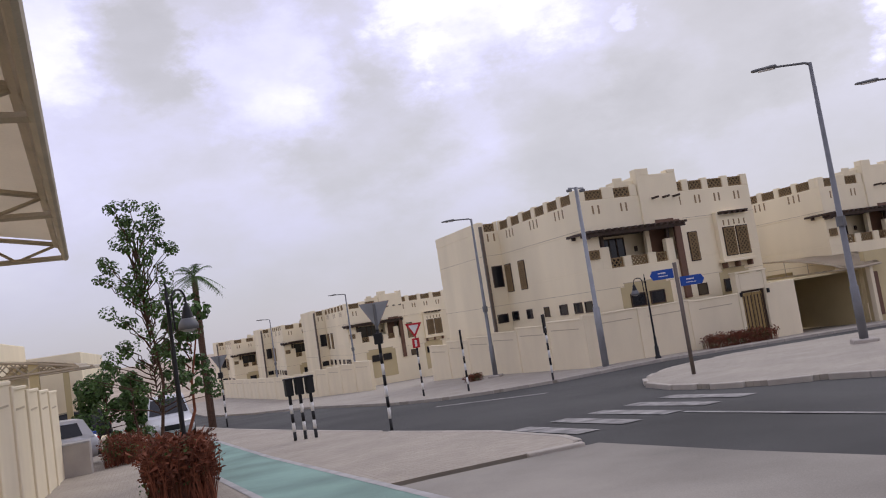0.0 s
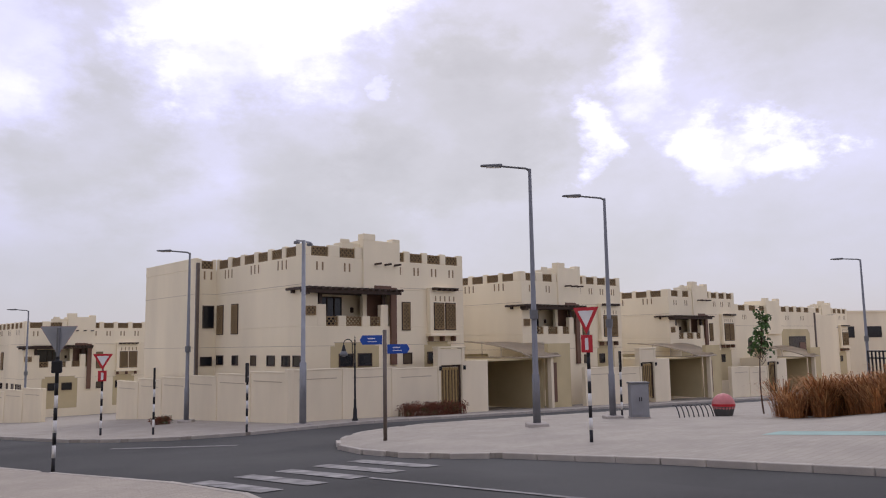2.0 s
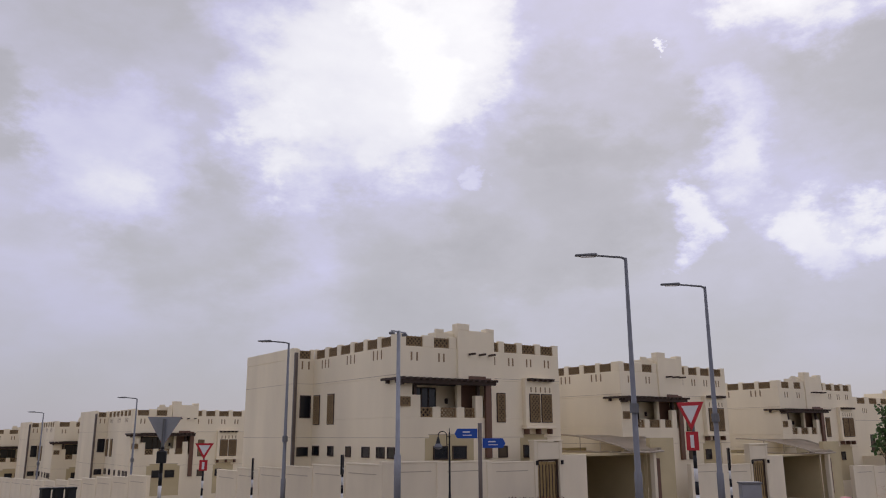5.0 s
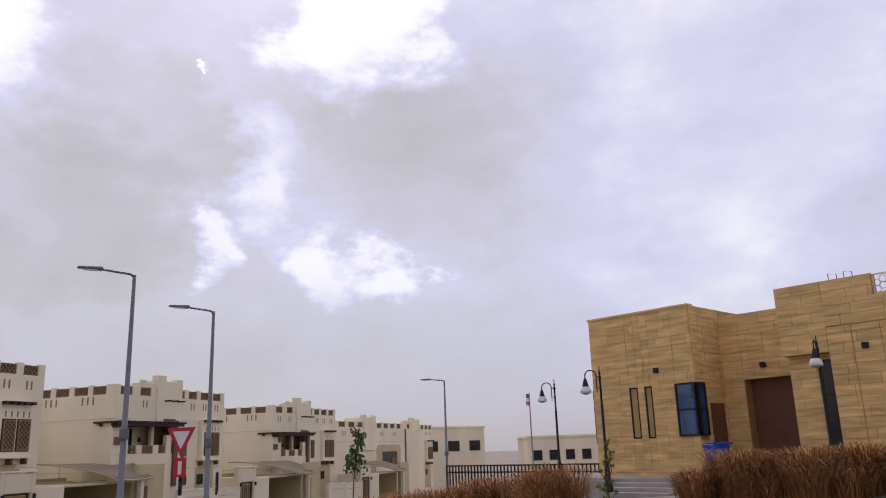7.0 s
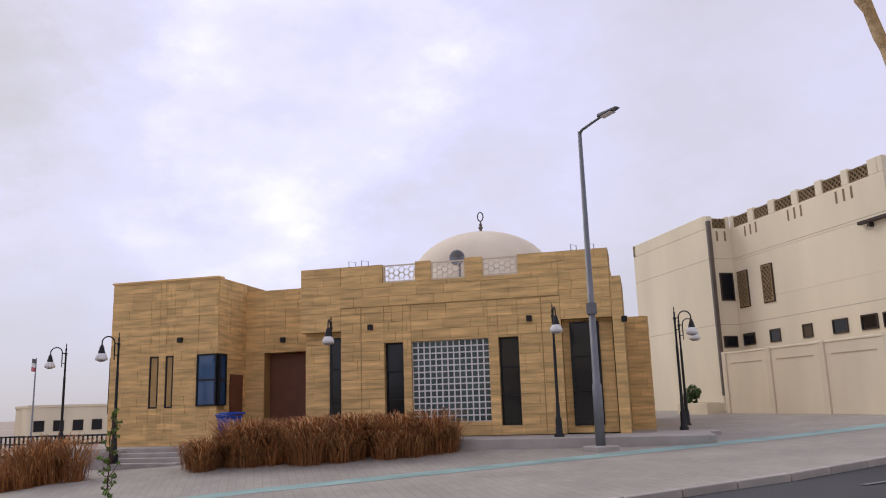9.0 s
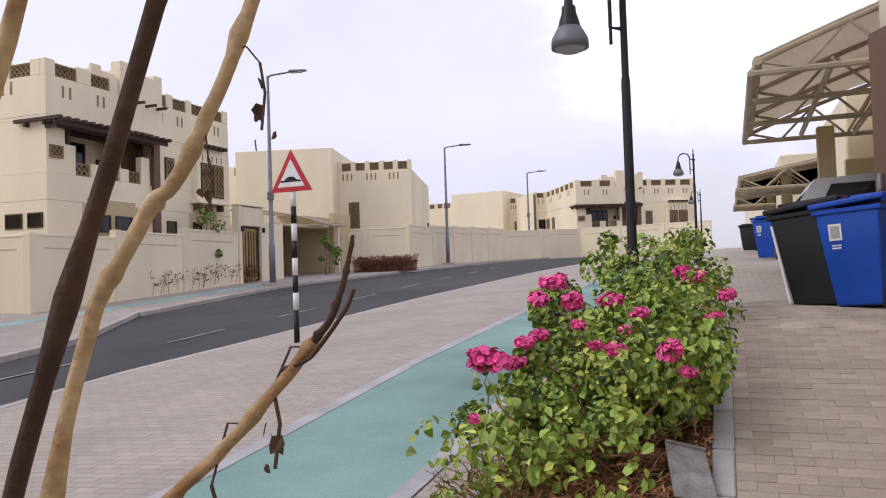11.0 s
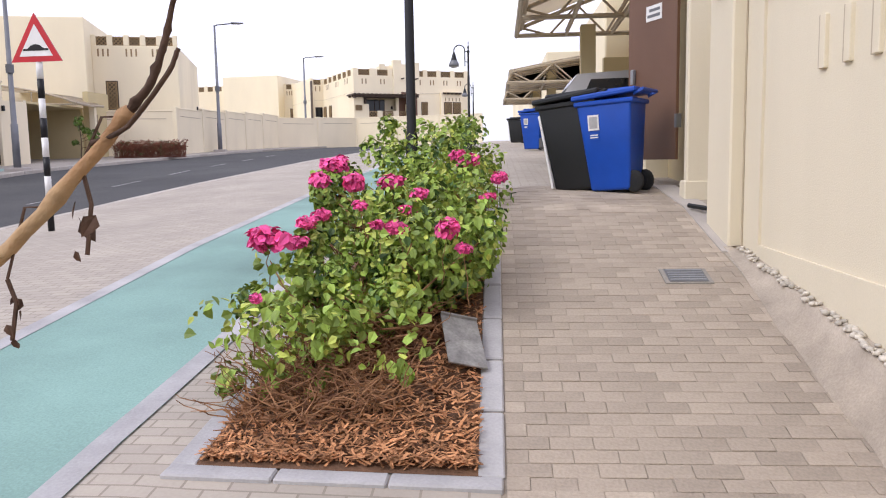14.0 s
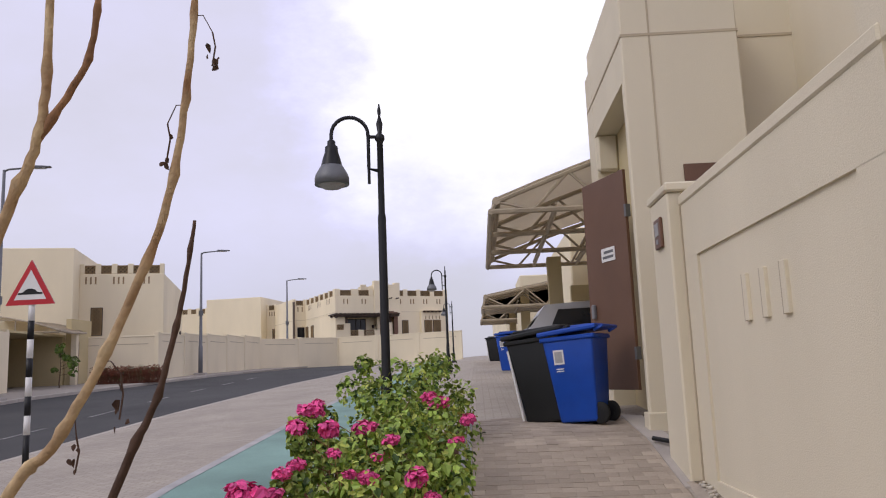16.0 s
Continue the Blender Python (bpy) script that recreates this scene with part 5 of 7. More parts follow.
def direction_sign():
    t = thing("direction_sign", "two blue direction blades on a brown post", "direction sign")
    bm = bmesh.new()
    tube(bm, [(0, 0, -0.2), (0, 0, 3.3)], 0.06, 10)
    part("post", bm, M["bronze"], t, "", True)
    for s, z, a in ((-1, 2.86, 8), (1, 2.58, -6)):
        pts = [(0.08, z), (0.68, z), (0.76, z + 0.14), (0.68, z + 0.28), (0.08, z + 0.28)]
        pts = [(s * x, q) for x, q in pts]
        bl = part("blade", plate(pts, -0.03, 0.0), M["bluesign"], t, "blue blade with two white text lines")
        bl.matrix_basis = Matrix.Rotation(radians(a), 4, "Z")
        for zz, w, hh in ((0.165, 0.22, 0.035), (0.08, 0.28, 0.02)):
            x0 = s * (0.25 if s > 0 else 0.52)
            x1 = x0 + w
            part("text_line", bx(x0, x1, -0.034, -0.03, z + zz, z + zz + hh), M["white"], bl)
    return t


ds = direction_sign()
ds.matrix_basis = place(-14.63, -18.99, g(-14.63, -18.99), 142)


def hump_sign():
    t = thing("speed_hump_sign", "red-bordered warning triangle on a striped post", "road sign")
    striped_pole(t, 2.15, 0.045, True, 0.27, 1.9)
    pts = [(x, z + 2.12) for x, z in tri_pts(0.76)]
    cz = 2.12 + 0.76 * 0.866 / 3
    part("back", plate(shrink(pts, 0.99, cz), -0.030, -0.02), M["grey"], t)
    part("triangle", plate(pts, -0.05, -0.032), M["red"], t, "red-bordered triangle")
    part("face", plate(shrink(pts, 0.66, cz), -0.054, -0.05), M["white"], t)
    hump = [(-0.19, 2.27), (0.19, 2.27), (0.19, 2.295), (0.12, 2.30)] + [(0.1 * math.cos(radians(a)), 2.30 + 0.055 * math.sin(radians(a))) for a in range(20, 161, 20)] + [(-0.12, 2.30), (-0.19, 2.295)]
    part("hump_symbol", plate(hump, -0.058, -0.054), M["black"], t)
    return t


hs = hump_sign()
hs.matrix_basis = place(-6.3, 11.27, 0.98, -4)


# ---- plot furniture by the side street ----
def cabinet():
    t = thing("utility_cabinet", "grey roadside utility cabinet", "cabinet")
    part("body", bx(-0.35, 0.35, -0.2, 0.2, 0.05, 1.3, bev=0.015), M["grey"], t)
    part("plinth", bx(-0.38, 0.38, -0.22, 0.22, -0.2, 0.06), M["concrete"], t)
    part("lid", bx(-0.38, 0.38, -0.23, 0.23, 1.3, 1.37, bev=0.01), M["greydark"], t)
    for s in (-1, 1):
        d = part("door", bx(min(0, s * 0.33), max(0, s * 0.33), -0.215, -0.2, 0.12, 1.25), M["grey"], t)
        part("handle", bx(s * 0.04, s * 0.04 + 0.03, -0.235, -0.215, 0.65, 0.8), M["black"], d)
    return t


put(cabinet(), -25.9, -17.7, 140)


def ball_bollard():
    t = thing("ball_bollard", "round bollard with a faded red ball on a dark foot", "bollard")
    bm = bmesh.new()
    lathe(bm, [(0.27, -0.2), (0.29, 0.1), (0.40, 0.5), (0.42, 0.56)], 20)
    part("foot", bm, M["ballgrey"], t, "", True)
    bm = bmesh.new()
    bmesh.ops.create_uvsphere(bm, u_segments=24, v_segments=14, radius=0.42, matrix=Matrix.Translation((0, 0, 0.62)))
    part("ball", bm, M["pink"], t, "faded red ball", True)
    bm = bmesh.new()
    lathe(bm, [(0.425, 0.57), (0.43, 0.62), (0.425, 0.66)], 24)
    part("belt", bm, M["red"], t)
    return t


put(ball_bollard(), -27.9, -15.3, 0, -0.2)


def bike_rack():
    t = thing("bicycle_rack", "dark steel bicycle rack with curved bars", "bicycle rack")
    me = None
    for k in range(8):
        if me is None:
            bm = bmesh.new()
            tube(bm, [(0.5 * math.cos(radians(a)), 0, 0.75 * math.sin(radians(a)) - 0.05) for a in range(0, 110, 12)], 0.022, 6)
            me = finish("bar", bm, M["black"])
        share("bar", me, t, Matrix.Translation((0.0, 0.19 * k, 0)))
    part("ground_rail", bx(0.45, 0.52, -0.1, 1.5, -0.04, 0.02), M["black"], t)
    return t


put(bike_rack(), -26.6, -16.6, 55, -0.25)


# ---- plants ----
def leaf_cloud(bm, centres, n, size, rnd, flat=0.6, droop=0.0, pointed=True):
    """Many small folded leaves round centres of (x, y, z, radius)."""
    for _ in range(n):
        cx, cy, cz, r = rnd.choice(centres)
        while True:
            p = Vector((rnd.uniform(-1, 1), rnd.uniform(-1, 1), rnd.uniform(-1, 1)))
            if 0.12 < p.length < 1:
                break
        p = p.normalized() * p.length ** 0.5
        c = Vector((cx, cy, cz)) + Vector((p.x * r, p.y * r, p.z * r * flat))
        nrm = (p + Vector((rnd.uniform(-0.8, 0.8), rnd.uniform(-0.8, 0.8), rnd.uniform(0, 1.0)))).normalized()
        t = nrm.orthogonal().normalized()
        t = (Matrix.Rotation(rnd.uniform(0, 6.28), 3, nrm) @ t)
        t.z -= droop
        t.normalize()
        s = t.cross(nrm).normalized()
        L = size * rnd.uniform(0.6, 1.3)
        w = L * 0.36
        a, b = c - t * L / 2, c + t * L / 2
        m = c + nrm * L * 0.08 - t * L * 0.05
        va, vb = bm.verts.new(a), bm.verts.new(b - nrm * L * 0.12)
        for sg in (1, -1):
            v1 = bm.verts.new(c + s * w * sg + nrm * L * 0.07 - t * L * 0.18)
            v2 = bm.verts.new(c + s * w * 0.72 * sg + nrm * L * 0.03 + t * L * 0.18)
            bm.faces.new((va, v1, v2, vb) if sg > 0 else (va, vb, v2, v1))


def stems(bm, base, tips, rnd, r0=0.02, r1=0.004, sides=5, bend=0.12):
    for q in tips:
        a, b = Vector(base), Vector(q)
        d = (b - a).length
        pts, rad = [], []
        for k in range(6):
            f = k / 5
            j = Vector((rnd.uniform(-1, 1), rnd.uniform(-1, 1), rnd.uniform(-0.3, 0.6))) * bend * d * math.sin(math.pi * f)
            pts.append(a.lerp(b, f) + j)
            rad.append(r0 + (r1 - r0) * f)
        tube(bm, pts, rad, sides)


def small_tree(name, label, x, y, z, h, spread, leafmat, n, seed, size=0.12, trunk=0.05, lean=(0, 0), crown_from=0.35, trunkmat="bark_dark", clumps=14):
    rnd = random.Random(seed)
    t = thing(name, label, "tree", place(x, y, z, 0), group="street trees")
    bm = bmesh.new()
    top = Vector((lean[0], lean[1], h * 0.9))
    stems(bm, (0, 0, -0.2), [top], rnd, trunk, trunk * 0.25, 8, 0.03)
    cs, limbs = [], []
    for k in range(clumps):
        f = crown_from + (1 - crown_from) * (k + 0.5) / clumps
        a = rnd.uniform(0, 6.28)
        rr = spread * (1.2 - 0.8 * f) * rnd.uniform(0.3, 1.1)
        c = Vector((lean[0] * f + math.cos(a) * rr, lean[1] * f + math.sin(a) * rr, h * f))
        cs.append((c.x, c.y, c.z, spread * rnd.uniform(0.22, 0.42) * (14 / max(14, clumps)) ** 0.5))
        limbs.append((Vector((lean[0] * f * 0.8, lean[1] * f * 0.8, h * f * 0.82)), c))
    for a, c in limbs:
        stems(bm, a, [c], rnd, trunk * 0.4, 0.006, 5, 0.08)
    part("trunk", bm, M[trunkmat], t)
    bm = bmesh.new()
    leaf_cloud(bm, cs, n, size, rnd, 0.85)
    part("crown", bm, M[leafmat], t, "loose green leaves")
    return t


small_tree("tree", "slim young street tree with feathery green leaves", -0.1, -18.9, -1.2, 6.3, 1.45, "leaf_dark", 6800, 3, 0.07, 0.045, (0.15, 0), 0.28, "bark_dark", 90)
small_tree("tree", "slim rust-stemmed sapling beside a lamp", -0.45, -19.6, -1.2, 4.0, 1.0, "leaf_dark", 650, 5, 0.14, 0.05, (-0.7, 0.1), 0.5, "redleaf", 10)
small_tree("tree", "bushy dark green street tree", 0.7, -31.5, -1.9, 3.0, 0.75, "leaf_dark", 2600, 7, 0.13, 0.07, (0, 0), 0.25, "bark_dark", 18)
small_tree("tree", "bushy dark green street tree", 1.9, -38.0, -2.05, 3.2, 1.6, "leaf_dark", 3000, 8, 0.16, 0.07, (0, 0), 0.3, "bark_dark", 14)
small_tree("tree", "thin sapling with sparse green leaves", -29.9, -14.7, -1.45, 4.1, 0.75, "leaf_dark", 420, 9, 0.15, 0.04, (-0.2, 0), 0.58, "bark_dark", 16)
small_tree("tree", "thin leafy sapling on a stake", -16.85, -2.5, -0.3, 2.1, 0.26, "leaf", 260, 10, 0.075, 0.022, (0, 0), 0.1, "bark_dark", 26)
small_tree("tree", "young tree before a garden wall", -21.0, 28.6, 1.55, 3.4, 0.9, "leaf", 420, 11, 0.16, 0.03, (0.1, 0.1), 0.3, "bark_dark", 10)
small_tree("tree", "young tree in a carport opening", -19.6, 36.8, 1.9, 2.0, 0.7, "leaf", 300, 12, 0.18, 0.03, (0, 0), 0.3, "bark_dark", 8)


def palm(x, y, z, h):
    t = thing("palm_tree", "tall date palm with a small round crown", "palm tree", place(x, y, z, 0))
    rnd = random.Random(4)
    bm = bmesh.new()
    tube(bm, [(0, 0, -0.2), (0.03, 0, h * 0.5), (0, 0, h)], [0.2, 0.17, 0.15], 10)
    part("trunk", bm, M["bark_dark"], t)
    for k in range(22):
        a = k * 2.4
        e = rnd.uniform(-0.5, 1.3)
        bm = bmesh.new()
        pts = []
        for q in range(7):
            f = q / 6
            pts.append(Vector((math.cos(a) * 1.5 * f * math.cos(e), math.sin(a) * 1.5 * f * math.cos(e), h + 1.4 * f * math.sin(e) - 0.7 * f * f)))
        tube(bm, pts, [0.03, 0.025, 0.02, 0.017, 0.013, 0.01, 0.005], 4)
        for p, q in zip(pts[1:], pts[2:]):
            d = (q - p).normalized()
            s = d.cross(Vector((0, 0, 1))).normalized()
            for sg in (-1, 1):
                for u in (0.0, 0.5):
                    o = p.lerp(q, u)
                    e2 = o + s * sg * 0.32 + d * 0.2 - Vector((0, 0, 0.1))
                    w = d * 0.03
                    bm.faces.new([bm.verts.new(v) for v in (o - w, o + w, e2)])
        part("frond", bm, M["leaf_dark"], t)
    return t


palm(-2.7, -41.8, -2.3, 7.7)


def twig_hedge(name, label, x0, x1, y0, y1, h, n, seed, m, leaf=None, nl=0, rot=0):
    """A low hedge of many dry upright twigs, with leaves between."""
    rnd = random.Random(seed)
    cx, cy = (x0 + x1) / 2, (y0 + y1) / 2
    t = thing(name, label, "hedge", place(cx, cy, 0, rot), group="hedges")
    bm = bmesh.new()
    for _ in range(n):
        x, y = rnd.uniform(x0, x1) - cx, rnd.uniform(y0, y1) - cy
        w = Vector((x, y, 0))
        w.rotate(Euler((0, 0, radians(rot))))
        z = g(cx + w.x, cy + w.y)
        hh = h * rnd.uniform(0.55, 1.08)
        a = Vector((x, y, z))
        ln = Vector((rnd.uniform(-1, 1), rnd.uniform(-1, 1), 0)) * 0.22 * hh
        b = a + ln + Vector((0, 0, hh))
        mid = a.lerp(b, 0.55) + Vector((rnd.uniform(-1, 1), rnd.uniform(-1, 1), 0)) * 0.07
        tube(bm, [a, mid, b], [0.008, 0.006, 0.003], 3, False)
        for _ in range(4):
            o = mid.lerp(b, rnd.random())
            e = o + Vector((rnd.uniform(-1, 1), rnd.uniform(-1, 1), rnd.uniform(-0.3, 0.8))) * 0.14
            q = Vector((rnd.uniform(-1, 1), rnd.uniform(-1, 1), rnd.uniform(-1, 1))) * 0.03
            bm.faces.new([bm.verts.new(v) for v in (o, e + q, e - q)])
    part("dry_growth", bm, M[m], t)["kind"] = "stuff"
    if leaf:
        bm = bmesh.new()
        cs = []
        for _ in range(40):
            x, y = rnd.uniform(x0, x1) - cx, rnd.uniform(y0, y1) - cy
            cs.append((x, y, g(cx + x, cy + y) + h * rnd.uniform(0.3, 0.9), 0.2))
        leaf_cloud(bm, cs, nl, 0.07, rnd, 0.9)
        part("leaves", bm, M[leaf], t)
    return t


twig_hedge("hedge", "rust-red dry clipped hedge in a planting bed", -0.70, 0.28, -16.2, -13.2, 1.02, 1900, 21, "redleaf", "leaf_dark", 900)
twig_hedge("hedge", "low green and red hedge further along", 0.5, 1.6, -30.5, -26.5, 0.85, 700, 22, "redleaf", "leaf_dark", 900)
twig_hedge("hedge", "low brown shrubs beside a garden gate", -28.2, -24.2, -30.4, -29.6, 0.62, 620, 23, "redleaf", "leaf_dark", 500)
twig_hedge("hedge", "low brown-green shrubs by a villa wall", -19.0, -15.5, 38.6, 39.4, 0.8, 800, 24, "redleaf", "leaf_dark", 700)
twig_hedge("hedge", "low shrubs along a garden wall", -21.2, -20.4, 24.5, 31.5, 0.9, 1000, 25, "redleaf", "leaf_dark", 1200)


twig_hedge("shrub", "small dark shrub at the foot of a garden wall", -16.4, -15.6, -39.4, -38.6, 0.35, 120, 26, "redleaf", "leaf_dark", 200)
pb = thing("planter", "low cream planter box against a villa wall", "planter", place(-30.9, 18.75, g(-30.6, 18.6), 0))
part("box", bx(-1.2, 1.2, -0.4, 0.4, -0.3, 0.45, bev=0.02), M["wall"], pb)
part("soil", bx(-1.05, 1.05, -0.28, 0.28, 0.44, 0.46), M["soil"], pb)
bm = bmesh.new()
leaf_cloud(bm, [(-0.7, 0, 0.7, 0.35), (-0.5, 0.05, 0.95, 0.3)], 260, 0.16, random.Random(14), 1.0)
part("plant", bm, M["leaf_dark"], pb, "dark green tufted plant")


def tall_grass(name, label, pts, width, h, n, seed):
    """Ornamental grass: thousands of thin arching blades with feathery heads."""
    rnd = random.Random(seed)
    bm, heads = bmesh.new(), bmesh.new()
    tufts = []
    for _ in range(60):
        k = rnd.randrange(len(pts) - 1)
        p = Vector(pts[k]).lerp(Vector(pts[k + 1]), rnd.random())
        tufts.append((p.x + rnd.gauss(0, width * 0.42), p.y + rnd.gauss(0, width * 0.42), rnd.uniform(0.45, 1.0)))
    for _ in range(n):
        cx, cy, hs = rnd.choice(tufts)
        x, y = cx + rnd.gauss(0, 0.13), cy + rnd.gauss(0, 0.13)
        hh = h * hs * rnd.uniform(0.3, 1.2)
        a = math.atan2(y - cy, x - cx) + rnd.gauss(0, 0.7)
        ln = hh * rnd.uniform(0.15, 1.0)
        o = Vector((x, y, g(x, y)))
        d = Vector((math.cos(a), math.sin(a), 0))
        s = Vector((-d.y, d.x, 0)) * 0.006
        p1 = o + d * ln * 0.28 + Vector((0, 0, hh * 0.62))
        p2 = o + d * ln * 0.72 + Vector((0, 0, hh * 0.95))
        p3 = o + d * ln * 1.15 + Vector((0, 0, hh * rnd.uniform(0.82, 1.0)))
        bm.faces.new([bm.verts.new(q) for q in (o - s, o + s, p1 + s, p1 - s)])
        hb_ = heads if rnd.random() < 0.5 else bm
        hb_.faces.new([hb_.verts.new(q) for q in (p1 - s * 1.3, p1 + s * 1.3, p2 + s * 1.7, p2 - s * 1.7)])
        hb_.faces.new([hb_.verts.new(q) for q in (p2 - s * 1.7, p2 + s * 1.7, p3)])
    ob = part(name, bm, M["straw"])
    part("seed_head_haze", heads, M["straw_tip"], ob)["kind"] = "stuff"
    return tagged(ob, label, "ornamental grass", kind="stuff")


tall_grass("ornamental_grass", "rust-brown ornamental grass bed before the mosque", [(-22.7, -0.9), (-22.3, 1.0), (-22.0, 3.2), (-21.8, 4.9)], 0.85, 1.12, 26000, 31)
tall_grass("ornamental_grass", "rust-brown ornamental grass at the plot corner", [(-26.0, -11.6), (-25.6, -9.0), (-24.6, -6.6), (-23.2, -5.0)], 0.95, 1.25, 16000, 32)


# ---- near property on the pavement: wall, portal, door, house ----
W = M["nearwall"]
XW = 1.87
nw = thing("wall_near", "cream rendered garden wall with a sunk panel", "wall", kind="structure")
part("panel", bx(XW + 0.02, XW + 0.22, -2.2, 6.58, -0.4, 3.17), W, nw)
part("coping", bx(XW - 0.015, XW + 0.25, 3.3, 6.58, 3.17, 3.26, bev=0.012), W, nw)
part("upper_step", bx(XW, XW + 0.22, -2.2, 3.5, 3.165, 4.35, bev=0.02), W, nw)
part("surround", bx(XW, XW + 0.021, 3.3, 6.56, 2.72, 3.17), W, nw)
part("surround", bx(XW, XW + 0.021, 6.22, 6.56, 0.6, 2.722), W, nw)
part("surround", bx(XW, XW + 0.021, 3.3, 3.64, 1.02, 2.722), W, nw)
part("surround", bx(XW, XW + 0.021, -2.2, 6.22, 0.0, 1.02), W, nw)
part("joint", bx(XW - 0.004, XW + 0.03, 6.575, 6.60, 0.6, 3.2), M["groove"], nw)
part("corner_pier", bx(XW - 0.10, XW + 0.22, 6.60, 7.22, 0.5, 3.30, bev=0.015), W, nw)
part("pier_cap", bx(XW - 0.12, XW + 0.24, 6.56, 7.25, 3.30, 3.38, bev=0.015), W, nw)
for k in range(3):
    y = 4.55 + 0.32 * k
    part("slot", bx(XW - 0.005, XW + 0.03, y, y + 0.07, 2.14, 2.44, bev=0.004), W, nw)
    # the slot's shadow edge, painted as a darker strip
    part("slot_shadow", bx(XW - 0.003, XW + 0.03, y + 0.07, y + 0.085, 2.14, 2.44), M["groove"], nw)
ib = thing("intercom", "copper-coloured intercom panel on the pier", "intercom", Matrix.Translation((XW - 0.10, 6.9, 3.0)))
part("housing", bx(-0.03, 0.0, -0.11, 0.11, -0.13, 0.13, bev=0.008), M["brown_panel"], ib)
part("screen", bx(-0.036, -0.03, -0.06, 0.06, -0.02, 0.09), M["edging"], ib)
part("button", bx(-0.036, -0.03, -0.03, 0.03, -0.09, -0.05), M["grey"], ib)

house = thing("house", "cream rendered house with a tall arched portal", "house")
part("recess_wall", bx(2.2, 2.4, 7.2, 7.66, 0.5, 3.3), W, house)
part("portal_pier", bx(1.82, 3.05, 8.14, 8.26, 0.6, 5.85, bev=0.015), W, house)
part("portal_pier", bx(1.82, 3.05, 10.25, 10.75, 0.6, 5.85, bev=0.015), W, house)
part("portal_head", bx(1.823, 3.047, 8.26, 10.25, 4.88, 5.847), W, house)
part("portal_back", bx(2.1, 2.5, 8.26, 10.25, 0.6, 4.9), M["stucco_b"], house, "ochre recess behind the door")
for z in (5.35,):
    part("joint", bx(1.814, 3.055, 8.135, 10.705, z, z + 0.03), M["groove"], house)
part("joint", bx(2.11, 2.13, 8.134, 8.16, 1.2, 5.84), M["groove"], house)
part("main_wall", bx(3.05, 12.0, 8.8, 18.0, 0.6, 9.2, bev=0.02), W, house)
part("rear_wall", bx(3.9, 12.0, 6.9, 8.85, 0.6, 9.5, bev=0.02), W, house)
part("joint", bx(3.06, 3.9, 8.79, 8.81, 5.55, 5.58), M["groove"], house)
part("corner_strip", bx(3.86, 3.92, 6.86, 6.92, 0.6, 9.5), M["groove"], house)
part("stepped_corbel", bx(1.83, 2.1, 8.25, 8.34, 4.55, 4.89, bev=0.03), W, house)
part("stepped_corbel", bx(1.83, 2.1, 10.14, 10.26, 4.4, 4.89, bev=0.03), W, house)
part("plinth", bx(1.80, 2.2, 8.12, 8.34, 0.6, 1.42, bev=0.01), W, house)
part("number_board", bx(2.36, 2.9, 8.11, 8.137, 3.62, 3.92), M["brown_panel"], house, "blank brown board")
bdoor = thing("door", "plain brown steel door standing open with a small sign", "door")
bdoor.matrix_basis = place(1.90, 8.92, 0, 112)
part("leaf", bx(0, 0.92, -0.02, 0.02, 1.62, 4.1, bev=0.004), M["brown_panel"], bdoor)
dsg = part("sign", bx(0.27, 0.56, 0.02, 0.027, 3.10, 3.26), M["white"], bdoor, "small white sign with two text lines")
for z, w in ((3.195, 0.2), (3.135, 0.23)):
    part("text_line", bx(0.30, 0.30 + w, 0.027, 0.031, z, z + 0.03), M["greydark"], dsg)
part("handle", bx(0.76, 0.81, 0.02, 0.07, 2.45, 2.62, bev=0.01), M["grey"], bdoor)
for z in (1.95, 3.55):
    part("hinge", bx(-0.03, 0.01, -0.03, 0.03, z, z + 0.14), M["greydark"], bdoor)
hose = bmesh.new()
tube(hose, [(1.72, 7.62, 1.22), (1.85, 7.45, 1.2), (2.05, 7.35, 1.2), (2.2, 7.3, 1.22)], 0.022, 6)
tagged(part("hose", hose, M["blackplastic"]), "short black hose at the foot of a pier", "hose")
slab("strip", [(1.70, 6.5), (1.70, 9.1), (1.92, 9.1), (1.92, 6.5)], M["concrete"], 0.012, 0.1, "rough mortar strip along the wall foot", "strip")


def ledge(y):
    """Height of the mortar haunch where it meets the wall."""
    return float(np.interp(y, [2.0, 2.9, 4.16, 5.28, 6.6], [0.56, 0.62, 0.70, 0.83, 0.98]))


bm = bmesh.new()
rnd = random.Random(61)
rows = []
for k in range(29):
    y = 2.6 + 4.0 * k / 28
    w = 0.11 * min(1.0, max(0.3, (6.9 - y) / 1.6)) + rnd.uniform(-0.012, 0.012)
    zo, zi = g(1.7, y) + 0.012, max(ledge(y), g(1.8, y) + 0.015)
    rows.append([bm.verts.new(p) for p in ((1.78 - w, y, zo - 0.1), (1.78 - w, y, zo), (1.82 - w * 0.45, y, zo + (zi - zo) * 0.55 + rnd.uniform(-0.006, 0.006)), (1.80, y, zi - 0.01), (1.90, y, zi))])
for a, b in zip(rows, rows[1:]):
    for k in range(4):
        bm.faces.new((a[k], a[k + 1], b[k + 1], b[k]))
bmesh.ops.recalc_face_normals(bm, faces=bm.faces[:])
tagged(part("strip", bm, M["pebble_bed"], None, "", True), "sandy mortar haunch along the wall foot", "strip", kind="structure")


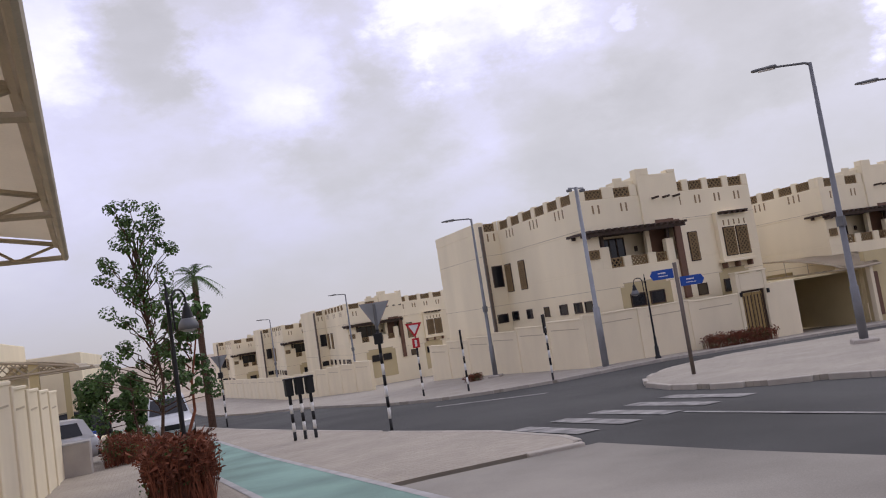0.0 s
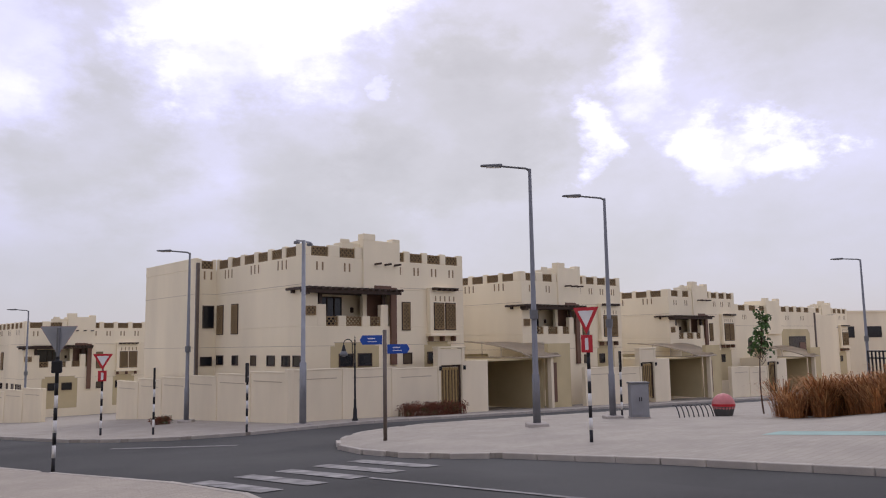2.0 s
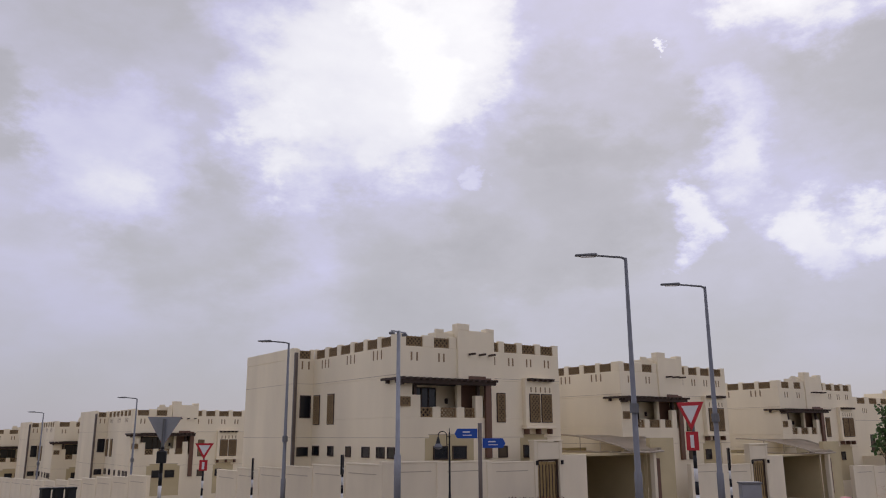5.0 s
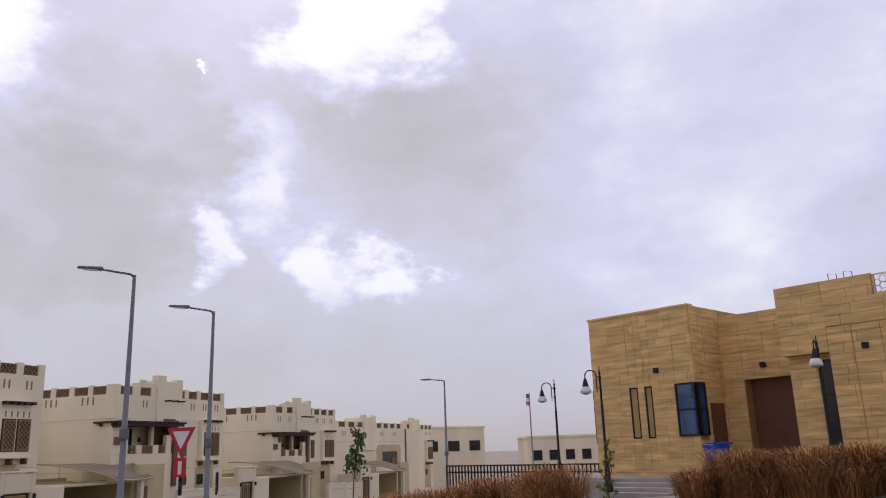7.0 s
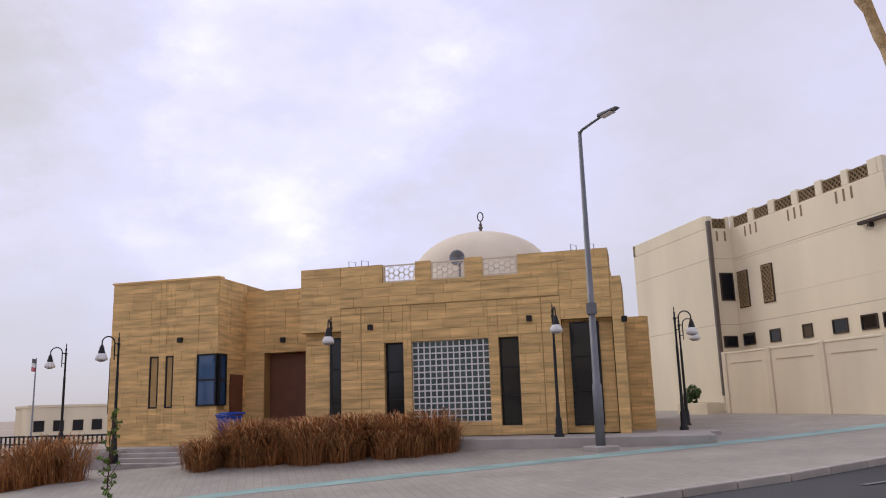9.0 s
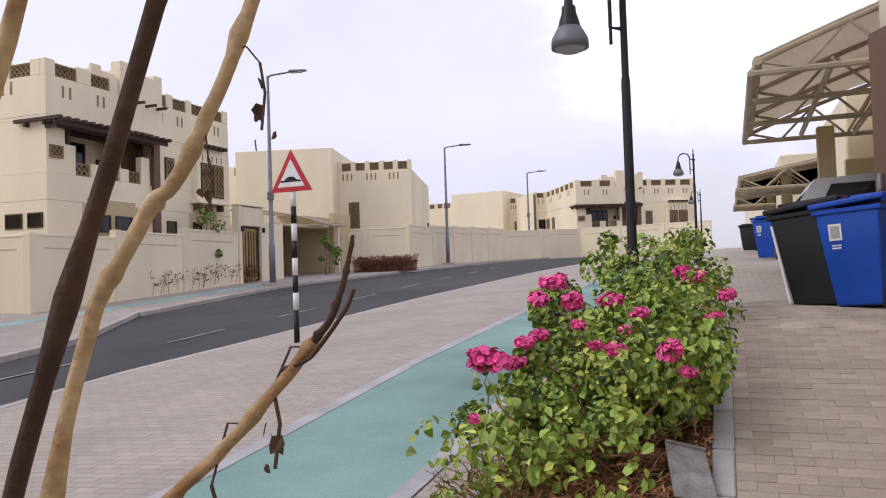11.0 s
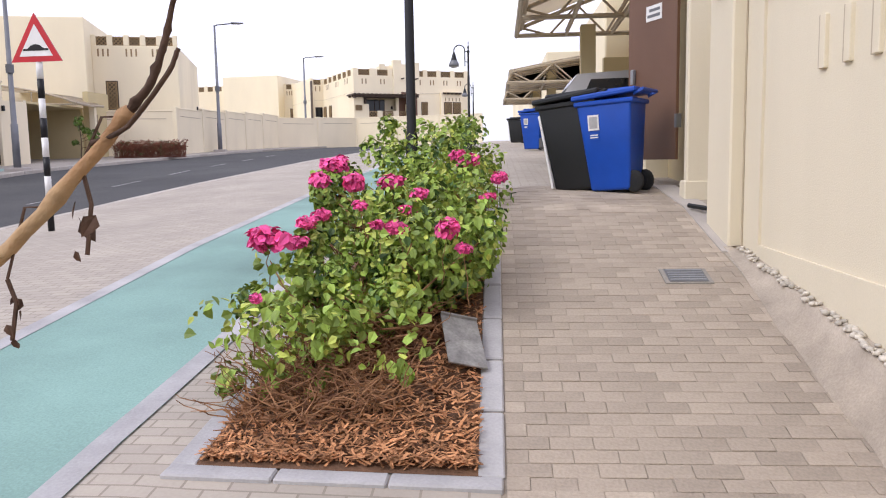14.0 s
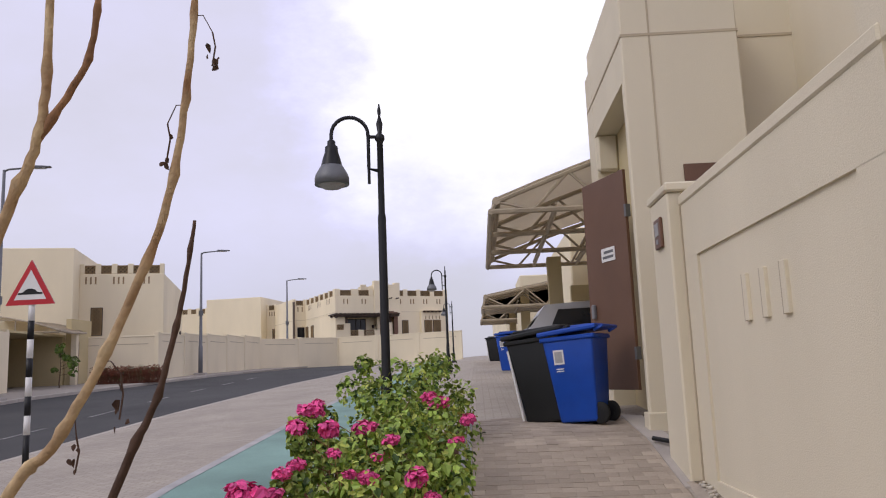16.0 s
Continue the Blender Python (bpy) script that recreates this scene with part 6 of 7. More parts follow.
def truss_canopy(x0, x1, y0, y1, z0, rise, label, posts=True, dp=0.85):
    """Shade canopy: bowed fabric on trusses, open at the street side."""
    t = thing("canopy", label, "shade canopy", group="shade canopies")
    n = 8
    prof = [(x0 + (x1 - x0) * k / n, z0 + rise * math.sin(math.pi * 0.5 * k / n)) for k in range(n + 1)]
    bm = bmesh.new()
    rows = [[bm.verts.new((x, y, z)) for x, z in prof] for y in np.linspace(y0, y1, 4)]
    for a, b in zip(rows, rows[1:]):
        for k in range(n):
            bm.faces.new((a[k], a[k + 1], b[k + 1], b[k]))
    bmesh.ops.solidify(bm, geom=bm.faces[:], thickness=0.02)
    part("fabric", bm, M["fabric"], t, "cream shade fabric")
    def rod(name, pts, r, n=6):
        part(name, tube(bmesh.new(), pts, r, n), M["frame"], t)

    for y in np.linspace(y0 + 0.03, y1 - 0.03, 4):
        rod("top_chord", [(x, y, z - 0.06) for x, z in prof], 0.035)
        rod("bottom_chord", [(x0 - 0.08, y, z0 - dp), (x1, y, z0 - dp)], 0.04)
        for k in range(0, n, 2):
            xa, za = prof[k]
            rod("web_rod", [(xa, y, za - 0.06), (prof[k + 1][0], y, z0 - dp)], 0.022, 5)
            rod("web_rod", [(prof[k + 1][0], y, z0 - dp), (prof[k + 2][0], y, prof[k + 2][1] - 0.06)], 0.022, 5)
        rod("end_strut", [(x0 - 0.08, y, z0 - dp), (x0, y, z0 - 0.05)], 0.03, 5)
    rod("eaves_tube", [(x0, y0, z0 - 0.05), (x0, y1, z0 - 0.05)], 0.06, 8)
    rod("lower_tube", [(x0 - 0.08, y0, z0 - dp), (x0 - 0.08, y1, z0 - dp)], 0.045, 8)
    for k in range(1, 5):
        x = x0 + (x1 - x0) * k / 5
        rod("purlin", [(x, y0, z0 - dp), (x, y1, z0 - dp)], 0.03)
        rod("purlin", [(x, y0, z0 - dp * 0.6), (x, y1, z0 - dp * 0.6)], 0.02, 5)
    if dp > 0.3:
        bm = bmesh.new()
        up = [bm.verts.new((x, y1 - 0.08, z - 0.02)) for x, z in prof]
        lo = [bm.verts.new((x, y1 - 0.08, z0 - dp + 0.05)) for x, z in prof]
        for k in range(n):
            bm.faces.new((lo[k], lo[k + 1], up[k + 1], up[k]))
        bmesh.ops.solidify(bm, geom=bm.faces[:], thickness=0.015)
        part("valance", bm, M["fabric"], t, "hanging cream fabric end panel")
    if posts:
        part("post", bx(x0 + 1.0, x0 + 1.25, y1 - 0.3, y1 - 0.05, g(x1, y1) - 0.3, z0 + 0.2), M["stucco_b"], t)
        part("post", bx(x1 - 0.25, x1, y1 - 0.3, y1 - 0.05, g(x1, y1) - 0.3, z0 + 0.5), M["stucco_b"], t)
    return t


bay = truss_canopy(0.50, 4.6, 0, 4.6, 0, 1.0, "arched cream shade canopy over a parking bay", False, 0.2)
bay.matrix_basis = Matrix.Translation((0, 10.78, 4.26)) @ Matrix.Rotation(radians(-2.2), 4, "X")
part("post", bx(1.5, 1.75, 3.7, 3.95, -3.2, -0.2), M["stucco_b"], bay)
bay.children[-1].matrix_basis = Matrix.Rotation(radians(2.2), 4, "X")
truss_canopy(0.42, 4.6, 20.5, 22.6, 3.85, 0.5, "arched cream shade canopy further uphill", True, 0.32)
truss_canopy(0.42, 4.6, 28.2, 30.6, 4.0, 0.5, "arched cream shade canopy further uphill", True, 0.32)
near_canopy = truss_canopy(0.0, 4.2, 0.0, 10.2, 0.0, 0.5, "weathered tan shade canopy overhead", False, 0.25)
near_canopy.matrix_basis = place(1.08, -12.0, 3.36, 3.4)
truss_canopy(2.1, 5.6, -31.5, -26.3, 1.75, 0.5, "arched cream shade canopy down the street", True, 0.12)
truss_canopy(2.4, 6.6, -47, -40, 1.7, 0.5, "arched cream shade canopy down the street", True, 0.12)
hb = thing("house", "cream rendered house behind parked cars", "house")
part("body", bx(2.1, 11, 15.9, 20.3, 0.8, 4.7, bev=0.03), M["stucco"], hb)
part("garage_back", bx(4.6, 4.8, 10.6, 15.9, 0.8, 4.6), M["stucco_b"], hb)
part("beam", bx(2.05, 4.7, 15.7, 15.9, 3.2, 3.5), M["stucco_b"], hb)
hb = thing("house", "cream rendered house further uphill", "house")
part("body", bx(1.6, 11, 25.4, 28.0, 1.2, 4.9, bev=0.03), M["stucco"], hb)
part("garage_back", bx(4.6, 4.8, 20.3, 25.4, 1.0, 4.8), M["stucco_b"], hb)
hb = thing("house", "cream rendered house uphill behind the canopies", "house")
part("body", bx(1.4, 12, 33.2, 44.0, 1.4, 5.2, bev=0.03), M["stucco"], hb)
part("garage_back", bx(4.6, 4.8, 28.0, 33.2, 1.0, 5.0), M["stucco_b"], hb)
wall_run("wall_near_south", [(2.75, -13.5), (2.75, -26.0)], 2.5, "cream rendered garden wall with pilasters", 2.2)
wall_run("wall_near_back", [(2.4, -3.0), (2.75, -13.5)], 2.9, "cream rendered garden wall with pilasters", 2.6)
hb = thing("house", "cream rendered house behind the near wall", "house")
part("body", bx(4.5, 14, -25.5, -13.0, -2, 2.9, bev=0.03), M["stucco"], hb)
part("upper_floor", bx(7.0, 14, -24.5, -2.0, -2, 7.0, bev=0.03), M["stucco"], hb)
hb = thing("house", "cream rendered house down the street", "house")
part("body", bx(5.8, 16, -46, -31.5, -3, 3.2, bev=0.03), M["stucco"], hb)
part("roof_box", bx(6.2, 8.0, -34, -32, 3.2, 3.9, bev=0.02), M["roofgrey"], hb)
hb = thing("house", "cream rendered house at the bottom of the street", "house")
part("body", bx(3.5, 16, -75, -50, -5, 2.6, bev=0.03), M["stucco"], hb)
blk1 = thing("concrete_block", "grey concrete block beside the pavement", "block", place(2.55, -26.2, g(2.5, -26.2), 0))
part("block_body", bx(-0.65, 0.65, -0.3, 0.3, -0.1, 0.95, bev=0.03), M["concrete"], blk1)
part("top_edge", bx(-0.66, 0.66, -0.31, 0.31, 0.93, 0.98, bev=0.01), M["edging"], blk1)


# ---- vehicles ----
def vehicle(label, paint, x, y, z, deg, L=4.7, wd=1.9, h=1.75, group="parked cars"):
    """Car along local x, nose at +x."""
    t = thing("car", label, "car", place(x, y, z, deg), group=group)
    sec = [(-L / 2, 0.55, 0.95), (-L / 2 + 0.08, 0.32, 1.05), (-L * 0.30, 0.28, 1.08), (0.05 * L, 0.28, 1.05), (L * 0.25, 0.28, 1.0), (L / 2 - 0.25, 0.3, 0.86), (L / 2, 0.42, 0.7)]
    bm = bmesh.new()
    rings = []
    for px, lo, hi in sec:
        w = wd / 2 * (0.93 if abs(px) > L * 0.42 else 1.0)
        rings.append([bm.verts.new((px, s, zz)) for s, zz in ((-w * 0.92, lo), (-w, lo + 0.15), (-w, hi - 0.15), (-w * 0.93, hi), (w * 0.93, hi), (w, hi - 0.15), (w, lo + 0.15), (w * 0.92, lo))])
    for a, b in zip(rings, rings[1:]):
        for k in range(8):
            bm.faces.new((a[k], a[(k + 1) % 8], b[(k + 1) % 8], b[k]))
    bm.faces.new(rings[0])
    bm.faces.new(rings[-1][::-1])
    bmesh.ops.recalc_face_normals(bm, faces=bm.faces[:])
    part("body", bm, M[paint], t, "", True)
    cab = [(-L / 2 + 0.12, 1.0, 0.93), (-L / 2 + 0.42, h - 0.08, 0.76), (-L * 0.1, h, 0.76), (L * 0.06, h - 0.04, 0.75), (L * 0.25, 1.0, 0.9)]
    bm = bmesh.new()
    a = [bm.verts.new((px, -wd / 2 * k, zz)) for px, zz, k in cab]
    b = [bm.verts.new((px, wd / 2 * k, zz)) for px, zz, k in cab]
    bm.faces.new(a)
    bm.faces.new(b[::-1])
    for i in range(5):
        bm.faces.new((a[i], b[i], b[(i + 1) % 5], a[(i + 1) % 5]))
    bmesh.ops.recalc_face_normals(bm, faces=bm.faces[:])
    part("cabin", bm, M[paint], t)
    for s in (-1, 1):
        pts = [(-L / 2 + 0.5, 1.1, 0.915), (-L / 2 + 0.62, h - 0.16, 0.785), (L * 0.04, h - 0.13, 0.775), (L * 0.19, 1.1, 0.9)]
        bm = bmesh.new()
        f = [bm.verts.new((px, s * (wd / 2 * k + 0.012), zz)) for px, zz, k in pts]
        bm.faces.new(f if s < 0 else f[::-1])
        part("side_window", bm, M["glass"], t)
        part("mirror", bx(L * 0.2, L * 0.2 + 0.12, s * (wd / 2 + 0.1) - 0.1, s * (wd / 2 + 0.1) + 0.1, 1.0, 1.16, bev=0.03), M[paint], t)
        part("headlight", bx(L / 2 - 0.22, L / 2 - 0.02, s * wd * 0.36 - 0.17, s * wd * 0.36 + 0.17, 0.66, 0.82, bev=0.03), M["white"], t)
        part("tail_light", bx(-L / 2 - 0.015, -L / 2 + 0.1, s * wd * 0.38 - 0.13, s * wd * 0.38 + 0.13, 0.78, 0.98, bev=0.02), M["taillight"], t)
    for (xa, za, ka), (xb, zb, kb), nm in (((-L / 2 + 0.19, 1.12, 0.86), (-L / 2 + 0.40, h - 0.16, 0.70), "rear_window"), ((L * 0.225, 1.1, 0.82), (L * 0.085, h - 0.12, 0.68), "windscreen")):
        off = -0.02 if nm == "rear_window" else 0.03
        bm = bmesh.new()
        bm.faces.new([bm.verts.new(v) for v in ((xa + off, -wd / 2 * ka, za), (xa + off, wd / 2 * ka, za), (xb + off, wd / 2 * kb, zb), (xb + off, -wd / 2 * kb, zb))])
        part(nm, bm, M["glass"], t)
    part("grille", bx(L / 2 - 0.06, L / 2 + 0.015, -0.45, 0.45, 0.5, 0.72, bev=0.01), M["black"], t)
    part("bumper", bx(-L / 2 - 0.05, -L / 2 + 0.1, -wd * 0.46, wd * 0.46, 0.35, 0.55, bev=0.03), M["blackplastic"], t)
    for px in (-L * 0.3, L * 0.31):
        for s in (-1, 1):
            bm = bmesh.new()
            lathe(bm, [(0.2, -0.1), (0.34, -0.1), (0.36, -0.06), (0.36, 0.06), (0.34, 0.1), (0.2, 0.1)], 20)
            wh = part("wheel", bm, M["rubber"], t, "", True)
            wh.matrix_basis = Matrix.Translation((px, s * (wd / 2 - 0.1), 0.36)) @ Matrix.Rotation(radians(90), 4, "X")
            rim = bmesh.new()
            lathe(rim, [(0.05, -0.11), (0.21, -0.105), (0.21, 0.105), (0.05, 0.11)], 14)
            part("rim", rim, M["grey"], wh)
    return t


vehicle("silver pickup-like car parked under a canopy", "carsilver", 3.2, 13.1, 1.45, 0, 4.8, 1.9, 1.5)
vehicle("white car parked further uphill behind bins", "carwhite", 3.4, 22.5, 1.85, 180, 4.6, 1.9, 1.7)
vehicle("white off-road car parked facing up the street", "carwhite", -0.55, -37.5, -2.0, 92, 4.9, 1.95, 1.85)
vehicle("white car parked with its rear to the pavement", "carwhite", 4.3, -30.0, -1.75, 15, 4.6, 1.9, 1.7)
vehicle("black off-road car parked with its rear to the pavement", "carblack", 4.6, -47.0, -2.4, 15, 4.6, 1.95, 1.8)


# ---- wheeled bins ----
def wheelie_bin(colour, label, sticker=True):
    t = thing("wheelie_bin", label, "wheelie bin", group="wheelie bins")
    bm = bmesh.new()
    lo = [(-0.24, -0.22), (0.26, -0.22), (0.26, 0.22), (-0.24, 0.22)]
    hi = [(-0.36, -0.28), (0.33, -0.28), (0.33, 0.28), (-0.36, 0.28)]
    for (za, A), (zb, B) in (((0.03, lo), (0.94, hi)),):
        a = [bm.verts.new((x, y, za)) for x, y in A]
        b = [bm.verts.new((x, y, zb)) for x, y in B]
        bm.faces.new(a[::-1])
        bm.faces.new(b)
        for k in range(4):
            bm.faces.new((a[k], a[(k + 1) % 4], b[(k + 1) % 4], b[k]))
    bmesh.ops.bevel(bm, geom=bm.edges[:], offset=0.03, segments=2, affect="EDGES", profile=0.6)
    part("body", bm, M[colour], t, "", True)
    part("rim", bx(-0.39, 0.36, -0.30, 0.30, 0.92, 0.97, bev=0.012), M[colour], t)
    lid = bx(-0.42, 0.40, -0.31, 0.31, 0.975, 1.03, bev=0.015)
    for v in lid.verts:
        v.co.z += 0.04 * (1 - (v.co.y / 0.31) ** 2) + 0.05 * (v.co.x + 0.42)
    part("lid", lid, M[colour], t)
    part("lid_rib", bx(-0.30, 0.28, -0.18, 0.18, 1.045, 1.085, bev=0.015), M[colour], t)
    hd = bmesh.new()
    tube(hd, [(0.36, -0.26, 1.0), (0.47, -0.26, 1.04), (0.47, 0.26, 1.04), (0.36, 0.26, 1.0)], 0.018, 8)
    part("handle", hd, M[colour], t)
    for s in (-1, 1):
        bm = bmesh.new()
        lathe(bm, [(0.05, -0.03), (0.1, -0.03), (0.115, -0.02), (0.115, 0.02), (0.1, 0.03), (0.05, 0.03)], 18)
        wh = part("wheel", bm, M["rubber"], t, "", True)
        wh.matrix_basis = Matrix.Translation((0.30, s * 0.185, 0.115)) @ Matrix.Rotation(radians(90), 4, "X")
        hub = bmesh.new()
        lathe(hub, [(0.02, -0.034), (0.05, -0.033), (0.05, 0.033), (0.02, 0.034)], 10)
        part("hub", hub, M["black"], wh)
    if sticker:
        st = part("sticker", bx(-0.22, -0.08, -0.276, -0.270, 0.68, 0.84), M["white"], t, "white label with faded print")
        st.matrix_basis = Matrix.Rotation(radians(3.7), 4, "X") @ Matrix.Translation((0, 0.048, 0))
        part("print", bx(-0.20, -0.10, -0.279, -0.276, 0.70, 0.82), M["edging"], st)
        s2 = part("sticker", bx(-0.21, -0.09, -0.272, -0.266, 0.58, 0.65), M["bluesign"], t)
        s2.matrix_basis = Matrix.Rotation(radians(3.7), 4, "X") @ Matrix.Translation((0, 0.048, 0))
        for q in (0.6, 0.625):
            part("text_line", bx(-0.2, -0.1, -0.275, -0.272, q, q + 0.012), M["white"], s2)
    return t


bb = wheelie_bin("blue", "blue plastic wheelie bin with a white label")
bb.matrix_basis = place(1.27, 8.82, 1.29, -28) @ Matrix.Diagonal((0.83, 0.9, 0.97, 1)) @ Matrix.Rotation(radians(-3), 4, "Y")
kb = wheelie_bin("blackplastic", "black plastic wheelie bin with a white stripe", False)
kb.matrix_basis = place(0.93, 9.02, 1.29, -26) @ Matrix.Diagonal((0.88, 0.92, 0.97, 1)) @ Matrix.Rotation(radians(-5), 4, "Y")
st = part("stripe", bx(-0.325, -0.30, -0.275, -0.20, 0.1, 0.9), M["white"], kb, "white stripe")
st.matrix_basis = Matrix.Rotation(radians(-7), 4, "Y") @ Matrix.Translation((0.07, 0.0, 0))
b2 = copy_thing(bb, place(-25.4, -0.55, 0.60, 130))
copy_thing(bb, place(1.02, 21.0, 1.85, -30))
copy_thing(bb, place(2.6, -34.0, g(2.6, -34.0), 40))
copy_thing(kb, place(0.9, 33, 2.25, -20))


# ---- planting bed with bougainvillea ----
bed = thing("planting_bed", "mulched planting bed with grey stone edging", "planting bed", kind="structure")
me_cache = {}
X0, X1, Y0, Y1 = -1.42, 0.05, 3.68, 9.0


def edge_stones(ax, ay, bx_, by_, horizontal):
    n = max(1, round(((bx_ - ax) + (by_ - ay)) / 0.5))
    L = ((bx_ - ax) + (by_ - ay)) / n
    key = (horizontal, round(L, 3))
    if key not in me_cache:
        q = bx(0, L - 0.008, -0.06, 0.06, -0.25, 0.016, bev=0.008)
        me_cache[key] = finish("edging_stone", q, M["edging"])
    for k in range(n):
        x, y = (ax + k * L, ay) if horizontal else (ax, ay + k * L)
        m = Matrix.Translation((x, y, g(x, y)))
        if not horizontal:
            m = m @ Matrix.Rotation(radians(90), 4, "Z")
            m = m @ Matrix.Rotation(-math.atan2(g(x, y + L) - g(x, y), L), 4, "Y")
        else:
            m = m @ Matrix.Rotation(-math.atan2(g(x + L, y) - g(x, y), L), 4, "Y")
        share("edging_stone", me_cache[key], bed, m)


edge_stones(X1 - 0.06, Y0 + 0.1, X1 - 0.06, Y1, False)
edge_stones(X0 + 0.06, Y0 + 0.1, X0 + 0.06, Y1, False)
edge_stones(X0, Y0 + 0.05, X1, Y0 + 0.05, True)
slab("soil", [(X0 + 0.1, Y0 + 0.1), (X1 - 0.1, Y0 + 0.1), (X1 - 0.1, Y1), (X0 + 0.1, Y1)], M["soil"], 0.012, 0, parent=bed)
rnd = random.Random(77)
bm = bmesh.new()
for _ in range(6500):
    x, y = rnd.uniform(X0 + 0.12, X1 - 0.12), Y0 + 0.14 + 2.6 * rnd.random() ** 1.6
    z = g(x, y) + 0.02 + rnd.random() * 0.035
    L, w = rnd.uniform(0.02, 0.075), rnd.uniform(0.008, 0.016)
    R = Euler((rnd.uniform(-0.5, 0.5), rnd.uniform(-0.5, 0.5), rnd.uniform(0, 6.28))).to_matrix()
    v = [bm.verts.new(Vector((x, y, z)) + R @ Vector(p)) for p in ((-L / 2, -w / 2, 0), (L / 2, -w / 3, 0.002), (L / 2, w / 3, 0.002), (-L / 2, w / 2, 0))]
    bm.faces.new(v)
ch = part("wood_chips", bm, M["mulch"], bed)
ch["kind"] = "stuff"

bou = thing("bougainvillea", "leafy bougainvillea bush with magenta flower clusters", "bush")
rnd = random.Random(12)
cs = []
for _ in range(90):
    y = rnd.uniform(4.9, 8.8)
    x = rnd.uniform(-1.2, -0.02)
    top = np.interp(y, [4.6, 5.4, 6.5, 8.8], [0.55, 0.72, 0.80, 0.85]) * (1 - 0.25 * ((x + 0.6) / 0.7) ** 2)
    cs.append((x, y, g(x, y) + top * rnd.uniform(0.25, 1.0), rnd.uniform(0.13, 0.24)))
for _ in range(46):
    y = rnd.uniform(4.1, 5.1)
    x = rnd.uniform(-1.45, -0.3)
    cs.append((x, y, g(x, y) + rnd.uniform(0.12, 0.5), rnd.uniform(0.08, 0.15)))
for q in ((-1.05, 8.4, 2.0, 0.1), (-0.95, 8.5, 1.9, 0.16), (-0.7, 8.2, 1.9, 0.16), (-0.45, 8.3, 1.85, 0.16), (-1.1, 7.9, 1.75, 0.16), (-1.05, 8.4, 1.75, 0.2), (-0.3, 7.6, 1.75, 0.2), (-0.6, 7.2, 1.72, 0.2)):
    cs.append(q)
for q in ((-1.24, 4.82, 1.12), (-1.13, 5.3, 1.18), (-1.16, 5.15, 1.05), (-1.1, 5.5, 1.22), (-1.2, 6.06, 1.42), (-1.2, 6.5, 1.5), (-1.15, 6.8, 1.55), (-1.3, 6.42, 1.5), (-1.26, 4.75, 0.9), (-1.2, 5.0, 0.95)):
    cs += [(*q, 0.10), (q[0] + 0.06, q[1] + 0.06, q[2] - 0.18, 0.13)]
for _ in range(16):
    y, x = rnd.uniform(5.35, 5.75), rnd.uniform(-0.7, -0.06)
    cs.append((x, y, g(x, y) + rnd.uniform(0.12, 0.5), rnd.uniform(0.12, 0.18)))
cs = [c for c in cs if not (c[0] > -0.36 and c[1] < 5.3)]
deep = [c for c in cs if c[1] > 5.0]
bm = bmesh.new()
leaf_cloud(bm, deep, 8200, 0.058, rnd, 0.95, 0.5)
leaf_cloud(bm, [c for c in cs if c[1] <= 5.0], 560, 0.068, rnd, 0.95, 0.5)
leaf_cloud(bm, [c for c in cs if 5.3 < c[1] < 5.8 and c[0] > -0.75], 420, 0.085, rnd, 0.95, 0.9)
lv = part("leaves", bm, M["bush_leaf"], bou, "green leaves")
bm = bmesh.new()
leaf_cloud(bm, deep, 4600, 0.046, rnd, 1.08, 0.3)
leaf_cloud(bm, [c for c in cs if c[1] <= 5.0], 300, 0.052, rnd, 1.08, 0.3)
part("young_leaves", bm, M["bush_young"], bou, "pale yellow-green leaves")
# darker copy of the foliage: shade inside the bush, put in as colour
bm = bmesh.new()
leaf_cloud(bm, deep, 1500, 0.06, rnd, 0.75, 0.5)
part("inner_leaves", bm, M["leaf_dark"], bou, "dark leaves, inner shade put into the colour")
bm = bmesh.new()
for _ in range(16):
    bxx, byy = rnd.uniform(-1.0, -0.2), rnd.uniform(4.7, 7.6)
    tips = [c[:3] for c in rnd.sample(cs, 60) if abs(c[1] - byy) < 0.8][:7]
    stems(bm, (bxx, byy, g(bxx, byy) - 0.02), tips, rnd, 0.011, 0.003, 5, 0.13)
for _ in range(480):
    bxx, byy = rnd.uniform(-1.3, -0.45), rnd.uniform(4.1, 5.3)
    z = g(bxx, byy)
    a = rnd.uniform(0, 6.28)
    L = rnd.uniform(0.12, 0.42)
    stems(bm, (bxx, byy, z + rnd.uniform(0, 0.12)), [(bxx + math.cos(a) * L, byy + math.sin(a) * L * 0.6, z + rnd.uniform(0.02, 0.34))], rnd, 0.005, 0.002, 3, 0.2)
part("dry_growth", bm, M["twig"], bou, "dry reddish-brown stems")["kind"] = "stuff"
FLOWERS = [(-1.24, 4.82, 1.25), (-1.13, 5.26, 1.3), (-1.09, 5.47, 1.33), (-1.16, 5.15, 1.19), (-1.23, 6.06, 1.54), (-1.21, 6.48, 1.64), (-0.97, 6.01, 1.52), (-0.71, 6.06, 1.52), (-0.5, 5.78, 1.44), (-0.87, 5.63, 1.38), (-0.57, 5.17, 1.27), (-0.26, 5.1, 1.27), (-0.19, 6.6, 1.66), (0.04, 6.4, 1.53), (-0.17, 5.1, 1.15), (-0.7, 5.25, 1.28), (-1.26, 4.6, 0.95), (-0.04, 6.0, 1.4), (-1.21, 6.78, 1.67), (-0.55, 5.57, 1.35), (-1.24, 6.6, 1.62), (-0.28, 6.9, 1.7)]
bm = bmesh.new()
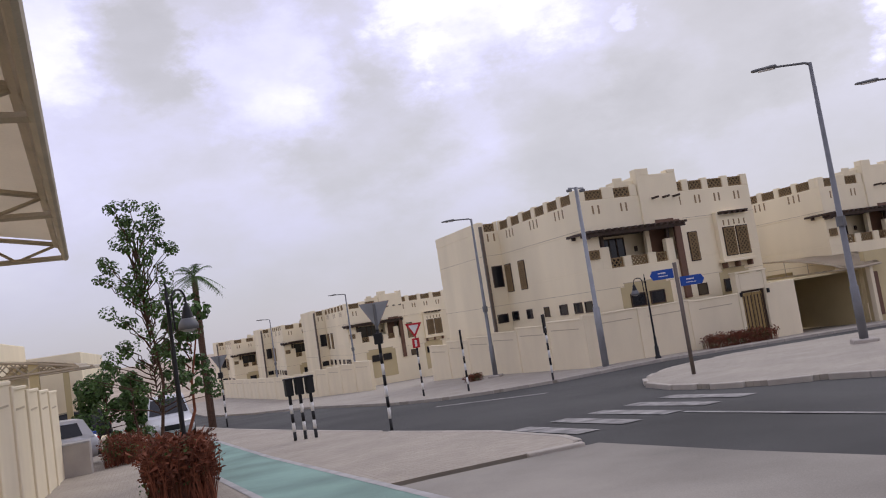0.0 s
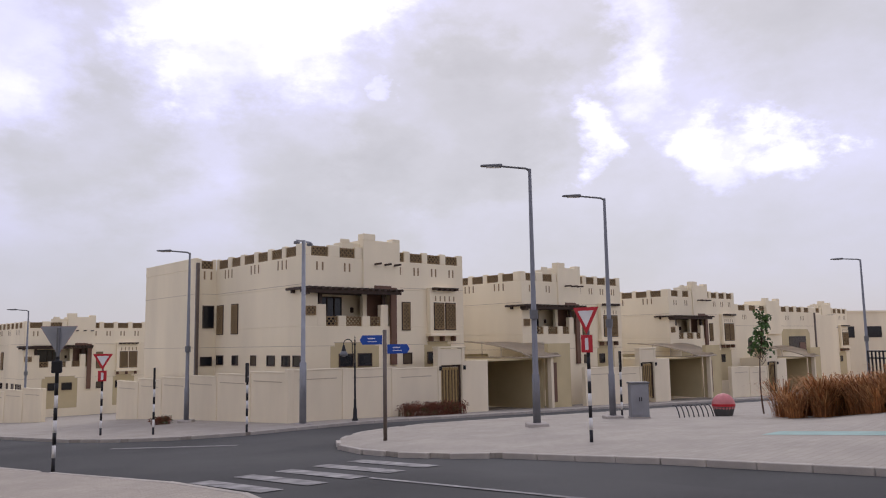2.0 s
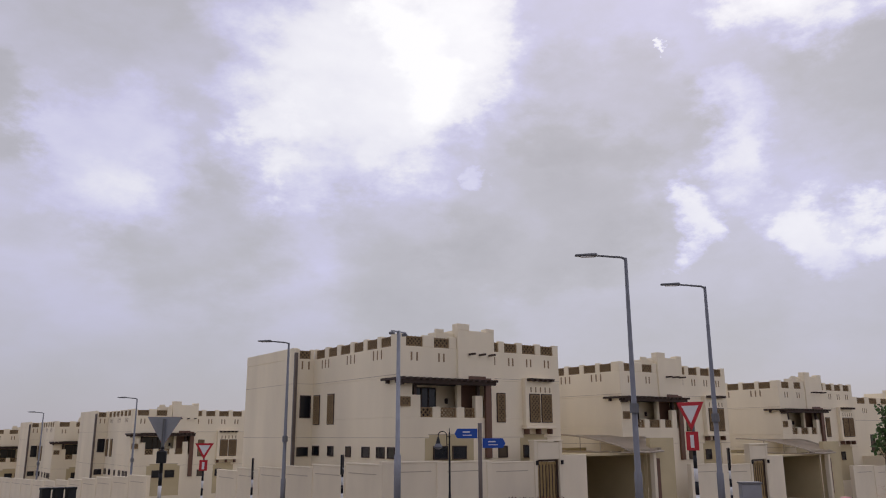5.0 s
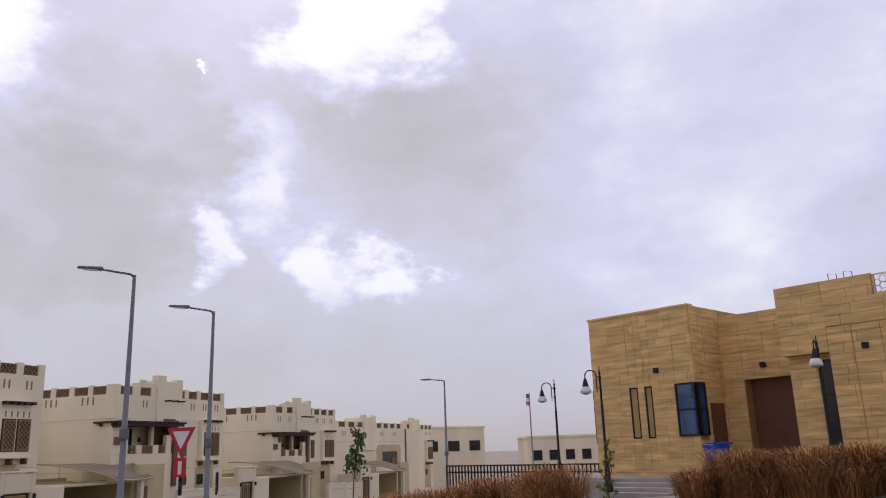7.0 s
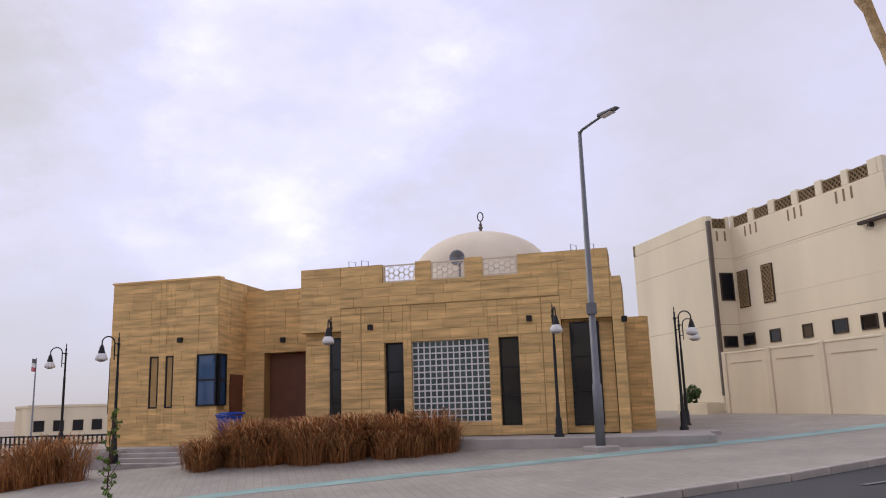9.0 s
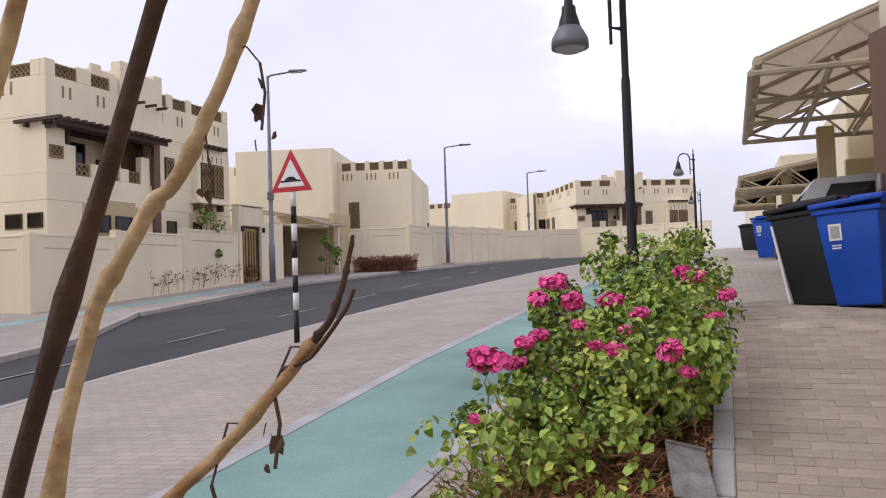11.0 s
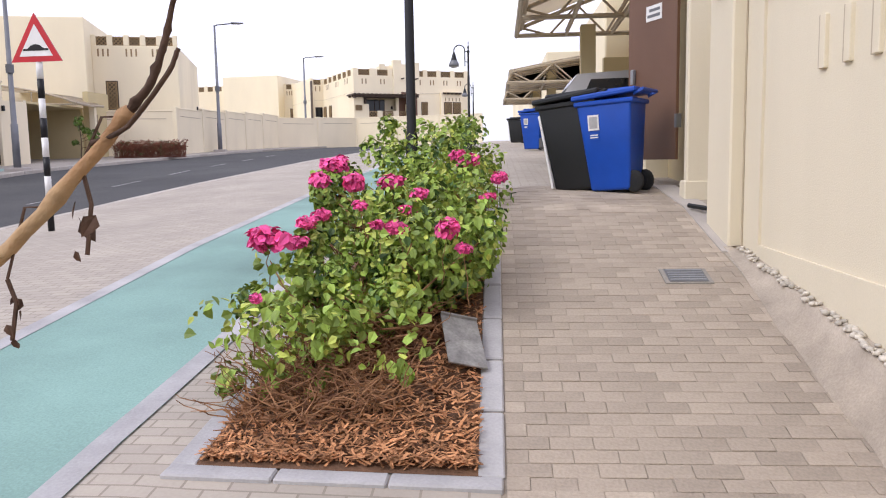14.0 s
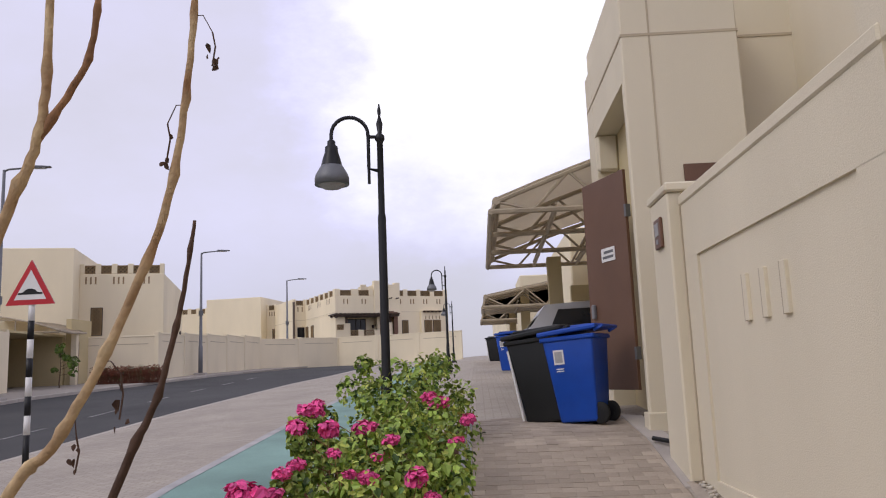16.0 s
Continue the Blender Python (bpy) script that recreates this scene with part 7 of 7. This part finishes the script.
for f in FLOWERS:
    stems(bm, (f[0] + rnd.uniform(-0.05, 0.05), f[1] + rnd.uniform(0, 0.1), f[2] - 0.35), [f], rnd, 0.004, 0.0025, 4, 0.05)
part("stalk_growth", bm, M["twig"], bou)["kind"] = "stuff"
fm = []
for v in range(4):
    bm = bmesh.new()
    rr = random.Random(40 + v)
    leaf_cloud(bm, [(0, 0, 0, 0.06), (0.04, 0.01, -0.015, 0.05), (-0.04, 0, 0.0, 0.05)], 110, 0.048, rr, 0.8)
    fm.append(finish("flower", bm, M["flower"]))
for k, f in enumerate(FLOWERS):
    s = (1.25, 0.75, 0.7, 0.65, 1.0, 1.0, 1.1, 0.9, 0.75, 0.6, 0.75, 1.05, 0.9, 0.8, 0.55, 0.5, 0.5, 0.6, 0.8, 0.6, 0.7, 0.8)[k]
    share("flower", fm[k % 4], bou, Matrix.Translation(f) @ Matrix.Rotation(k * 1.3, 4, "Z") @ Matrix.Scale(s * 1.15, 4))
ms = thing("metal_sheet", "scuffed metal sheet leaning on the bed edging", "metal sheet", Matrix.Translation((-0.17, 4.86, 0.655)) @ Euler((radians(20), radians(14), radians(14))).to_matrix().to_4x4())
part("plate", bx(-0.11, 0.11, -0.25, 0.25, -0.004, 0.004), M["sheet"], ms)
part("folded_edge", bx(-0.11, 0.11, 0.235, 0.25, 0.0, 0.02), M["sheet"], ms)

# ---- manhole, pebbles ----
mh = thing("access_cover", "grey ribbed access cover set in the paving", "access cover", Matrix.Translation((1.32, 6.0, g(1.3, 6.0) + 0.006)) @ Matrix.Rotation(math.atan2(0.53, 2.22), 4, "X"))
part("frame", bx(-0.16, 0.16, -0.13, 0.13, -0.02, 0.004), M["apron"], mh)
part("plate", bx(-0.13, 0.13, -0.11, 0.11, 0.004, 0.009), M["greydark"], mh)
for k in range(5):
    part("rib", bx(-0.12, 0.12, -0.095 + 0.042 * k, -0.075 + 0.042 * k, 0.009, 0.013), M["grey"], mh)
peb = thing("pebble_row", "row of white pebbles along the wall foot", "pebbles")
rnd = random.Random(5)
pm = []
for v in range(5):
    bm = bmesh.new()
    bmesh.ops.create_icosphere(bm, subdivisions=1, radius=0.025)
    for q in bm.verts:
        q.co *= rnd.uniform(0.75, 1.2)
        q.co.z *= 0.7
    pm.append(finish("pebble", bm, M["stonewhite"], True))
for k in range(170):
    y = 3.0 + 3.5 * rnd.random()
    x = rnd.uniform(1.79, 1.86)
    share("pebble", pm[k % 5], peb, Matrix.Translation((x, y, max(ledge(y), g(1.8, y) + 0.015) + 0.006)) @ Euler((0, 0, rnd.uniform(0, 6))).to_matrix().to_4x4() @ Matrix.Scale(rnd.uniform(0.4, 1.15), 4))

# ---- bare twigs close to the camera ----
tw = thing("bare_sapling", "bare dry sapling with tan knotted twigs", "sapling")


def twig(pts, r0, r1, m, label="", knots=True, seed=1):
    rr = random.Random(seed)
    P3 = [Vector(p) for p in pts]
    dense = []
    for i in range(len(P3) - 1):
        a0, a1, a2, a3 = P3[max(i - 1, 0)], P3[i], P3[i + 1], P3[min(i + 2, len(P3) - 1)]
        for k in range(8):
            f = k / 8
            dense.append(0.5 * ((2 * a1) + (a2 - a0) * f + (2 * a0 - 5 * a1 + 4 * a2 - a3) * f * f + (3 * a1 - a0 - 3 * a2 + a3) * f ** 3))
    dense.append(P3[-1])
    n = len(dense)
    rad = []
    for k in range(n):
        r = r0 + (r1 - r0) * k / (n - 1)
        if knots and k % 6 == 3:
            r *= 1.35
        rad.append(r * rr.uniform(0.95, 1.05))
        dense[k] += Vector((rr.uniform(-1, 1), rr.uniform(-1, 1), rr.uniform(-1, 1))) * r * 0.18
    bm = bmesh.new()
    tube(bm, dense, rad, 9)
    return part("twig", bm, M[m], tw, label, True)


ROOT = (-0.62, 0.95, 0.0)
twig([ROOT, (-0.52, 0.95, 0.9), (-0.40, 0.95, 1.385), (-0.30, 0.95, 1.555), (-0.21, 0.95, 1.642), (-0.16, 0.95, 1.693)], 0.0062, 0.0034, "bark", "tan knotted twig", True, 1)
twig([(-0.162, 0.95, 1.691), (-0.147, 0.95, 1.71), (-0.138, 0.95, 1.735), (-0.134, 0.95, 1.752)], 0.0026, 0.0011, "bark_dark", "", True, 12)
twig([(-0.182, 0.95, 1.677), (-0.16, 0.945, 1.685), (-0.138, 0.945, 1.71), (-0.132, 0.945, 1.722)], 0.0014, 0.0012, "bark_dark", "", False, 2)
twig([ROOT, (-0.60, 1.05, 0.9), (-0.50, 1.1, 1.6), (-0.417, 1.1, 1.771), (-0.364, 1.1, 1.828), (-0.298, 1.1, 1.947), (-0.238, 1.1, 2.099), (-0.214, 1.1, 2.23), (-0.201, 1.1, 2.382), (-0.2, 1.1, 2.55)], 0.009, 0.0035, "bark", "tan knotted twig", True, 3)
twig([ROOT, (-0.66, 0.98, 0.9), (-0.5, 1.0, 1.75), (-0.384, 1.0, 2.066), (-0.346, 1.0, 2.169), (-0.337, 1.0, 2.271), (-0.34, 1.0, 2.5)], 0.009, 0.004, "bark", "tan knotted twig", True, 4)
twig([(-0.346, 1.0, 2.169), (-0.293, 1.0, 2.255), (-0.279, 1.0, 2.337), (-0.27, 1.0, 2.5)], 0.0045, 0.003, "twig", "", True, 5)
twig([ROOT, (-0.5, 0.9, 0.8), (-0.28, 0.82, 1.5), (-0.154, 0.8, 1.802), (-0.122, 0.8, 1.872), (-0.102, 0.8, 1.945), (-0.089, 0.8, 2.026)], 0.006, 0.0015, "bark_dark", "dark thin twig", True, 6)
twig([ROOT, (-0.63, 0.93, 0.9), (-0.62, 0.9, 1.6), (-0.64, 0.87, 1.82), (-0.66, 0.84, 1.97), (-0.68, 0.82, 2.09), (-0.685, 0.815, 2.16)], 0.009, 0.005, "bark", "tan knotted twig", True, 7)
rnd = random.Random(8)
for q, s in (((-0.235, 1.1, 1.86), 1), ((-0.235, 1.1, 2.18), 0.8), ((-0.17, 1.1, 2.30), 0.8), ((-0.34, 1.1, 1.80), 0.7), ((-0.285, 0.95, 1.63), 0.8), ((-0.262, 0.95, 1.585), 0.5)):
    bm = bmesh.new()
    leaf_cloud(bm, [(0, 0, 0, 0.012 * s)], 5, 0.013 * s, rnd, 2.6, 1.6)
    tube(bm, [(0, 0, 0.045 * s), (0.004, 0, 0.02 * s), (0, 0, -0.01)], 0.0012, 4)
    tz = q[2] + 0.06
    if q[1] > 1.0:
        tx = float(np.interp(tz, [1.771, 1.828, 1.947, 2.099, 2.23, 2.382], [-0.417, -0.364, -0.298, -0.238, -0.214, -0.201]))
    else:
        tx = float(np.interp(tz, [1.555, 1.642, 1.693], [-0.30, -0.21, -0.16]))
    q = (tx + max(-0.025, min(0.025, q[0] - tx)), q[1], q[2])
    tube(bm, [(0, 0, 0.045 * s), ((tx - q[0]) * 0.5, 0, 0.06), (tx - q[0], 0, 0.06)], 0.0008, 4)
    ob = part("dry_leaf", bm, M["bark_dark"], tw, "withered dark leaf")
    ob.matrix_basis = Matrix.Translation(q)


# ---- far plot edge: fence, flag, low buildings ----
fence = thing("fence", "low black steel fence beside the mosque", "fence", kind="structure")
fa, fb2 = Vector((-33.5, -4.9)), Vector((-37.5, -13.5))
nf = 46
pk = finish("picket", bx(-0.035, 0.035, -0.03, 0.03, -1.2, 0.4), M["black"])
for k in range(nf + 1):
    p = fa.lerp(fb2, k / nf)
    share("picket", pk, fence, Matrix.Translation((p.x, p.y, 0.55)))
rl = bmesh.new()
for z in (0.62, 0.92):
    tube(rl, [(fa.x, fa.y, z), (fb2.x, fb2.y, z)], 0.035, 6)
part("rails", rl, M["black"], fence)
fl = thing("flagpole", "grey flagpole with a small limp flag", "flagpole", place(-58.3, -14.3, -2.0, 0))
bm = bmesh.new()
tube(bm, [(0, 0, 0), (0, 0, 7.6)], [0.07, 0.04], 8)
part("pole", bm, M["grey"], fl)
for k, mm in enumerate(("black", "white", "red")):
    part("flag_stripe", bx(0.05, 0.9, -0.02 - 0.01 * k, 0.0 - 0.01 * k, 7.5 - 0.28 * (k + 1), 7.5 - 0.28 * k), M[mm], fl)
    fl.children[-1].matrix_basis = Matrix.Rotation(radians(100), 4, "Z")


def low_building(x, y, z, deg, w, d, h, label, wins):
    t = thing("building", label, "building", place(x, y, z, deg), group="far buildings")
    part("body", bx(0, w, 0, d, -2, h, bev=0.03), M["wall"], t)
    part("roof_edge", bx(-0.1, w + 0.1, -0.1, d + 0.1, h, h + 0.25), M["wall"], t)
    for k in range(wins):
        px = (k + 0.5) * w / wins
        window(t, px - w / wins * 0.25, -0.02, h * 0.62, w / wins * 0.5, h * 0.16)
    return t


low_building(-88, -22, -3.6, 112, 22, 10, 6.2, "long low cream building behind the plot", 12)
low_building(-118, -8, -3.5, 100, 30, 14, 7.0, "far pale building with a band of windows", 10)
copy_thing(first, place(-86, -37, -3.6, 180))
low_building(-96, -45, -3.6, 150, 20, 12, 8.2, "pale far villa beyond the plot", 5)

# ---- pavers of the near footway, each laid by itself ----
foot = thing("footway", "sandstone block paving of the near footway", "paving", kind="structure")
slab("bedding", [(0.02, 2.9), (0.02, 9.25), (1.72, 9.25), (1.72, 2.9)], M["joint"], -0.005, 0, parent=foot)
rnd = random.Random(9)
pmesh = []
for v in range(4):
    bm = bx(0.0018, 0.1982, 0.0018, 0.0982, -0.05, 0.0, bev=0.0018)
    pmesh.append(finish("paver", bm, M["paver"]))
rest = bmesh.new()
row, laid = 0, 0
y = 3.0
while y < 9.2:
    x = 0.055 - (0.1 if row % 2 else 0.0)
    zz = (g(1, y + 0.1) - g(1, y)) / 0.1
    while x < 1.70:
        a, b = max(x, 0.055), min(x + 0.2, 1.705)
        z = g(a, y) + rnd.uniform(-0.0022, 0.0022)
        if b - a > 0.199 and laid < 296 and 3.7 < y < 7.6:
            share("paver", pmesh[laid % 4], foot, Matrix.Translation((x, y, z)) @ Matrix.Rotation(math.atan(zz), 4, "X") @ Matrix.Rotation(rnd.uniform(-0.006, 0.006), 4, "Z"))
            laid += 1
        elif b - a > 0.03:
            vs = box(rest, a + 0.0018, b - 0.0018, y + 0.0018, y + 0.0982, -0.05, 0.0)
            for v in vs:
                v.co.z += z + (v.co.y - y) * zz
        x += 0.2
    y += 0.1
    row += 1
rp = part("pavers", rest, M["paver"], foot)
rp["kind"] = "stuff"
